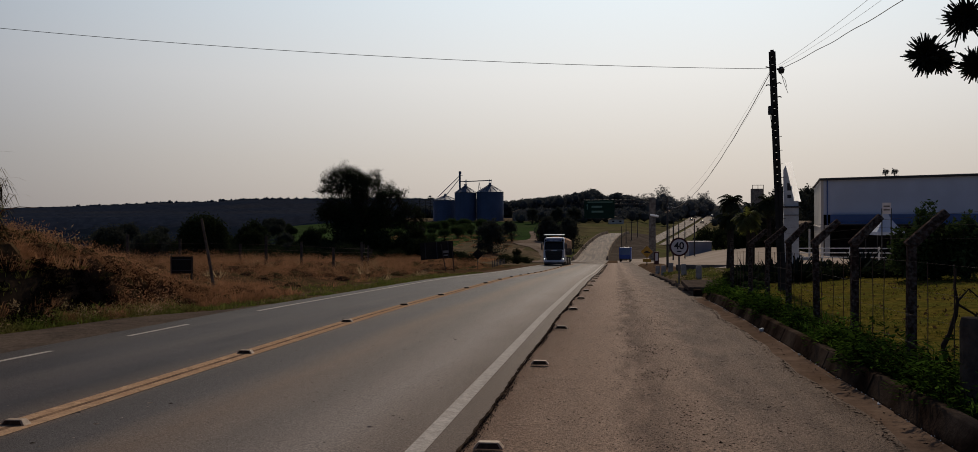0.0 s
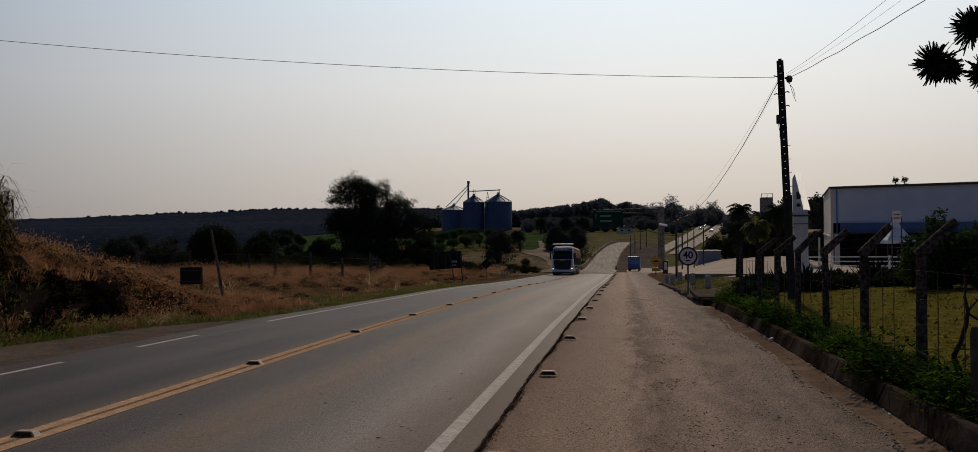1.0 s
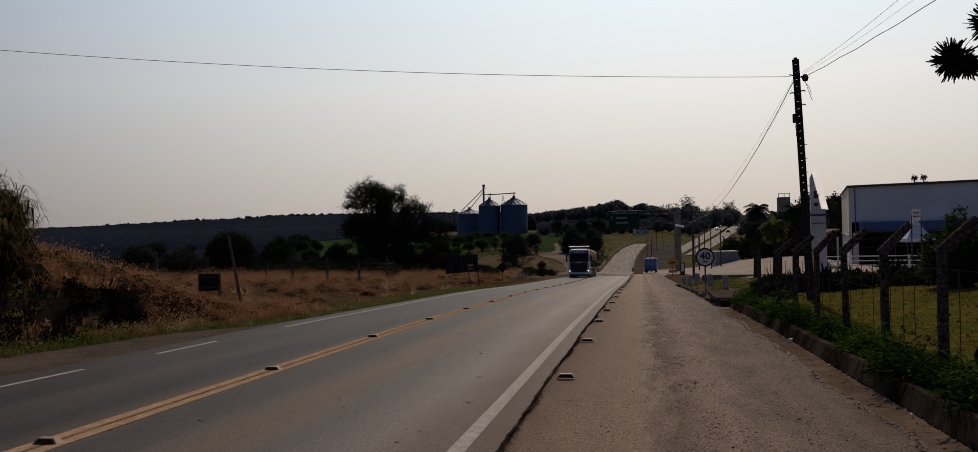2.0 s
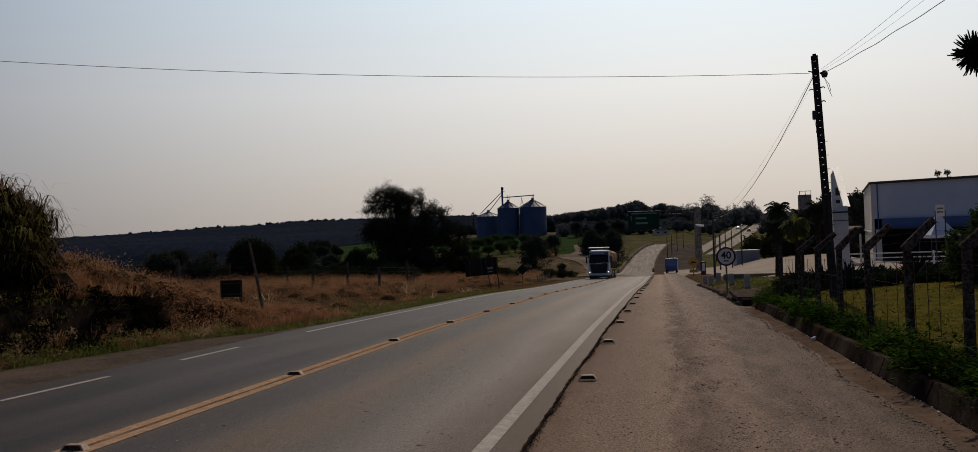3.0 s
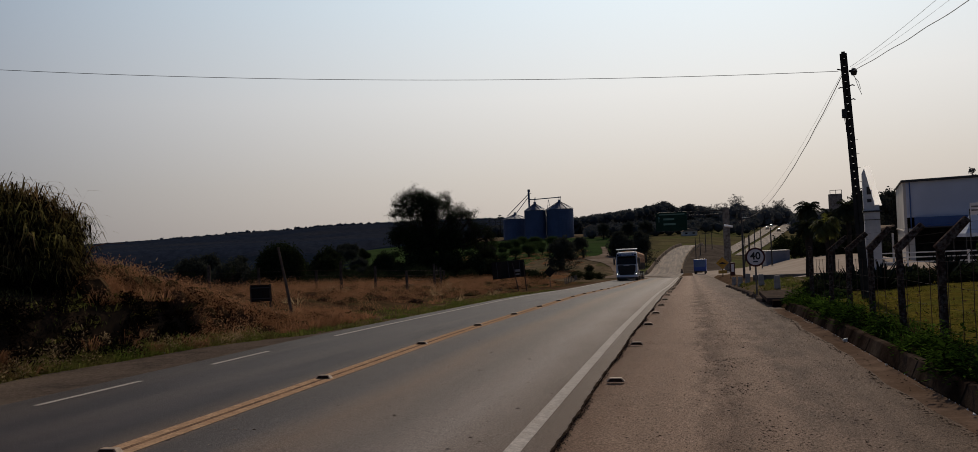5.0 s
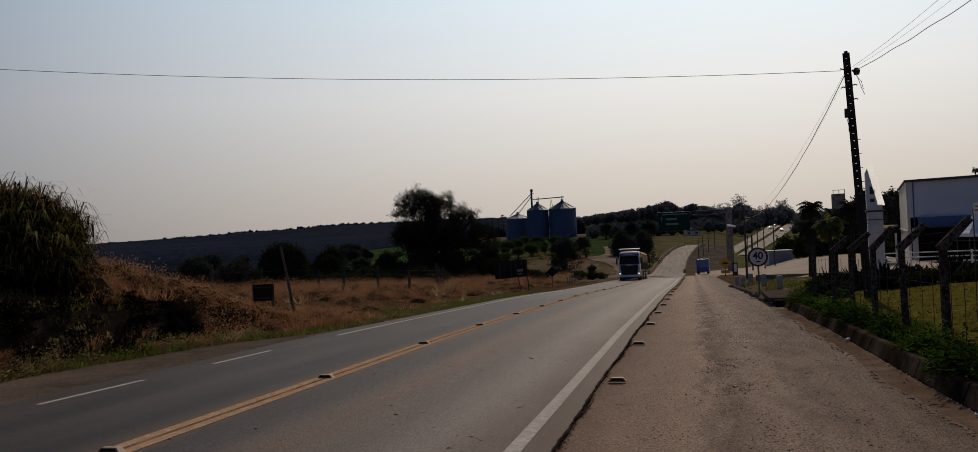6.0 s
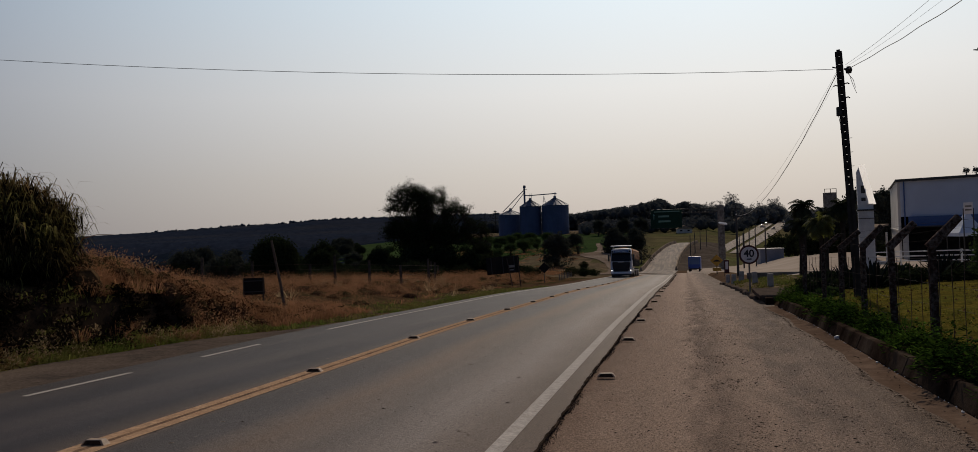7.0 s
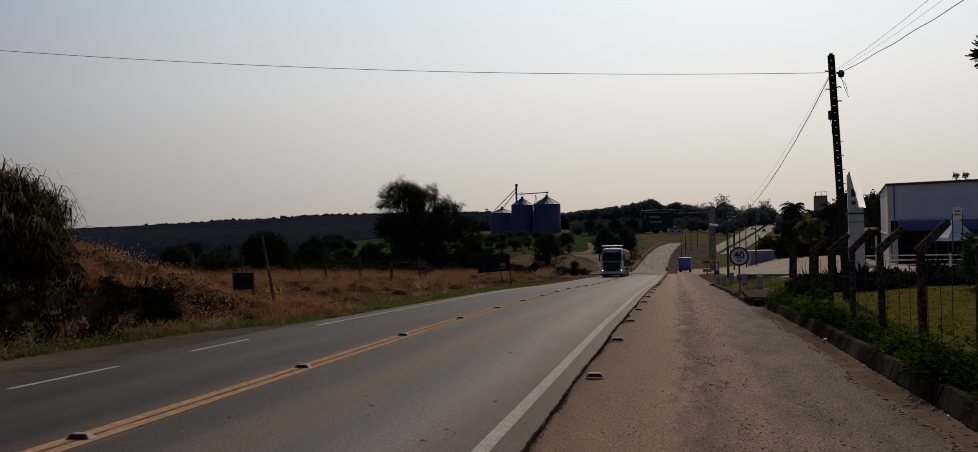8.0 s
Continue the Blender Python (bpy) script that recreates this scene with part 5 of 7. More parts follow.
def agave(m, s, seed, group="agaves before the yard"):
    rng = random.Random(seed)
    t = thing("agave", m, "dark spiky agave rosette beside the lawn", "agave", group)
    for i in range(26):
        a, e = i * 2.4, radians(12 + 68 * (i / 26))
        L = s * rng.uniform(0.75, 1.1)
        d = Vector((math.cos(a) * math.cos(e), math.sin(a) * math.cos(e), math.sin(e)))
        sd = Vector((-math.sin(a), math.cos(a), 0))
        up = d.cross(sd)
        bm = bmesh.new()
        ring = []
        for k, w in ((0, 0.045), (0.4, 0.06), (0.8, 0.03)):
            c = d * L * k + Vector((0, 0, -0.08 * L * k * k))
            ring.append([bm.verts.new(c + sd * w * s), bm.verts.new(c - up * w * s * 0.45), bm.verts.new(c - sd * w * s)])
        tip = bm.verts.new(d * L + Vector((0, 0, -0.1 * L)))
        for p0, p1 in zip(ring, ring[1:]):
            for k in range(3):
                bm.faces.new((p0[k], p0[(k + 1) % 3], p1[(k + 1) % 3], p1[k]))
        for k in range(3):
            bm.faces.new((ring[-1][k], ring[-1][(k + 1) % 3], tip))
        part("leaf", bm, AGAVE, t)
    return t


kinds = [agave(pose(9.3, 29.5, on_land(9.3, 29.5)), 1.25, 1), agave(pose(6.1, 29.8, on_land(6.1, 29.8)), 1.1, 2)]
for i, (x, y, s) in enumerate(((4.7, 31.5, 1.0), (5.4, 31, 1.2), (7.0, 31.2, 0.9), (8.1, 30.5, 1.1), (10.4, 30.2, 1.05), (11.6, 31, 0.9), (12.8, 30, 1.0), (14.2, 30.5, 0.9), (15.6, 30, 1.0), (6.6, 33, 1.3), (9.0, 33, 1.2), (11.2, 33, 1.1), (13.4, 33, 1.2), (4.4, 29.2, 0.8), (16.8, 31, 1.1))):
    o = copy_thing(kinds[i % 2], pose(x, y, on_land(x, y), 0, 0, 37 * i))
    o.scale = (0.85 * s, 0.85 * s, 0.85 * s)

for i, (x, r, h) in enumerate(((4.6, 0.7, 0.8), (5.9, 0.8, 0.7), (7.2, 0.9, 0.75), (8.6, 0.8, 0.7), (9.9, 0.9, 0.8), (11.3, 0.9, 0.7), (12.7, 0.9, 0.8), (14.2, 1.0, 0.75), (15.8, 1.0, 0.8), (17.4, 1.0, 0.8))):
    shrub(pose(x, 30.0 + 0.3 * (i % 3), on_land(x, 30.2) - 0.05, 0, 0, 40 * i), "low dark hedge bush bordering the lawn", r, h * 0.62, 160 + i, LEAF, 1500, 0.08, "hedge_bush", "bush", "hedge bushes")

# low hedge plants that fill the strip between lawn and yard
for i, (x, y, r, h, mt) in enumerate(((5.0, 33.5, 0.9, 1.1, LEAF), (6.4, 34.2, 1.0, 1.0, LEAF), (8.0, 34.6, 1.1, 1.0, LEAF), (9.8, 34.5, 1.1, 0.9, LEAF), (11.8, 34.8, 1.2, 0.95, LEAF), (13.8, 34.5, 1.1, 0.9, LEAF), (15.8, 34, 1.2, 1.0, LEAF), (17.6, 33, 1.2, 1.0, LEAF), (4.5, 30.6, 0.6, 0.8, LEAF), (5.6, 30.2, 0.7, 0.75, LEAF), (3.9, 28.9, 0.5, 0.75, LEAF), (4.3, 27.4, 0.45, 0.55, LEAF_GREEN))):
    shrub(pose(x, y, on_land(x, y) - 0.05, 0, 0, 50 * i), "low dark hedge bush bordering the lawn", r, h * 0.6, 60 + i, mt, 1300, 0.09, "hedge_bush", "bush", "hedge bushes")


# outer two shrubs get greener leaves, putting sunlight into the colour
for x, y, r, h, sd in ((8.8, 27.0, 0.70, 1.75, 71), (9.5, 27.2, 0.85, 1.7, 72), (10.2, 26.8, 0.70, 1.85, 73)):
    shrub(pose(x, y, on_land(x, y) - 0.05), "leafy shrub; the greener ones are coloured for sunlit leaves", r * 1.15, h, sd, LEAF if sd == 72 else LEAF_GREEN, 3600, 0.085, "fruit_shrub", "shrub", "shrubs on the lawn")
tree(pose(9.15, 27.0, on_land(9.15, 27.0)), "young leafy sapling rising from the shrubs", 2.4, 74, LEAF_GREEN, 3, 0.4, 0.35, 0.10, 16, 0.075, "young_tree", "tree", wide=0.5)
# crooked bare sapling at the fence
sap = thing("bare_sapling", pose(3.50, 9.7, on_land(3.50, 9.7)), "crooked bare sapling with a few twigs by the fence", "sapling")
part("trunk", tube(bmesh.new(), [(0, 0, -0.1), (-0.02, 0, 0.2), (-0.04, 0, 0.38), (0.02, 0, 0.5), (0.08, 0, 0.7), (0.10, 0, 0.85), (0.07, 0, 1.0), (0.09, 0, 1.2)], [0.028, 0.024, 0.03, 0.022, 0.024, 0.018, 0.014, 0.008], 7), BARK, sap)
for a, b, c in (((0.10, 0, .85), (0.22, 0.02, .98), (0.42, .05, .80)), ((0.1, 0, .82), (0.3, .05, .7), (0.5, .05, .45)), ((0.3, .05, .7), (0.35, .06, .5), (0.3, .05, .3)), ((-.04, 0, .38), (.02, .02, .44), (.06, .02, .45)), ((0.42, .05, .8), (0.5, .05, .6), (0.46, .05, .5))):
    part("twig", tube(bmesh.new(), [a, b, c], [0.014, 0.01, 0.004], 5), BARK, sap)
stub = tagged(obj("post_stub", tube(bmesh.new(), [(3.32, 8.55, on_land(3.3, 8.5) - 0.1), (3.32, 8.55, 0.70), (3.32, 8.55, 0.77)], [0.12, 0.125, 0.11], 14), WOOD), "dark broken timber post stub by the fence", "post")


def palm(x, y, h, r, seed, mat, trunk=0.14, n=22, label="dark feather palm with arching fronds"):
    rng = random.Random(seed)
    g = on_land(x, y)
    t = thing("palm_tree", pose(x, y, g), label, "palm tree", "palms by the yard")
    part("trunk", tube(bmesh.new(), [(0, 0, -0.2), (0.05, 0, h * 0.5), (0.0, 0, h)], [trunk * 1.2, trunk, trunk * 0.9], 10), BARK, t)
    for i in range(n):
        a = i * 2.4
        e = radians(rng.uniform(-30, 80))
        L = r * rng.uniform(0.8, 1.1)
        pts = []
        p, d = Vector((0, 0, h)), Vector((math.cos(a) * math.cos(e), math.sin(a) * math.cos(e), math.sin(e)))
        for k in range(9):
            pts.append(p.copy())
            p = p + d * L / 8
            d = (d + Vector((0, 0, -0.30))).normalized()
        v, q = [], []
        for k in range(1, 9):
            d = (pts[k] - pts[k - 1]).normalized()
            sd = d.cross(Vector((0, 0, 1))).normalized()
            for s in (-1, 1):
                for j in range(3):
                    b = pts[k - 1].lerp(pts[k], j / 3)
                    ll = L * 0.26 * math.sin(math.pi * min(0.97, (k + j / 3) / 9.2)) + 0.05
                    tip = b + sd * s * ll * 0.75 + d * ll * 0.5 + Vector((0, 0, -ll * rng.uniform(0.3, 0.75)))
                    w = d * 0.025 * r
                    m = len(v)
                    v += [tuple(b - w), tuple(b + w), tuple(tip)]
                    q.append((m, m + 1, m + 2))
        fr = raw("frond", v, q, mat, t)
        part("frond_rib", tube(bmesh.new(), pts, [0.02 * (1 - k / 10) for k in range(9)], 4), mat, fr)
    return t


for x, y, z, r, sd, mt, tk, n in ((7.31, 56, 2.65, 1.0, 1, PALM, 0.14, 60), (9.87, 57.6, 2.5, 1.1, 2, PALM, 0.15, 64), (6.9, 54, 1.55, 0.95, 4, PALM, 0.14, 50), (8.75, 57, 2.1, 0.9, 6, PALM, 0.14, 50)):
    palm(x, y, z - on_land(x, y), r, sd, mt, tk, n)
palm(7.42, 50, 1.62 - on_land(7.42, 50), 1.05, 3, PALM_LIT, 0.12, 64, "low palm with fronds coloured yellow-green for sunlight")


def araucaria():
    """A tall pine whose tufted branch ends reach into view from the side."""
    t = thing("araucaria", pose(8.6, 16.6, on_land(8.6, 16.6)), "parana pine with round dark needle tufts on bare limbs", "pine tree")
    g = t.matrix_world.translation
    rng = np.random.default_rng(91)
    part("trunk", tube(bmesh.new(), [(0, 0, -0.3), (0.05, 0, 4.5), (0, 0.05, 9.2)], [0.26, 0.22, 0.14], 12), BARK, t)
    tufts = [((5.09, 15.0, 4.37), 0.29, 4), ((5.33, 15.05, 4.28), 0.20, 5), ((5.68, 15.0, 4.95), 0.30, 1), ((5.88, 15.05, 4.19), 0.25, 0), ((6.45, 14.9, 4.75), 0.42, 1), ((6.9, 14.6, 4.3), 0.4, 0), ((7.2, 15.2, 5.2), 0.42, 1), ((6.75, 15.3, 5.6), 0.4, 1)]
    roots = [Vector((0, 0, 3.9)), Vector((0, 0, 4.6)), Vector((0, 0, 8.0)), Vector((0, 0, 8.8)), Vector((5.88, 15.05, 4.16)) - g, Vector((5.30, 15.0, 4.27)) - g]
    # upper crown out of view, added to cast shade on kerb and lawn
    for i in range(46):
        a = i * 2.4
        q = 1.2 + 3.9 * ((i * 7) % 23) / 22
        tufts.append(((7.6 + q * math.cos(a), 18.6 + q * math.sin(a), 8.5 + 0.55 * (i % 4) + 0.1 * q), 0.55, 2 + i % 2))
    for c, r, k in tufts:
        c = Vector(c) - g
        a = roots[k]
        mid = a.lerp(c, 0.6) + Vector((0, 0, -0.22 if k < 4 else -0.02))
        part("limb", tube(bmesh.new(), [a, mid, c], [0.06, 0.028, 0.010] if k < 4 else [0.022, 0.020, 0.014], 7), BARK, t)
        v, q = [], []
        for s in range(50 if k in (2, 3) else 400):
            d = rng.normal(0, 1, 3)
            d /= np.linalg.norm(d)
            L = r * rng.uniform(0.74, 0.98)
            bend = rng.normal(0, 0.30, 3)
            for turn in range(2):
                w = np.cross(d, rng.normal(0, 1, 3))
                w *= (0.013 if k not in (2, 3) else 0.02) / np.linalg.norm(w)
                m = len(v)
                for k2 in range(6):
                    f = 0.12 + 0.88 * k2 / 5
                    p = d * L * f + bend * f * f * L + c
                    e = w * (0.5, 0.8, 1.0, 1.1, 1.15, 0.8)[k2]
                    v += [tuple(p - e), tuple(p + e)]
                q += [(m + 2 * k2, m + 2 * k2 + 1, m + 2 * k2 + 3, m + 2 * k2 + 2) for k2 in range(5)]
            for k2 in range(16):
                f = rng.uniform(0.35, 1.0)
                p = d * L * f + bend * f * f * L + c
                nd = d * 0.9 + rng.normal(0, 0.5, 3)
                w = np.cross(nd, rng.normal(0, 1, 3))
                w *= 0.004 / np.linalg.norm(w)
                m = len(v)
                v += [tuple(p - w), tuple(p + w), tuple(p + nd * 0.022)]
                q.append((m, m + 1, m + 2))
        raw("needle_tuft", v, q, NEEDLE, t)
    return t


araucaria()

# ---- right side: fence, pole, signs ----
FENCE_X = 3.62
fence = thing("wire_fence", Matrix.Identity(4), "lichen-spotted concrete posts with angled arms and thin wires", "fence")


def fence_post(i, y, arm=True, h=1.5, lean=0.0):
    g = on_land(FENCE_X, y)
    m = pose(FENCE_X, y, g, 0, lean, random.uniform(-6, 6))
    bm = block((0, 0, h / 2 - 0.15), (0.115, 0.11, h + 0.3), 0.012, m=m, top=(0.9, 0.9))
    p = part("post", bm, MOSSY, fence)
    if arm:
        a = Matrix.Translation((0, 0, h - 0.04)) @ Matrix.Rotation(radians(45 + random.uniform(-3, 4)), 4, "Y")
        part("arm", block((0, 0, 0.25), (0.145, 0.11, 0.62), 0.016, m=m @ a, top=(0.75, 0.8)), MOSSY, p)
    return p


POSTS = [6.15, 8.7, 11.2, 13.7, 16.2, 18.75, 21.3, 23.9, 27.6]
for i, y in enumerate(POSTS):
    fence_post(i, y, arm=i not in (8,), h=1.5 if i < 8 else 1.65, lean=random.uniform(-1.2, 1.2))
for k in range(4):
    part("wire", tube(bmesh.new(), [(FENCE_X - 0.075, y, on_land(FENCE_X, y) + 0.25 + 0.33 * k + random.uniform(-.02, .02)) for y in POSTS], 0.002, 4), RUST, fence, "thin rusty wire")
for k in range(3):
    part("wire", tube(bmesh.new(), [(FENCE_X + 0.1 + 0.13 * k, y, on_land(FENCE_X, y) + 1.52 + 0.15 * k + random.uniform(-.02, .02)) for y in POSTS[:-1]], 0.002, 4), RUST, fence, "thin rusty wire")
y = 5.2
while y < 27:
    y += random.uniform(0.55, 0.95)
    if min(abs(y - q) for q in POSTS) > 0.2:
        g = on_land(FENCE_X, y)
        part("stay", tube(bmesh.new(), [(FENCE_X - 0.08, y, g), (FENCE_X - 0.08 + random.uniform(-.02, .02), y + random.uniform(-.03, .03), g + 0.65), (FENCE_X - 0.08, y, g + 1.25)], 0.006, 4), RUST, fence, "thin upright wire stay")


def utility_pole():
    base = Vector((4.86, 26, on_land(4.86, 26) - 0.3))
    top = Vector((4.57, 26, 6.56))
    t = thing("utility_pole", Matrix.Translation(base), "dark tapered concrete utility pole with a row of holes", "utility pole")
    L = (top - base).length
    tilt = Matrix.Rotation(math.atan2(top.x - base.x, top.z - base.z), 4, "Y") @ Matrix.Rotation(radians(-10), 4, "Z")
    # H-section: two flanges joined by webs between the open slots
    for s in (-1, 1):
        part("flange", block((s * 0.062, 0, L / 2), (0.11, 0.18, L), 0, tilt, (0.62, 0.7)), POLE_GREY, t)
    web = bmesh.new()
    z = 0.15
    while z < L:
        box(web, (0, 0.012, z), (0.10, 0.11 * (1 - 0.25 * z / L), 0.197 if z > L * 0.45 else 0.215), tilt)
        z += 0.215
    part("web", web, POLE_GREY, t)
    cap = block((0, 0, L - 0.03), (0.12, 0.13, 0.06), 0.0, tilt)
    part("cap", cap, POLE_GREY, t)

    def at(z):
        return tilt @ Vector((0, 0, z))
    zb = L - 0.52
    part("insulator", tubes([([at(zb) + Vector((0.10, -0.05, 0)), at(zb) + Vector((0.30, -0.1, 0))], 0.03), ([at(zb) + Vector((0.22, -0.1, -0.13)), at(zb) + Vector((0.22, -0.1, -0.03)), at(zb) + Vector((0.22, -0.1, 0.06))], [0.07, 0.10, 0.05])], 10), WIRE, t, "dark round insulator on a bracket")
    part("hook", tubes([([at(zb + .04) + Vector((-0.04, 0, 0)), at(zb + .04) + Vector((-0.2, 0, 0.05))], 0.018)], 6), WIRE, t)
    for dz, s in ((-0.95, 0.16), (-1.0, -0.17), (-1.35, 0.15)):
        part("bracket", tubes([([at(L + dz), at(L + dz) + Vector((s, -0.08, 0.03)), at(L + dz) + Vector((s * 1.3, -0.08, 0.0))], 0.017)], 6), WIRE, t)
    part("splice_box", block(at(L - 1.72) + Vector((-0.13, -0.08, 0)), (0.13, 0.12, 0.26), 0.02), WIRE, t, "small dark cable box")
    for wire in [([at(L - 1.85) + Vector((-0.15, -0.1, 0)), at(L - 2.0) + Vector((-0.12, -0.12, -.1)), at(L - 2.25) + Vector((-0.13, -0.1, 0))], 0.008), ([at(L - .6) + Vector((0.15, -.1, 0)), at(L - .8) + Vector((0.32, -.1, -.05)), at(L - .95) + Vector((0.36, -.1, -.12))], 0.007), ([at(L - .6) + Vector((0.2, -.1, 0)), at(L - 1.0) + Vector((0.3, -.1, 0)), at(L - 1.15) + Vector((0.38, -.1, -.08))], 0.007)]:
        part("loose_wire", tubes([wire], 5), WIRE, t)
    for k in range(9):
        part("step", tubes([([at(1.6 + 0.4 * k) + Vector((0.09, -0.02, 0)), at(1.6 + 0.4 * k) + Vector((0.17, -0.04, 0))], 0.008)], 5), WIRE, t)
    return t


utility_pole()


def cable(a, b, sag, r, mat, label, twist=0.0):
    a, b = Vector(a), Vector(b)
    n = 240
    pts = []
    for i in range(n + 1):
        k = i / n
        p = a.lerp(b, k)
        p.z -= 4 * sag * k * (1 - k)
        p.z += twist * math.sin(k * 70) * (0.3 + 0.7 * math.sin(k * 9) ** 2)
        pts.append(p)
    return tagged(obj("cable", tube(bmesh.new(), pts, r, 6), mat), label, "cable", "cables on the pole")


cable((4.42, 26, 6.07), (-31.6, 18.2, 8.78), 0.64, 0.007, WIRE, "thin dark cable crossing over the road")
cable((4.78, 25.9, 6.02), (7.3, -2.0, 6.9), 0.45, 0.009, CABLE_GREY, "twisted grey overhead cable coming from behind", 0.012)
cable((4.72, 25.9, 6.15), (5.9, 4.0, 7.2), 0.40, 0.0045, CABLE_GREY, "thin overhead wire coming from behind")
cable((4.74, 25.9, 6.10), (6.3, 4.0, 7.0), 0.40, 0.003, CABLE_GREY, "hair-thin overhead wire coming from behind")
cable((4.52, 26.05, 5.95), (4.45, 75, 2.6), 1.25, 0.012, CABLE_GREY, "twisted grey cable running down to the next pole", 0.012)
cable((4.51, 26.05, 6.0), (4.40, 75, 2.9), 1.0, 0.0035, CABLE_GREY, "thin wire running down to the next pole")
cable((4.52, 26.05, 5.8), (4.45, 75, 2.7), 1.1, 0.0022, CABLE_GREY, "hair-thin wire running down to the next pole")


def speed_sign():
    x, y = 2.76, 38
    g = on_land(x, y)
    t = thing("speed_limit_sign", pose(x, y, g, 0, 0, 2), "round white speed limit sign with a dark red rim", "road sign")
    z = 0.44 - g
    part("rim", disc(bmesh.new(), (0, 0, z), 0.41, 0.012, 40), RED, t)
    part("face", disc(bmesh.new(), (0, -0.009, z), 0.335, 0.008, 40), SIGN_WHITE, t)
    up = Matrix.Rotation(radians(90), 4, "X")
    letters("number", "40", 0.43, Matrix.Translation((0, -0.017, z + 0.04)) @ up, BLACK, t, "black number")
    part("lettering", block((0, -0.016, z - 0.19), (0.20, 0.005, 0.05)), BLACK, t)
    part("post", block((0, 0.04, z / 2 - 0.1), (0.07, 0.06, z + 0.6), 0.006), CONCRETE, t)
    return t


speed_sign()

# painted concrete bollards at the edge of the drive
first = None
for i, (x, y, s) in enumerate(((3.63, 38.4, 1.0), (3.43, 44, 1.0), (3.25, 51.6, 1.0), (2.95, 54, 1.0), (2.9, 60, 0.85))):
    m = pose(x, y, on_land(x, y) - 0.05, random.uniform(-2, 2), random.uniform(-3, 3), 10 * i)
    if first is None:
        first = thing("bollard", m, "short grey concrete bollard by the drive", "bollard", "bollards by the drive")
        part("shaft", block((0, 0, 0.33), (0.26, 0.22, 0.62), 0.03, top=(0.9, 0.9)), PALE_CONCRETE, first)
    else:
        copy_thing(first, m)


# lamp post by the junction
def street_lamp():
    g = on_land(4.5, 75)
    t = thing("street_lamp", pose(4.47, 75, g), "dark slim pole with a pale lamp on an arm", "street lamp")
    H = 3.4 - g
    part("pole", tube(bmesh.new(), [(0, 0, -0.3), (0, 0, H)], [0.11, 0.075], 10), DARK, t)
    part("arm", tube(bmesh.new(), [(0, 0, H - 0.9), (-0.5, 0, H - 1.3), (-0.85, 0, H - 1.45)], 0.028, 6), DARK, t)
    part("lamp_head", block((0, 0, 0), (0.72, 0.26, 0.10), 0.03, m=Matrix.Translation((-1.1, 0, H - 1.5)) @ Matrix.Rotation(radians(32), 4, "X") @ Matrix.Rotation(radians(12), 4, "Y")), LAMP_WHITE, t, "pale grey lamp head")
    part("crossarm", block((0, 0, H - 0.25), (0.7, 0.07, 0.07)), DARK, t)
    return t


street_lamp()


def warehouse():
    m = pose(21.25, 92, on_land(24, 93), 0, 0, -11)
    t = thing("warehouse", m, "white and blue sheet-clad warehouse with a dark open ground floor", "building")
    g = m.translation.z
    L, D = 46, 26
    top, mid, low = 5.55 - g, 1.95 - g, 1.0 - g
    rise = 0.45 * L / 15 * 0.45
    wall = bmesh.new()
    prism(wall, [(0, mid), (L, mid), (L, top + rise), (0, top)], 0, 0.25)
    part("upper_wall", wall, WHITE_WALL, t, "pale blue-white sheet wall")
    part("blue_band", block((L / 2 + 0.32, -0.3, (mid + low) / 2), (L - 0.64, 0.4, mid - low)), BLUE_WALL, t, "dark blue sheet band")
    part("canopy_edge", block((L / 2 + 0.5, -0.9, low - 0.06), (L, 1.8, 0.12)), DARK, t)
    part("gutter", prism(bmesh.new(), [(-0.4, top - 0.10), (L + 0.4, top + rise - 0.10), (L + 0.4, top + rise + 0.02), (-0.4, top + 0.02)], -0.34, -0.02), DARK, t)
    part("side_wall", prism(bmesh.new(), [(-0.25, 0), (0, 0), (0, top), (-0.25, top)], 0, D), CREAM_WALL, t, "cream side wall")
    part("side_trim", block((-0.3, D / 2, 3.5), (0.1, D, 0.12)), CREAM_WALL, t)
    # walls under the roof are coloured dark to stand for shade
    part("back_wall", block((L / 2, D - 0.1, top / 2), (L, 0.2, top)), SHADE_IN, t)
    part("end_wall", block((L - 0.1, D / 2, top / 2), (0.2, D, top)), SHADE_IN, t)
    roof = bmesh.new()
    prism(roof, [(-0.4, top + 0.02), (L + 0.4, top + rise + 0.02), (L + 0.4, top + rise + 0.14), (-0.4, top + 0.14)], -0.3, D + 0.3)
    part("roof", roof, DARK, t)
    part("floor_slab", block((L / 2, D / 2, -0.05), (L, D, 0.1)), CONCRETE, t)
    part("inner_wall", block((L / 2, 7, low / 2), (L - 1, 0.2, low)), SHADE_IN, t, "inner wall coloured dark for shade")
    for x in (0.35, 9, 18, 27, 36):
        # all columns but the corner one take the shade colour too
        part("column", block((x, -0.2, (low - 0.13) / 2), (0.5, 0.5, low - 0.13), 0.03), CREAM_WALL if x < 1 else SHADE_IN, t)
    part("downpipe", tube(bmesh.new(), [(0.35, -0.15, 0), (0.35, -0.15, top - 0.1)], 0.06, 8), BLUE_WALL, t)
    return t


warehouse()


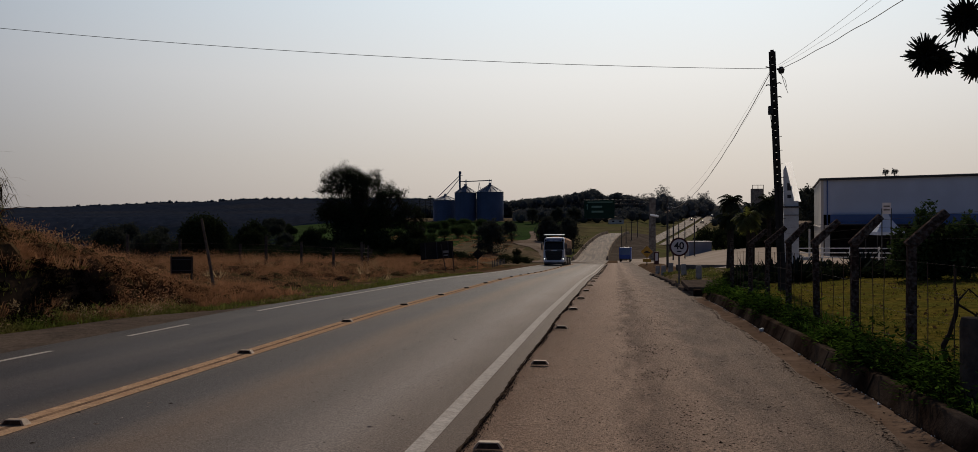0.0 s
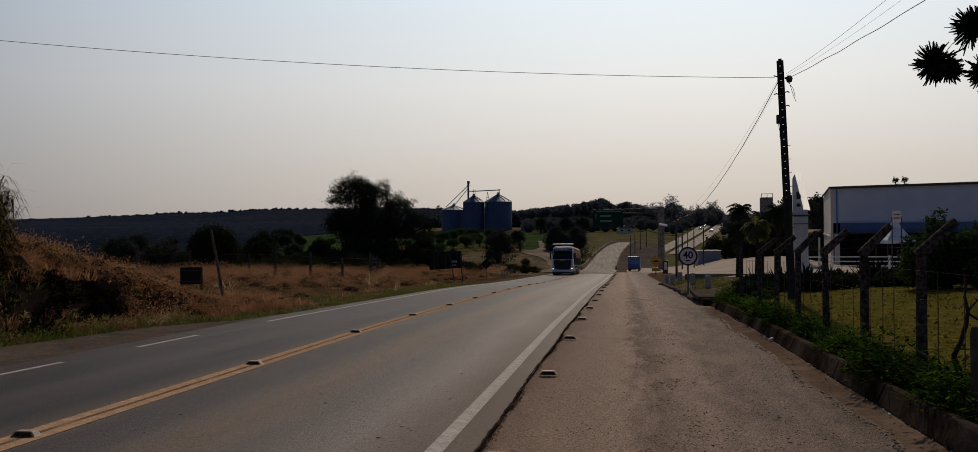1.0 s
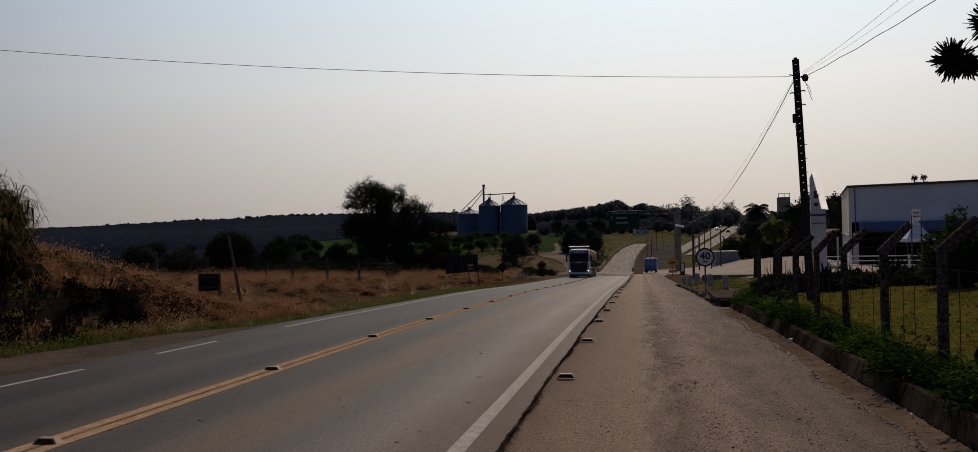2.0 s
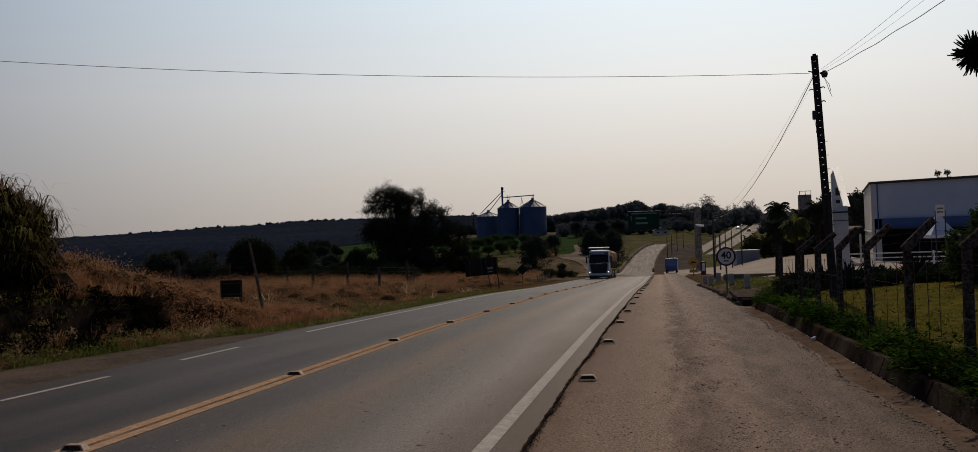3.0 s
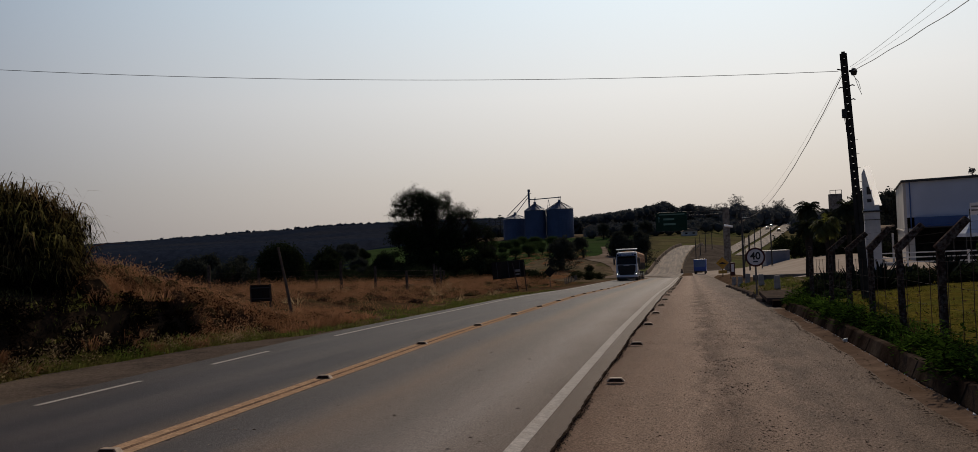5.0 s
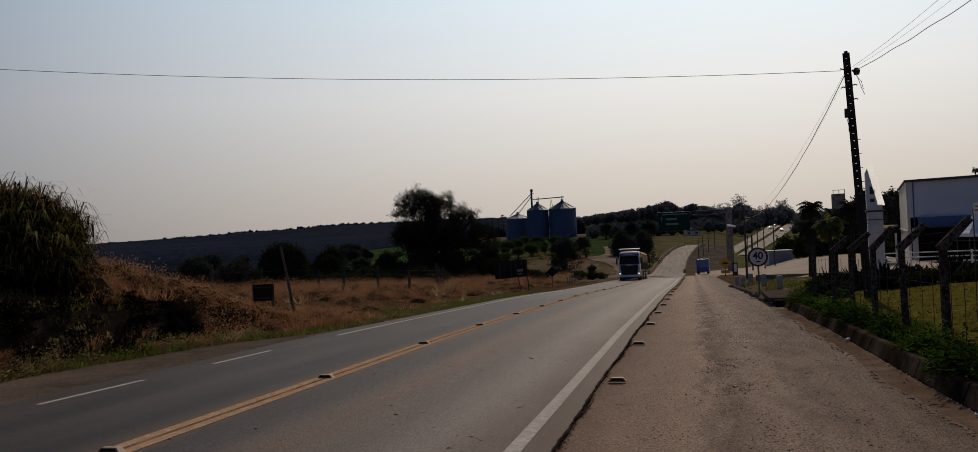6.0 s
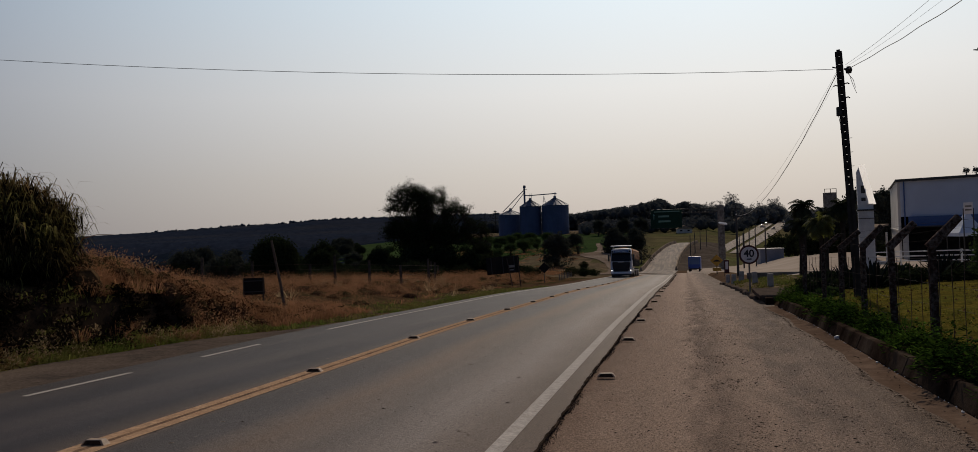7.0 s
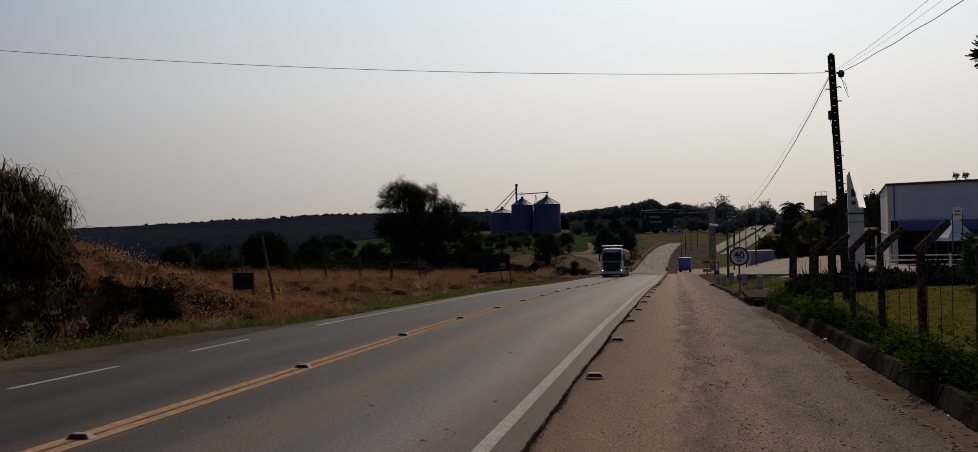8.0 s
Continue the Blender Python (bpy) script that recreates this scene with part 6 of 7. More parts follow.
def totem():
    m = pose(11.75, 60, on_land(11.8, 60), 0, 0, -8)
    t = thing("sign_tower", m, "white boarded sign tower with a steep pointed gable", "sign tower")
    g = m.translation.z
    w, d = 0.95, 0.9
    z1, z2, z3 = 2.35 - g, 2.75 - g, 5.2 - g
    for i in range(8):
        part("board", block((-w / 2 + w / 16 + i * w / 8, -d / 2, z1 / 2), (w / 8 - 0.012, 0.03, z1), 0.004), WHITE, t)
    part("core", block((0, 0.0, z1 / 2), (w - 0.03, d - 0.03, z1)), WHITE, t)
    part("ledge", block((0.03, 0, z1 + 0.05), (w + 0.2, d + 0.2, 0.10), 0.01), DARK, t)
    part("neck", block((0, 0, (z1 + z2) / 2 + 0.08), (w - 0.04, d - 0.05, z2 - z1)), WHITE, t)
    part("gable", prism(bmesh.new(), [(-w / 2, z2), (w / 2 - 0.32, z2), (w / 2 - 0.32, z2 + 0.3), (-w / 2 + 0.14, z3), (-w / 2, z3 - 0.3)], -d / 2, d / 2), WHITE, t)
    # added translucent sheet, leaned to the sun, imitating glare on the gable
    sheet = bmesh.new()
    sheet.faces.new([sheet.verts.new((x, -d / 2 - 0.01 - 0.3 * (z - z2), z)) for x, z in ((w / 2 - 0.36, z2), (w / 2 + 0.14, z2), (-w / 2 + 0.46, z3 + 0.12), (-w / 2 + 0.06, z3 + 0.12), (w / 2 - 0.36, z2 + 0.34))])
    part("glare_edge", sheet, GLARE_SHEET, t, "thin translucent white sheet put in for glare on the gable")
    for z, h in ((z2 + 1.0, 0.5), (z2 + 0.35, 0.22)):
        part("lettering", block((-0.12, -d / 2 - 0.01, z), (0.26, 0.012, h)), DARK, t)
    part("stripe", block((0.02, -d / 2 - 0.03, z1 - 0.5), (w + 0.05, 0.02, 0.05)), CONCRETE, t)
    return t


totem()


def tent():
    m = pose(20.7, 70, on_land(20.7, 70), 0, 0, 8)
    t = thing("pyramid_tent", m, "white peaked canopy tent on thin legs", "tent")
    g = m.translation.z
    z1, z2 = 0.55 - g, 2.45 - g
    bm = bmesh.new()
    n = 20
    rings = []
    for k, (r, z) in enumerate(((1.5, z1 - 0.25), (1.5, z1), (0.95, z1 + 0.45), (0.5, z1 + 0.95), (0.2, z1 + 1.5), (0.04, z2))):
        ring = []
        for i in range(4):
            for j in range(5):
                a0, a1 = math.pi / 4 + i * math.pi / 2, math.pi / 4 + (i + 1) * math.pi / 2
                p = Vector((math.cos(a0), math.sin(a0), 0)).lerp(Vector((math.cos(a1), math.sin(a1), 0)), j / 5)
                ring.append(bm.verts.new((p.x * r, p.y * r, z)))
        rings.append(ring)
    for a, b in zip(rings, rings[1:]):
        for i in range(n):
            bm.faces.new((a[i], a[(i + 1) % n], b[(i + 1) % n], b[i]))
    part("canopy", bm, WHITE_WALL, t, smooth=False)
    for i in range(4):
        a = math.pi / 4 + i * math.pi / 2
        part("leg", tube(bmesh.new(), [(1.45 * math.cos(a), 1.45 * math.sin(a), 0), (1.45 * math.cos(a), 1.45 * math.sin(a), z1)], 0.03, 6), DARK, t)
    return t


tent()


def yard_sign():
    m = pose(19.05, 64, on_land(19.05, 64), 0, 0, -10)
    t = thing("yard_sign", m, "small pale panel on two dark posts", "sign")
    g = m.translation.z
    part("panel", block((0, 0, 2.3 - g), (0.55, 0.04, 0.8), 0.01), SIGN_WHITE, t)
    for z in (2.45, 2.2):
        part("lettering", block((0, -0.025, z - g), (0.4, 0.01, 0.1)), CONCRETE, t)
    for s in (-1, 1):
        part("post", block((s * 0.3, 0.03, (2.2 - g) / 2), (0.07, 0.07, 2.4 - g)), DARK, t)


yard_sign()


def rail_fence():
    t = thing("rail_fence", Matrix.Identity(4), "white painted horizontal rail fence before the yard", "fence")
    n = 13
    for i in range(n):
        x, y = 13.2 + i * 1.9, 66 - i * 0.25
        part("post", block((x, y, on_land(x, y) + 0.55), (0.12, 0.1, 1.3), 0.01), WHITE, t)
        if i < n - 1:
            for k in range(3):
                part("rail", block((x + 0.95, y - 0.18, on_land(x + 0.95, y) + 0.45 + 0.33 * k), (1.9, 0.05, 0.075), 0.01), WHITE, t)
    return t


rail_fence()


CABIN = material("grey_blue_cabin_sheet", (0.27, 0.28, 0.33), (0.22, 0.23, 0.28), 0.6, 0.7, third=(0.2, 0.2, 0.23), big=0.4)


def kiosk():
    m = pose(13.2, 137, on_land(13.2, 137) - 0.55, 0, 0, 6)
    t = thing("site_cabin", m, "low grey-blue flat-roofed cabin in the yard", "cabin")
    part("body", block((0, 1.5, 1.15), (3.5, 3.0, 2.3), 0.04), CABIN, t)
    part("roof", block((0, 1.5, 2.35), (3.7, 3.2, 0.1), 0.02), CREAM_WALL, t)
    for x in (-1.1, 0, 1.1):
        part("seam", block((x, -0.02, 1.15), (0.05, 0.04, 2.2)), CABIN, t)


kiosk()
# raised edge of the yard
tagged(obj("yard_wall", block((14, 58, on_land(14, 60) - 0.75), (20, 0.3, 1.6), 0.02), CONCRETE), "low grey concrete wall holding the raised yard", "wall", kind="structure")


# drain mouth where the kerb ends
dr = thing("drain_culvert", pose(0, 0, float(road_z(29.6))), "dirty brown slab over a dark roadside drain mouth", "culvert")
part("slab", block((3.55, 31.2, 0.18), (2.2, 3.4, 0.14), 0.02), EDGE_DIRT, dr)
part("cheek", block((2.72, 29.2, 0.02), (0.25, 0.5, 0.36), 0.03), KERB_MAT, dr)
part("cheek", block((4.5, 29.6, 0.02), (0.25, 0.5, 0.36), 0.03), KERB_MAT, dr)
# black plate in place of the drain's dark inside
part("throat_plate", block((3.5, 30.3, 0.02), (1.7, 0.1, 0.22)), BLACK, dr, "black plate standing in for the shaded drain opening")
part("sill", block((3.5, 29.0, -0.06), (1.7, 0.5, 0.08), 0.01), GUTTER, dr)

# broken kerb stones beyond the drain
first = None
for i in range(24):
    y = 33.0 + i * 1.05 + random.uniform(-.2, .2)
    m = pose(2.62 + random.uniform(-.08, .08) - 0.006 * (y - 33), y, float(road_z(y)) + 0.03, random.uniform(-6, 6), random.uniform(-8, 8), random.uniform(-9, 9))
    if first is None:
        first = thing("kerb_stone", m, "rough broken concrete kerb stone", "kerb stone", "broken kerb stones")
        part("stone", block((0, 0, -0.03), (0.24, 1.05, 0.2), 0.05, top=(0.7, 0.95)), EDGE_DIRT, first)
    else:
        o = copy_thing(first, m)
        o.scale = (random.uniform(.8, 1.2), random.uniform(.6, 1.15), random.uniform(.7, 1.15))
tussocks("drive_grass", 700, 2.8, 6.5, 32.5, 58, 48, 0.22, 0.2, 26, 0.03, VERGE_GREEN, "patchy green grass round the bollards", lambda x, y: clumpy(x, y, 0.8, 0.6))

# ---- far things ----
def silo(x, y, r, base, eave, top, label):
    t = thing("grain_silo", pose(x, y, base), label, "silo", "silos on the rise")
    n = 48
    h = eave - base
    bm = bmesh.new()
    rings = []
    rows = int(h / 0.55)
    for k in range(rows + 1):
        z = -2 + (h + 2) * k / rows
        q = r + (0.03 if k % 2 else 0.0)
        rings.append([bm.verts.new((q * math.cos(6.28319 * i / n), q * math.sin(6.28319 * i / n), z)) for i in range(n)])
    for a, b in zip(rings, rings[1:]):
        for i in range(n):
            bm.faces.new((a[i], a[(i + 1) % n], b[(i + 1) % n], b[i]))
    part("shell", bm, SILO_WALL, t, smooth=False)
    part("roof", tube(bmesh.new(), [(0, 0, h - 0.1), (0, 0, top - base - 0.6), (0, 0, top - base)], [r + 0.35, 1.0, 0.8], 40), SILO_ROOF, t)
    part("vent", tube(bmesh.new(), [(0, 0, top - base), (0, 0, top - base + 0.9)], 0.7, 12), STEEL, t)
    for i in range(14):
        a = 6.28319 * i / 14
        part("roof_rib", tube(bmesh.new(), [(r * math.cos(a), r * math.sin(a), h + 0.15), (0.9 * math.cos(a), 0.9 * math.sin(a), top - base - 0.3)], 0.12, 4), SILO_ROOF, t)
    for i in range(20):
        a = 6.28319 * i / 20
        part("stiffener", block(((r + 0.12) * math.cos(a), (r + 0.12) * math.sin(a), h / 2), (0.03, 0.10, h)), SILO_WALL, t)
    return t


silo(-82.9, 472, 6.0, 0.4, 16.4, 20.2, "blue-grey corrugated steel grain silo with a conical roof")
silo(-69.0, 472, 7.5, 0.4, 16.5, 20.8, "blue-grey corrugated steel grain silo with a conical roof")
silo(-96.0, 480, 7.0, 0.4, 12.4, 15.2, "smaller blue-grey steel grain silo partly behind trees")


def elevator():
    t = thing("grain_elevator", pose(-86.4, 474, 0.5), "tall slim elevator leg with conveyor bridge and spouts", "grain elevator")
    part("leg", block((0, 0, 13.2), (0.95, 0.9, 27), 0.05), SILO_WALL, t)
    part("head", block((0.1, 0, 27.2), (1.4, 1.3, 1.5), 0.25), SILO_WALL, t)
    part("platform", block((0.4, 0, 25.6), (2.2, 1.6, 0.16), 0.02), STEEL, t)
    for a, b, r in (((0, 0, 25.5), (-13.5, 3, 13.5), 0.22), ((0, 0, 24), (-9, 3, 14), 0.22), ((0.3, 0, 22.2), (4, 0, 22.2), 0.25)):
        part("spout", tube(bmesh.new(), [a, b], r, 6), STEEL, t)
    part("bridge", block((11, 0, 22.0), (16, 0.9, 0.5), 0.02, m=Matrix.Rotation(radians(-2), 4, "Y")), STEEL, t)
    for x in (3.5, 17.4):
        part("bridge_tower", tubes([([(x - .4, 0, 19.2), (x - .4, 0, 23.2)], 0.16), ([(x + .4, 0, 19.2), (x + .4, 0, 23.2)], 0.16)], 4), STEEL, t)
    part("brace", tubes([([(11, 0, 21.6), (10.3, 0, 16.5)], 0.15), ([(11, 0, 21.6), (12, 0, 16.5)], 0.15), ([(10.3, 0, 18.5), (12, 0, 18.5)], 0.1)], 4), STEEL, t)


elevator()


def barrier(side):
    t = tagged(new("bridge_barrier"), "pale concrete parapet beside the bridge approach", "barrier", kind="structure")
    for k in range(27):
        y0 = 203 + 5.0 * k
        bm = bmesh.new()
        vs = []
        for y in (y0, y0 + 4.9):
            x = float(road_x(y)) + side * 4.05
            z = float(road_z(y))
            vs.append([bm.verts.new((x + dx, y, z + dz)) for dx, dz in ((-0.35, -0.6), (0.35, -0.6), (0.3, 0.2), (0.14, 0.95), (-0.14, 0.95), (-0.3, 0.2))])
        for i in range(6):
            bm.faces.new((vs[0][i], vs[0][(i + 1) % 6], vs[1][(i + 1) % 6], vs[1][i]))
        bm.faces.new(vs[0][::-1])
        bm.faces.new(vs[1])
        part("barrier_section", bm, BARRIER, t)


barrier(-1)
barrier(1)


def far_road():
    v, fc = [], []
    n = 40
    for i in range(n + 1):
        k = i / n
        y = 300 + 560 * k
        x = 14 + 78 * k + 6 * math.sin(k * 3)
        z = -7.6 + 21.0 * k
        w = 6.2 + 4.6 * k
        v += [(x - w, y, z), (x - w * 0.14, y, z), (x + w * 0.14, y, z), (x + w, y, z)]
        if i < n:
            fc += [(4 * i + j, 4 * i + j + 1, 4 * i + j + 5, 4 * i + j + 4) for j in (0, 2)]
    return tagged(raw("highway_far", v, fc, ASPHALT_FAR), "pale wide highway climbing the far hillside", "road", kind="structure")


far_road()


def gantry_sign():
    g = on_land(6.0, 140)
    t = thing("overhead_sign", pose(6.0, 140, g, 0, 0, 2), "dark green direction sign on a cantilever gantry with a thick pillar", "road sign")
    part("pillar", block((0, 0.7, (5.0 - g) / 2), (1.0, 1.0, 5.0 - g), 0.05), CONCRETE, t)
    for z in (4.6, 4.0):
        part("beam", block((-5.6, 0.5, z - g), (11.2, 0.22, 0.2), 0.02), DARK, t)
    part("panel", block((-8.5, 0, 3.15 - g), (4.9, 0.14, 3.0), 0.04), SIGN_GREEN, t)
    for z, x, w, h in ((4.3, -8.4, 4.0, 0.16), (3.55, -8.9, 1.7, 0.3), (2.75, -8.8, 1.9, 0.3)):
        part("lettering", block((x, -0.09, z - g), (w, 0.03, h)), GREEN_TEXT, t)
    part("arrow", tubes([([(-10.45, -0.1, 3.1 - g), (-10.45, -0.1, 3.7 - g)], 0.07), ([(-10.45, -0.1, 3.65 - g), (-10.45, -0.1, 4.0 - g)], [0.2, 0.02])], 6), GREEN_TEXT, t, "pale arrow")


gantry_sign()


def bus():
    m = pose(1.95, 172, float(road_z(172)) + 0.02, -2.2, 0, -3)
    t = thing("box_van", m, "blue box-bodied lorry driving away down the side road", "lorry")
    part("body", block((0, 2.8, 1.72), (2.35, 5.6, 2.45), 0.12), BUS_BLUE, t)
    part("rear_panel", block((0, -0.02, 2.05), (2.0, 0.05, 1.3), 0.02), BUS_WINDOW, t, "lighter blue rear panel")
    part("cab", block((0, 6.6, 1.5), (2.1, 1.8, 1.9), 0.2), BUS_BLUE, t)
    part("bumper", block((0, -0.1, 0.55), (2.2, 0.12, 0.2), 0.02), DARK, t)
    for s in (-1, 1):
        part("tail_lamp", block((s * 1.0, -0.05, 0.8), (0.2, 0.06, 0.14), 0.01), RED, t)
        for y in (0.9, 5.9):
            w = part("wheel", disc(bmesh.new(), (s * 0.95, y, 0.45), 0.45, 0.3, 20, "x"), RUBBER, t)
            part("rim", disc(bmesh.new(), (s * 1.11, y, 0.45), 0.25, 0.03, 16, "x"), CHROME, w)


bus()


def truck():
    y0 = 103.0
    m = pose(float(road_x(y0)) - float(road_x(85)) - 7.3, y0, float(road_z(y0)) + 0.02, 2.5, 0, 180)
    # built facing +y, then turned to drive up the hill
    t = thing("articulated_lorry", m, "white cab lorry with an orange-brown tarpaulin trailer", "lorry")
    W = 2.55

    def panel(corners, thick, mat, name, parent, label=""):
        """A plate with four corners, drawn out along its normal."""
        bm = bmesh.new()
        c = [Vector(p) for p in corners]
        n = (c[1] - c[0]).cross(c[3] - c[0]).normalized() * thick
        a = [bm.verts.new(p) for p in c]
        b = [bm.verts.new(p + n) for p in c]
        bm.faces.new(a[::-1])
        bm.faces.new(b)
        for i in range(4):
            bm.faces.new((a[i], a[(i + 1) % 4], b[(i + 1) % 4], b[i]))
        return part(name, bm, mat, parent, label)

    # side profile of the cab: length and height, from the front foot round over the roof
    PROFILE = ((0.02, 0.42), (0.10, 0.80), (0.04, 1.90), (-0.26, 2.86), (-0.44, 3.16), (-0.75, 3.36), (-2.2, 3.46), (-2.2, 1.05), (-0.9, 1.05), (-0.9, 0.42))
    cab = bmesh.new()
    sides = []
    for sx in (-1, 1):
        sides.append([cab.verts.new((sx * (W / 2 - (0.0 if z < 1.95 else 0.07 * (z - 1.95))), y, z)) for y, z in PROFILE])
    n = len(PROFILE)
    cab.faces.new(sides[0])
    cab.faces.new(sides[1][::-1])
    for i in range(n):
        cab.faces.new((sides[0][(i + 1) % n], sides[0][i], sides[1][i], sides[1][(i + 1) % n]))
    bmesh.ops.recalc_face_normals(cab, faces=list(cab.faces))
    bmesh.ops.bevel(cab, geom=[e for e in cab.edges if abs(e.verts[0].co.x - e.verts[1].co.x) < 0.5], offset=0.10, segments=3, affect="EDGES")
    body = part("cab", cab, TRUCK_WHITE, t)
    panel(((1.17, 0.055, 1.90), (-1.17, 0.055, 1.90), (-1.09, -0.235, 2.83), (1.09, -0.235, 2.83)), 0.03, GLASS, "windscreen", body)
    for sx in (-1, 1):
        part("wiper", tube(bmesh.new(), [(sx * 0.75, 0.09, 1.93), (sx * 0.1, 0.03, 2.15)], 0.018, 5), BLACK, body)
    panel(((0.86, -0.26, 2.95), (-0.86, -0.26, 2.95), (-0.83, -0.40, 3.18), (0.83, -0.40, 3.18)), 0.03, BLUE_TEXT, "name_band", body, "blue band with pale lettering")
    for k in range(9):
        x = -0.6 + 0.15 * k
        panel(((x + 0.05, -0.225, 2.99), (x - 0.05, -0.225, 2.99), (x - 0.05, -0.335, 3.13), (x + 0.05, -0.335, 3.13)), 0.01, WHITE, "lettering", body)
    part("visor", block((0, -0.08, 2.88), (2.30, 0.34, 0.06), 0.02), DARK, body, "dark sun visor")
    part("roof_spoiler", block((0, -1.05, 3.68), (2.46, 1.5, 0.10), 0.04, m=Matrix.Rotation(radians(-3), 4, "X")), TRUCK_WHITE, body, "white roof spoiler")
    for sx in (-1, 1):
        part("spoiler_leg", block((sx * 1.0, -1.0, 3.54), (0.10, 0.9, 0.24), 0.02), DARK, body)
        part("marker_lamp", block((sx * 1.02, -0.30, 3.06), (0.24, 0.12, 0.20), 0.04), BLACK, body, "dark roof lamp")
    # grille: a dark shield, wider at the top, with broad slats
    gr = bmesh.new()
    prism(gr, [(-0.84, 0.66), (0.84, 0.66), (1.02, 1.20), (1.06, 1.74), (-1.06, 1.74), (-1.02, 1.20)], 0.02, 0.125)
    part("grille", gr, BLACK, body, "black slatted grille")
    for k in range(5):
        wd = 1.66 + 0.10 * k
        part("grille_slat", block((0, 0.14, 0.76 + 0.20 * k), (wd, 0.05, 0.055), 0.015), POLE_GREY, body)
    part("grille_bar", block((0, 0.11, 1.80), (2.0, 0.06, 0.11), 0.02), DARK, body)
    part("badge", block((0, 0.15, 1.80), (0.72, 0.02, 0.08), 0.005), WHITE, body)
    part("bumper", block((0, 0.06, 0.50), (2.52, 0.34, 0.24), 0.07), TRUCK_WHITE, body)
    part("plate", block((0, 0.245, 0.46), (0.55, 0.02, 0.16), 0.004), SIGN_WHITE, body, "pale number plate")
    part("lower_lip", block((0, 0.02, 0.28), (2.34, 0.3, 0.24), 0.05), DARK, body)
    for sx in (-1, 1):
        lamp = part("headlamp_housing", block((sx * 1.10, 0.08, 0.83), (0.30, 0.14, 0.24), 0.05), BLACK, body, "dark headlamp housing")
        part("headlight", block((sx * 1.12, 0.15, 0.80), (0.15, 0.05, 0.11), 0.02), LIGHT_ON, lamp, "lit white headlight")
        part("corner_flap", block((sx * 1.19, 0.06, 1.36), (0.14, 0.12, 0.80), 0.05), TRUCK_WHITE, body)
        part("mirror", block((sx * 1.47, -0.12, 2.30), (0.20, 0.14, 0.78), 0.06), DARK, body)
        part("mirror_arm", tube(bmesh.new(), [(sx * 1.2, -0.35, 2.75), (sx * 1.47, -0.12, 2.68)], 0.035, 6), DARK, body)
        part("side_window", block((sx * (W / 2 - 0.015), -0.95, 2.35), (0.04, 0.85, 0.72), 0.03), GLASS, body)
        part("door_seam", block((sx * (W / 2 + 0.002), -1.45, 1.7), (0.012, 0.03, 1.9)), DARK, body)
        part("step", block((sx * 1.2, -0.25, 0.62), (0.12, 0.45, 0.10), 0.02), DARK, body)
        part("wheel_arch", tube(bmesh.new(), [(sx * 1.22, -1.3 + 0.68 * math.cos(a), 0.52 + 0.66 * math.sin(a)) for a in [math.pi * k / 8 for k in range(9)]], 0.05, 6), DARK, t)
        part("side_skirt", block((sx * 1.2, -3.4, 0.75), (0.08, 1.5, 0.55), 0.03), TRUCK_WHITE, t)
    part("fuel_tank", tube(bmesh.new(), [(1.0, -2.5, 0.72), (1.0, -3.7, 0.72)], 0.30, 16), CHROME, t)
    part("chassis", block((0, -8, 0.95), (0.9, 15, 0.3), 0.02), DARK, t)
    for k, (a, L) in enumerate(((-3.0, 6.6), (-9.9, 6.9))):
        box_ob = part("trailer_box", block((0, a - L / 2, 1.72), (2.50, L, 0.95), 0.03), SIGN_BACK, t, "dark slatted trailer side")
        for i in range(8):
            for sx in (-1, 1):
                part("stake", block((sx * 1.29, a - 0.3 - i * (L - 0.6) / 7, 1.72), (0.06, 0.10, 0.98), 0.01), DARK, box_ob)
        for i in range(3):
            for sx in (-1, 1):
                part("side_board", block((sx * 1.265, a - L / 2, 1.42 + 0.31 * i), (0.03, L - 0.1, 0.20), 0.008), TARP if i == 2 else POLE_GREY, box_ob)
        tp = bmesh.new()
        rings = []
        for i in range(15):
            y = a - L * i / 14
            sag = 0.05 * math.cos(i * math.pi)
            rings.append([tp.verts.new((x + 0.02 * math.sin(i * 2.1 + j), y, z + (sag if z > 3 else 0))) for j, (x, z) in enumerate(((-1.30, 2.12), (-1.32, 2.7), (-1.28, 3.22), (-0.95, 3.46), (0, 3.58), (0.95, 3.46), (1.28, 3.22), (1.32, 2.7), (1.30, 2.12)))])
        for p0, p1 in zip(rings, rings[1:]):
            for j in range(8):
                tp.faces.new((p0[j], p0[j + 1], p1[j + 1], p1[j]))
        tp.faces.new(rings[0][::-1])
        tp.faces.new(rings[-1])
        bmesh.ops.recalc_face_normals(tp, faces=list(tp.faces))
        tarp = part("tarpaulin", tp, TARP, t, "orange-brown tarpaulin cover", smooth=False)
        for i in range(6):
            for sx in (-1, 1):
                part("strap", block((sx * 1.325, a - 0.6 - i * (L - 1.2) / 5, 2.66), (0.02, 0.05, 1.05)), DARK, tarp)
    for y in (-1.3, -4.3, -5.6, -8.2, -9.4, -12.4, -13.6, -14.8):
        for sx in (-1, 1):
            w = part("wheel", disc(bmesh.new(), (sx * 1.08, y, 0.52), 0.52, 0.34, 24, "x"), RUBBER, t)
            part("rim", disc(bmesh.new(), (sx * 1.26, y, 0.52), 0.29, 0.03, 16, "x"), CHROME, w)
    return t

truck()

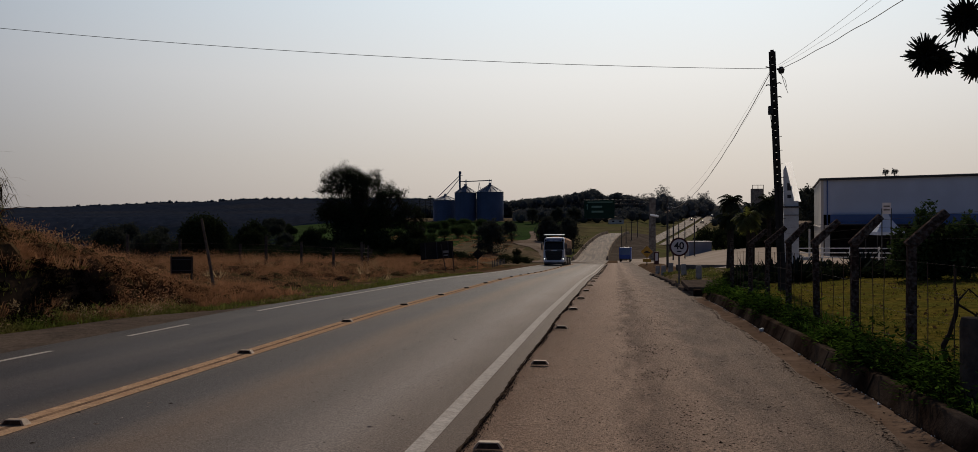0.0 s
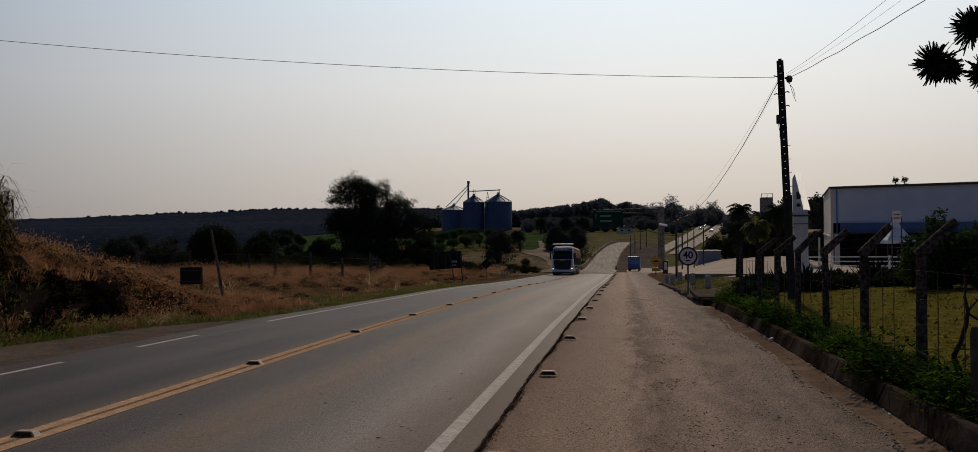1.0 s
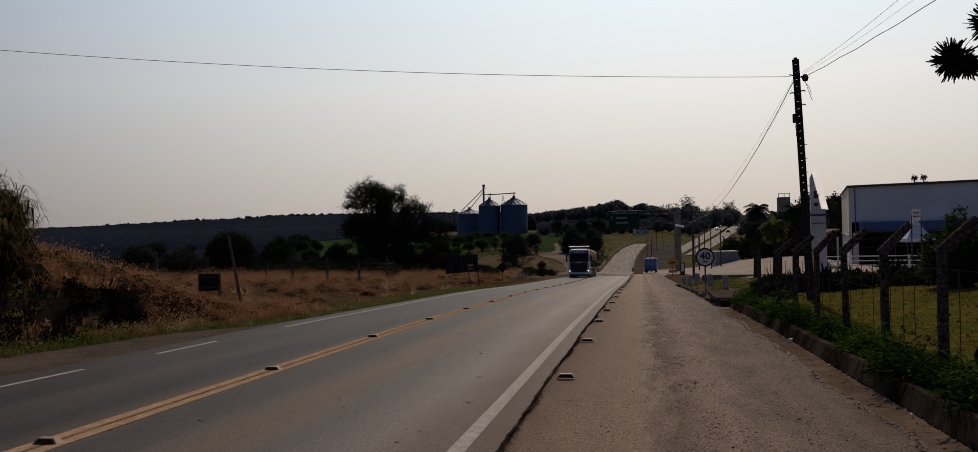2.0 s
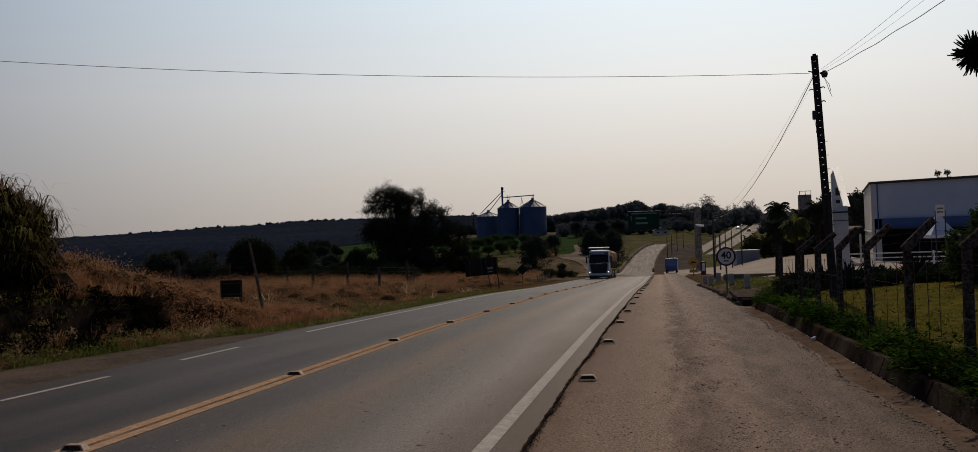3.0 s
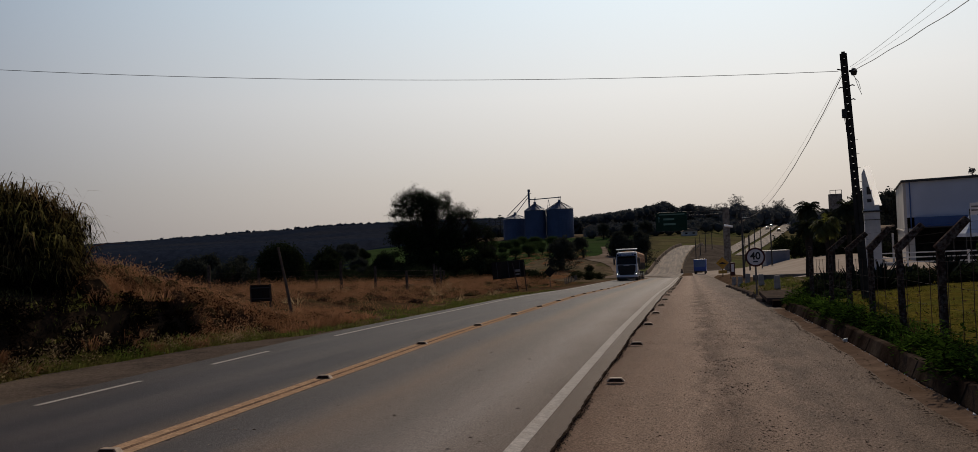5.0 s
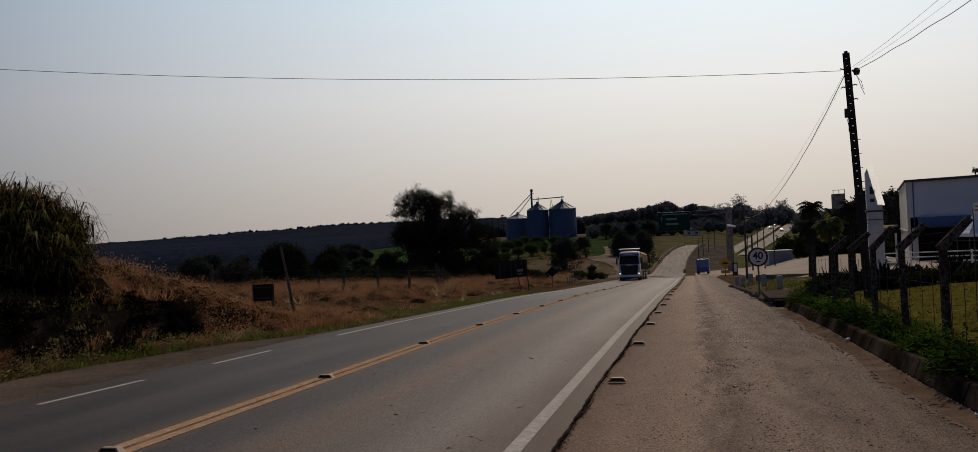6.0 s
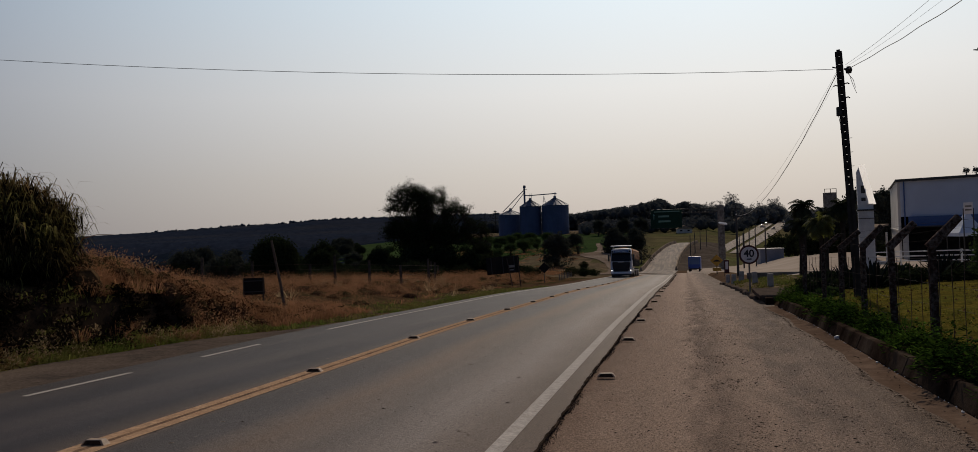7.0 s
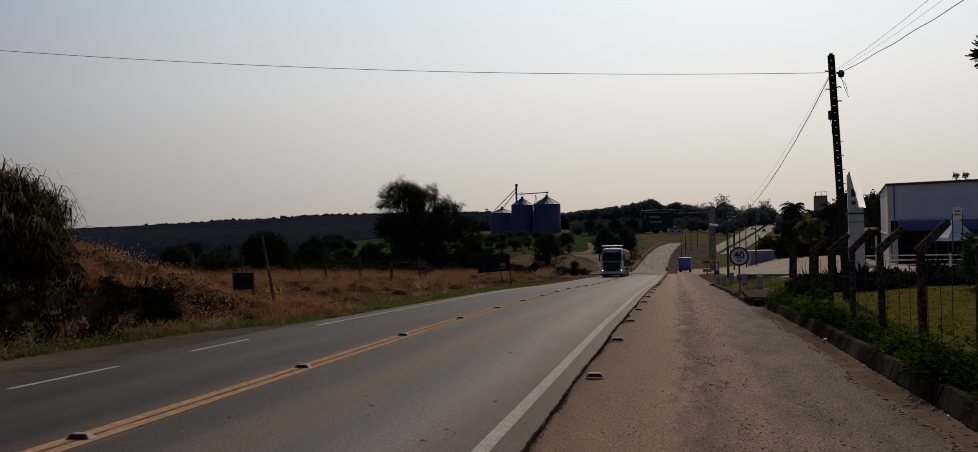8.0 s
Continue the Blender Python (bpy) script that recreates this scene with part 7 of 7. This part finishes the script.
# ---- woods and trees in the distance ----
def woods(name, centres, label, mat, seed, quads=40, smooth=False):
    """Many crowns: for each a lumpy core and a ragged coat of leaf patches."""
    rng = np.random.default_rng(seed)
    ico = bmesh.new()
    bmesh.ops.create_icosphere(ico, subdivisions=1, radius=1.0)
    bv = np.array([v.co[:] for v in ico.verts])
    bf = np.array([[v.index for v in f.verts] for f in ico.faces])
    ico.free()
    V, Fc, off = [], [], 0
    for x, y, z, r, h in centres:
        j = rng.uniform(0.7, 1.05, (len(bv), 1))
        V.append(bv * j * np.array([r * 0.85, r * 0.85, h * 0.46]) + np.array([x, y, z + h * 0.5]))
        Fc += (bf + off).tolist()
        off += len(bv)
        d = rng.normal(0, 1, (quads, 3))
        d /= np.linalg.norm(d, axis=1)[:, None]
        d[:, 2] = np.abs(d[:, 2]) * 0.9 - 0.1 * rng.random(quads)
        c = d * rng.uniform(0.85, 1.12, (quads, 1)) * np.array([r, r, h * 0.5]) + np.array([x, y, z + h * 0.5])
        u = rng.normal(0, 1, (quads, 3))
        w = rng.normal(0, 1, (quads, 3))
        s = r * rng.uniform(0.07, 0.18, (quads, 1))
        u = u / np.linalg.norm(u, axis=1)[:, None] * s
        w = w / np.linalg.norm(w, axis=1)[:, None] * s
        V.append(np.stack([c - u, c + w, c + u, c - w], 1).reshape(-1, 3))
        Fc += (np.arange(quads)[:, None] * 4 + np.arange(4) + off).tolist()
        off += quads * 4
    ob = raw(name, np.concatenate(V), Fc, mat, smooth=smooth)
    return tagged(ob, label, "woods", kind="stuff")


rng = np.random.default_rng(101)
# the far wooded ridge: heights of its crest at 1560 m
RIDGE_X = (-1700, -1165, -1003, -932, -890, -794, -700, -570, -420, -300, -170)
RIDGE_Z = (20, 27.5, 33.0, 34.0, 38.5, 38.0, 43.5, 42.5, 42, 38, 30)
cs = []
for i in range(1100):
    y = rng.uniform(1530, 1580)
    x = rng.uniform(-1650, -180) * y / 1560
    top = 1.72 + (float(np.interp(x * 1560 / y, RIDGE_X, RIDGE_Z)) - 1.72) * y / 1560 - (0.0 if i % 3 else rng.uniform(0, 3))
    h = rng.uniform(6, 10)
    r = rng.uniform(3.5, 7)
    cs.append((x, y, top - h + rng.normal(0, 0.8) + (2.2 if rng.random() < 0.06 else 0), r, h))
woods("ridge_woods", cs, "wooded ridge with haze put into its dark blue-green", RIDGE_LEAF, 102, 14, True)


def canopy():
    """The closed tree tops of the hillside, one rolling sheet of many rounded crowns."""
    nx, ny = 300, 150
    u = np.linspace(-1700, -125, nx)[None, :]
    y = np.linspace(600, 1575, ny)[:, None] + 0 * u
    x = u * y / 1560
    low = land(x, y) + 9 * smooth01((-x - 95 - 0.06 * y) / 60) * smooth01((y - 620) / 120) + 4.0 * smooth01((y - 600) / 90) - 2.0
    crest = 1.72 + (np.interp(u, RIDGE_X, RIDGE_Z) - 1.72) * y / 1560 - 4.0
    k = smooth01((y - 1150) / 400)
    z = low * (1 - k) + crest * k
    rng = np.random.default_rng(107)
    z = z + 0.55 * np.sin(x * 0.31 + 2 * np.sin(y * 0.05)) * np.sin(y * 0.23 + 2 * np.sin(x * 0.07)) + rng.normal(0, 0.32, z.shape)
    v = np.stack([x, y, z], -1).reshape(-1, 3)
    i = (np.arange(ny - 1)[:, None] * nx + np.arange(nx - 1)[None, :]).reshape(-1, 1)
    fc = (i + np.array([0, 1, nx + 1, nx])).tolist()
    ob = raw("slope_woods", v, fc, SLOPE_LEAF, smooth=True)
    return tagged(ob, "hillside woods with haze put into their dark blue-green", "woods", kind="stuff")


canopy()

# the wooded rise behind the silos, with its uneven crest
CREST_X = (-150, -95, -84, -70, -51, -33, -21, -17, -12, -8, 2, 10, 21, 30, 35, 41, 46, 54, 64, 69, 75, 90, 120)
CREST_Z = (12, 14, 15.5, 16.5, 18, 20.4, 22.5, 24, 22, 18.6, 21, 19, 16.5, 16.5, 20, 17, 13.5, 15, 17, 13.5, 10, 12, 13)


def crest_trees(n, x0, x1, seed):
    rng = np.random.default_rng(seed)
    out = []
    for i in range(n):
        y = rng.uniform(560, 700)
        x = rng.uniform(x0, x1)
        top = 1.72 + (float(np.interp(x, CREST_X, CREST_Z)) - 1.72) * y / 640
        k = 1.0 - 0.55 * rng.random() ** 1.2 if i % 4 else rng.uniform(0.92, 1.03)
        g = float(land(x * y / 640, y)) - 1
        h = max(4.0, (top - g) * k)
        r = min(rng.uniform(2.4, 4.6), h * 0.6)
        out.append((x * y / 640, y, g, r, h))
        if h > 2.4 * r:
            out[-1] = (x * y / 640, y, g + h - 2.2 * r, r, 2.2 * r)
            out.append((x * y / 640, y + 4, g, r * 1.1, h * 0.75))
    return out


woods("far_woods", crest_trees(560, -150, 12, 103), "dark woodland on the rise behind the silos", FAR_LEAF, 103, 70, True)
woods("town_woods", crest_trees(240, 4, 120, 104), "trees round the far town, lightened for haze", SKYLINE, 104, 80)
cs = []
rng = np.random.default_rng(109)
for _ in range(240):
    y = rng.uniform(440, 540)
    x = rng.uniform(-52, 92)
    k = (y - 300) / 560
    if abs(x - 14 - 78 * k - 6 * math.sin(k * 3)) > 11:
        cs.append((x, y, float(land(x, y)) - 0.8, rng.uniform(2.2, 4.2), rng.uniform(4.0, 8.5)))
woods("hillside_woods", cs, "dark belt of trees low on the far hillside", FAR_LEAF, 110, 90, True)
cs = []
rng = np.random.default_rng(111)
for _ in range(400):
    y = rng.uniform(95, 520)
    x = -rng.uniform(48, 330) * (y / 170) ** 0.7
    if not (-95 - 0.25 * y < x < -22 and y > 240) and not (-130 < x < -75 and 150 < y < 240 and rng.random() < 0.85):
        cs.append((x, y, float(land(x, y)) - 0.5, rng.uniform(1.4, 3.2), rng.uniform(1.6, 3.8)))
woods("valley_scrub", cs, "dark scrub and hedgerow trees across the valley", VALLEY_LEAF, 105, 90)

GRP = "trees across the fields"
kinds = [
    tree(pose(-52.9, 120, -5.5), "dark round-crowned field tree", 7.6, 201, LEAF, 5, 0.22, 0.6, 0.42, 12, 0.22, group=GRP, low=30),
    tree(pose(-27.5, 190, -8.6), "dark round-crowned field tree", 10.4, 202, MID_LEAF, 5, 0.24, 0.5, 0.5, 12, 0.28, group=GRP, low=50),
    tree(pose(-16.5, 232, -8.8), "dark broad field tree", 11.8, 203, MID_LEAF, 5, 0.16, 0.72, 0.6, 16, 0.3, group=GRP, low=80, stems=2, wide=1.0),
    tree(pose(-52.5, 240, -7.6), "small orchard tree on the green field", 5.6, 204, LEAF_GREEN, 4, 0.22, 0.6, 0.45, 16, 0.2, group=GRP, low=10),
]
for i, (k, x, y, top, s) in enumerate((
        (0, -46.4, 105, 0.8, 0), (0, -58.6, 160, 0.5, 0), 
        (1, -85, 132, 1.2, 0), (1, -64, 118, -0.4, 0), (0, -46, 112, -1.6, 0),
        (1, -27.8, 230, 1.4, 0), (2, -12.5, 244, 2.6, 0), (1, -44.2, 182, -1.1, 0), (3, -47.4, 235, -0.8, 0), (3, -46.1, 250, -1.2, 0),
        (3, -43.2, 255, -0.8, 0), (1, -52.3, 225, 0.2, 0), (3, -57, 262, -1.0, 0), (3, -39.5, 246, -1.4, 0), (3, -35.5, 258, -1.3, 0), (3, -62, 240, -1.0, 0),
        (1, -20.5, 420, 7.6, 0), (1, -41.4, 430, 7.2, 0), (2, -30, 440, 8.0, 0), (1, -50, 300, -2.4, 0), (0, -36, 98, 0.6, 0), (0, -26.5, 112, 1.0, 0), (0, -23.5, 108, -0.6, 0), (0, -40, 104, -0.8, 0))):
    src = kinds[k]
    g = on_land(x, y) - 0.2
    hs = (7.6, 10.4, 11.8, 5.6)[k]
    f = max(0.25, (top - g) / hs)
    o = copy_thing(src, pose(x, y, g, 0, 0, 53 * i))
    o.scale = (f * 1.15, f * 1.15, f)

ro = random.Random(56)
for i in range(22):
    y = ro.uniform(120, 230)
    x = -y * ro.uniform(0.44, 0.66)
    o = copy_thing(kinds[i % 2], pose(x, y, on_land(x, y) - 0.4, 0, 0, 43 * i))
    f = ro.uniform(0.35, 0.8)
    o.scale = (f * 1.15, f * 1.15, f)
for i in range(20):
    y = 150 + 9.5 * i + ro.uniform(-3, 3)
    x = -0.415 * y + ro.uniform(-4, 6)
    o = copy_thing(kinds[i % 2], pose(x, y, on_land(x, y) - 0.3, 0, 0, 31 * i))
    f = ro.uniform(0.3, 0.6)
    o.scale = (f * 1.4, f * 1.4, f)
ro = random.Random(55)
for i in range(26):
    y = ro.uniform(238, 330)
    x = -0.13 * y - ro.random() * 0.24 * y
    o = copy_thing(kinds[3], pose(x, y, on_land(x, y) - 0.2, 0, 0, 29 * i))
    f = ro.uniform(0.55, 1.05)
    o.scale = (f * 1.2, f * 1.2, f)

# tall eucalypts and pines on the skyline
def tall_tree(m, h, seed):
    """A tall eucalypt: a bare stem and uneven clumps of leaves one above the other."""
    rng = random.Random(seed)
    nr = np.random.default_rng(seed)
    t = thing("skyline_tree", m, "tall thin-crowned tree on the hazy skyline", "tree", "skyline trees")
    bm = tube(bmesh.new(), [(0, 0, -0.5), (0.15, 0, h * 0.5), (0.0, 0, h * 0.95)], [h * 0.018, h * 0.012, h * 0.004], 6)
    c = []
    for k in range(13):
        z = h * (0.34 + 0.62 * k / 12)
        reach = h * (0.17 - 0.12 * abs(k / 12 - 0.45)) * rng.uniform(0.5, 1.2)
        a = k * 2.4 + rng.uniform(-.5, .5)
        p = Vector((reach * math.cos(a), reach * math.sin(a), z))
        tube(bm, [(0, 0, z - h * 0.07), p], [h * 0.006, h * 0.003], 4, cap=False)
        r = h * rng.uniform(0.045, 0.075)
        for j in range(9):
            c.append((p.x + rng.gauss(0, r), p.y + rng.gauss(0, r), p.z + rng.gauss(0, r * 0.75)))
    part("trunk", bm, BARK, t)
    v, fc = leaves(c, (h * 0.022, h * 0.022, h * 0.018), 26, h * 0.013, nr)
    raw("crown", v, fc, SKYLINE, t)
    return t


kinds_tall = [tall_tree(pose(36.5, 642, on_land(36.5, 642) - 0.5), 20.5, 211), tall_tree(pose(62, 640, on_land(62, 640) - 0.5), 15, 212), tall_tree(pose(27, 640, on_land(27, 640) - 0.5), 15, 213)]
for i, (x, y, top) in enumerate(((33.0, 640, 22.4), (39.5, 645, 18.5), (41.5, 645, 17.0), (65.0, 642, 20.2), (68, 645, 17), (58.5, 645, 15.5), (54.5, 640, 17.5), (49, 642, 16.5), (21, 640, 19), (16, 640, 18.5), (24, 640, 17.5), (45, 640, 15), (71, 650, 15))):
    g = on_land(x, y) - 0.5
    f = (top - g) / (20.5, 15, 15)[i % 3]
    o = copy_thing(kinds_tall[i % 3], pose(x, y, g, 0, 0, 67 * i))
    o.scale = (f, f, f)


def far_pine(m, h, label, group):
    """Umbrella-shaped parana pine."""
    t = thing("far_pine", m, label, "pine tree", group)
    part("trunk", tube(bmesh.new(), [(0, 0, 0), (0, 0, h * 0.97)], [h * 0.022, h * 0.012], 6), BARK, t)
    nr = np.random.default_rng(5)
    c = []
    for z, r in ((0.55, 0.10), (0.68, 0.17), (0.8, 0.17), (0.9, 0.12), (0.98, 0.05)):
        for k in range(10):
            a = nr.uniform(0, 6.28)
            q = r * nr.uniform(0.4, 1.0)
            c.append((q * h * math.cos(a), q * h * math.sin(a), h * (z + 0.1 * q)))
    v, fc = leaves(c, (h * 0.015, h * 0.015, h * 0.012), 12, h * 0.02, nr)
    raw("crown", v, fc, FAR_LEAF, t)
    return t


fp = far_pine(pose(-113.6, 520, 1), 15, "small pointed pine on the skyline beside the silos", "skyline pines")
for x, y, top in ((-117, 522, 14.2), (-121.5, 525, 13.8), (-107, 515, 13.5), (-125, 528, 12), (46.9, 158, 9.8), (48.7, 159, 9.9)):
    g = on_land(x, y) - 0.5
    o = copy_thing(fp, pose(x, y, g, 0, 0, x))
    f = (top - g) / 15
    o.scale = (f, f, f) if x < 0 else (0.5 * f, 0.5 * f, f)

# darker trees behind the warehouse and the sign tower
for i, (x, y, top) in enumerate(((31.6, 160, 8.2), (33.5, 155, 7.6), (27.5, 160, 6.2), (29.5, 150, 7.0), (35.5, 160, 7.4), (20.5, 118, 4.6), (22.5, 124, 4.0), (18.5, 110, 3.0), (24.5, 128, 4.4))):
    g = on_land(x, y) - 0.3
    o = copy_thing(kinds[2 if i < 5 else 1], pose(x, y, g, 0, 0, 71 * i))
    f = (top - g) / (11.8 if i < 5 else 10.4)
    o.scale = (f * 0.8, f * 0.8, f)

# ---- small far things ----
def tank():
    g = on_land(24.2, 152)
    t = thing("concrete_tank", pose(24.2, 152, g), "grey square concrete water tank with a railing", "water tank")
    h = 6.6 - g
    part("body", block((0, 0, h / 2), (1.9, 1.9, h), 0.05), CONCRETE, t)
    for x in (-0.9, 0, 0.9):
        part("rail_post", block((x, -0.85, h + 0.3), (0.08, 0.08, 0.7)), DARK, t)
    part("handrail", block((0, -0.85, h + 0.6), (1.9, 0.08, 0.08)), DARK, t)


tank()


def bump_sign():
    g = on_land(3.45, 95)
    t = thing("speed_bump_sign", pose(3.45, 95, g), "amber diamond warning sign with a black hump mark", "road sign")
    z = -2.0 - g
    m = Matrix.Translation((0, 0, z)) @ Matrix.Rotation(radians(45), 4, "Y")
    part("plate", block((0, 0, 0), (0.95, 0.03, 0.95), 0.01, m=m), SIGN_YELLOW, t)
    part("symbol", prism(bmesh.new(), [(-0.4, z - 0.12), (0.4, z - 0.12), (0.22, z + 0.02), (0, z + 0.1), (-0.22, z + 0.02)], -0.03, -0.018), BLACK, t)
    part("post", block((0, 0.05, z / 2), (0.1, 0.08, z + 0.8)), DARK, t)
    part("under_plate", block((0, 0, z - 0.95), (0.9, 0.03, 0.35)), SIGN_YELLOW, t)


bump_sign()
bn = thing("feather_banner", pose(3.78, 80, on_land(3.78, 80)), "small red and white upright banner", "banner")
part("cloth", block((0, 0, 0.85), (0.42, 0.04, 1.2), 0.02), RED, bn)
part("lettering", block((0, -0.025, 0.95), (0.24, 0.01, 0.7)), SIGN_WHITE, bn)
part("pole", tube(bmesh.new(), [(-0.24, 0, 0), (-0.24, 0, 1.6)], 0.02, 6), DARK, bn)

# slim poles along the side road and beside the bridge approach
first = None
for i, (x, y, h) in enumerate(((9.5, 120, 5.2), (11.5, 128, 5.6), (16, 260, 8), (22, 330, 8), (13, 180, 6.5), (29, 400, 9), (38, 480, 9), (46, 540, 9), (7.4, 112, 4.6), (2.0, 262, 6.5), (3.5, 276, 6.5), (5.5, 292, 6.5), (-11.5, 240, 4), (8, 310, 6.0))):
    m = pose(x, y, on_land(x, y) - 0.2)
    if first is None:
        first = thing("roadside_pole", m, "slim dark pole beside the side road", "pole", "poles beside the side road")
        part("shaft", tube(bmesh.new(), [(0, 0, 0), (0, 0, 5.2)], [0.085, 0.06], 8), DARK, first)
    else:
        o = copy_thing(first, m)
        o.scale = (1 + y / 500, 1 + y / 500, h / 5.2)


def house(x, y, w, d, h, rot, wall, seed=0):
    g = on_land(x, y) - 0.2
    t = thing("house", pose(x, y, g, 0, 0, rot), "small dull house with a brown gabled roof", "house", "far houses")
    part("wall", block((0, 0, h / 2), (w, d, h)), wall, t)
    part("roof", prism(bmesh.new(), [(-w / 2 - .4, h), (w / 2 + .4, h), (0, h + w * 0.22)], -d / 2 - 0.4, d / 2 + 0.4), TILE_RED, t)
    for k in (-0.25, 0.25):
        part("window", block((k * w, -d / 2 - 0.02, h * 0.55), (w * 0.16, 0.08, h * 0.3)), GLASS, t)


house(0.5, 430, 7, 6, 2.2, 8, CREAM_WALL)
house(42, 640, 11, 8, 3.6, -10, CONCRETE)
house(50, 660, 12, 9, 3.6, 14, CONCRETE)
house(59, 650, 9, 8, 3.6, 0, CONCRETE)
house(36, 560, 9, 7, 3.2, 20, CONCRETE)
house(-52, 470, 8, 7, 5, 10, CONCRETE)
house(-46, 485, 6, 6, 4, 10, CONCRETE)
house(68, 700, 14, 10, 4, 8, CONCRETE)


def car(m, paint, label):
    t = thing("car", m, label, "car", "cars on the far highway")
    bm = block((0, 0, 0.62), (1.75, 4.3, 0.62), 0.12)
    part("body", bm, paint, t)
    part("cabin", block((0, -0.1, 1.15), (1.5, 2.2, 0.55), 0.10, top=(0.85, 0.72)), GLASS, t)
    for s in (-1, 1):
        for y in (-1.35, 1.35):
            part("wheel", disc(bmesh.new(), (s * 0.8, y, 0.32), 0.32, 0.2, 14, "x"), RUBBER, t)


def far_at(k, side):
    y = 300 + 560 * k
    return pose(14 + 78 * k + 6 * math.sin(k * 3) + side, y, -7.6 + 21.0 * k + 0.05, 1.4, 0, -8)


car(far_at(0.62, -5), WHITE, "white car on the far highway")
car(far_at(0.70, -3), DARK, "dark car on the far highway")
car(far_at(0.74, 5), WHITE, "white car on the far highway")
car(far_at(0.80, -5), STEEL, "grey car on the far highway")
car(far_at(0.86, 4), WHITE, "white car on the far highway")
car(far_at(0.93, -4), DARK, "dark car on the far highway")
for k, sd, mt, lb in ((0.36, -4, STEEL, "grey"), (0.42, -4, DARK, "dark"), (0.47, 5, WHITE, "white"), (0.52, -6, WHITE, "white"), (0.56, -3, STEEL, "grey"), (0.59, 6, WHITE, "white"), (0.64, -6, WHITE, "white"), (0.83, -2, WHITE, "white"), (0.88, -4, WHITE, "white"), (0.90, 4, STEEL, "grey"), (0.95, 4, WHITE, "white"), (0.97, -4, WHITE, "white"), (0.66, 4, DARK, "dark")):
    car(far_at(k, sd), mt, lb + " car on the far highway")
car(far_at(0.30, 4), DARK, "dark car on the far highway")
lt = thing("far_lorry", far_at(0.78, 3), "grey box lorry on the far highway", "lorry")
part("box", block((0, 0, 2.2), (2.5, 7, 2.9), 0.1), STEEL, lt)
part("cab", block((0, 4.6, 1.6), (2.3, 1.9, 2.2), 0.15), DARK, lt)
part("chassis", block((0, 0.6, 0.5), (2.2, 9, 0.5), 0.05), DARK, lt)

# low roofs at the edge of the yard
lean = thing("lean_to_roof", pose(16.2, 78, on_land(16.2, 78)), "low pale tiled lean-to beside the warehouse", "shed")
g = lean.matrix_world.translation.z
part("roof", prism(bmesh.new(), [(-1.6, 0.75 - g), (0.5, 1.25 - g), (0.5, 1.38 - g), (-1.6, 0.88 - g)], -1.5, 3.5), TILE_RED, lean)
# back wall of the lean-to, in the same shade colour
part("back", block((-0.5, 3.2, (0.8 - g) / 2), (1.9, 0.15, 0.8 - g)), SHADE_IN, lean)
for x in (-1.4, 0.35):
    part("post", block((x, -1.3, (0.7 - g) / 2), (0.14, 0.14, 0.7 - g)), CREAM_WALL, lean)

# bushes at the back of the yard
for i, (x, y, r, h) in enumerate(((15.2, 150, 1.9, 4.2), (17.2, 151, 2.1, 4.0), (13.9, 151, 1.2, 2.6), (15.5, 112, 1.8, 2.6), (18, 110, 2.0, 3.0), (21, 112, 2.0, 2.6), (17, 140, 2.2, 3.6), (20.5, 142, 2.4, 4.0), (24, 118, 2.0, 3.0))):
    shrub(pose(x, y, on_land(x, y) - 0.1, 0, 0, 61 * i), "dark rounded bush at the back of the yard", r, h, 400 + i, LEAF, 2600, 0.2, "yard_bush", "bush", "bushes behind the yard")

# litter by the gutter and the verge
for i, (x, y, s) in enumerate(((2.74, 16.7, 0.055), (2.72, 13.3, 0.02), (2.72, 9.4, 0.018), (-11.0, 22.2, 0.07), (-13.3, 29.4, 0.09), (-14.8, 28.6, 0.08), (-11.4, 16.8, 0.05))):
    bm = bmesh.new()
    bmesh.ops.create_icosphere(bm, subdivisions=2, radius=s)
    for v in bm.verts:
        v.co *= 1 + 0.25 * noise.noise(v.co * 30)
        v.co.z *= 0.7
    o = tagged(obj("litter", bm, LITTER, smooth=True), "small white scrap of litter on the ground", "litter", "scraps of litter")
    o.location = (x, y, (float(road_z(y)) if x > 0 else on_land(x, y)) + s * 0.5)

# ---- kerb pieces ----
for n in range(33):
    kerb_block(-5.5 + n * 1.0, n)
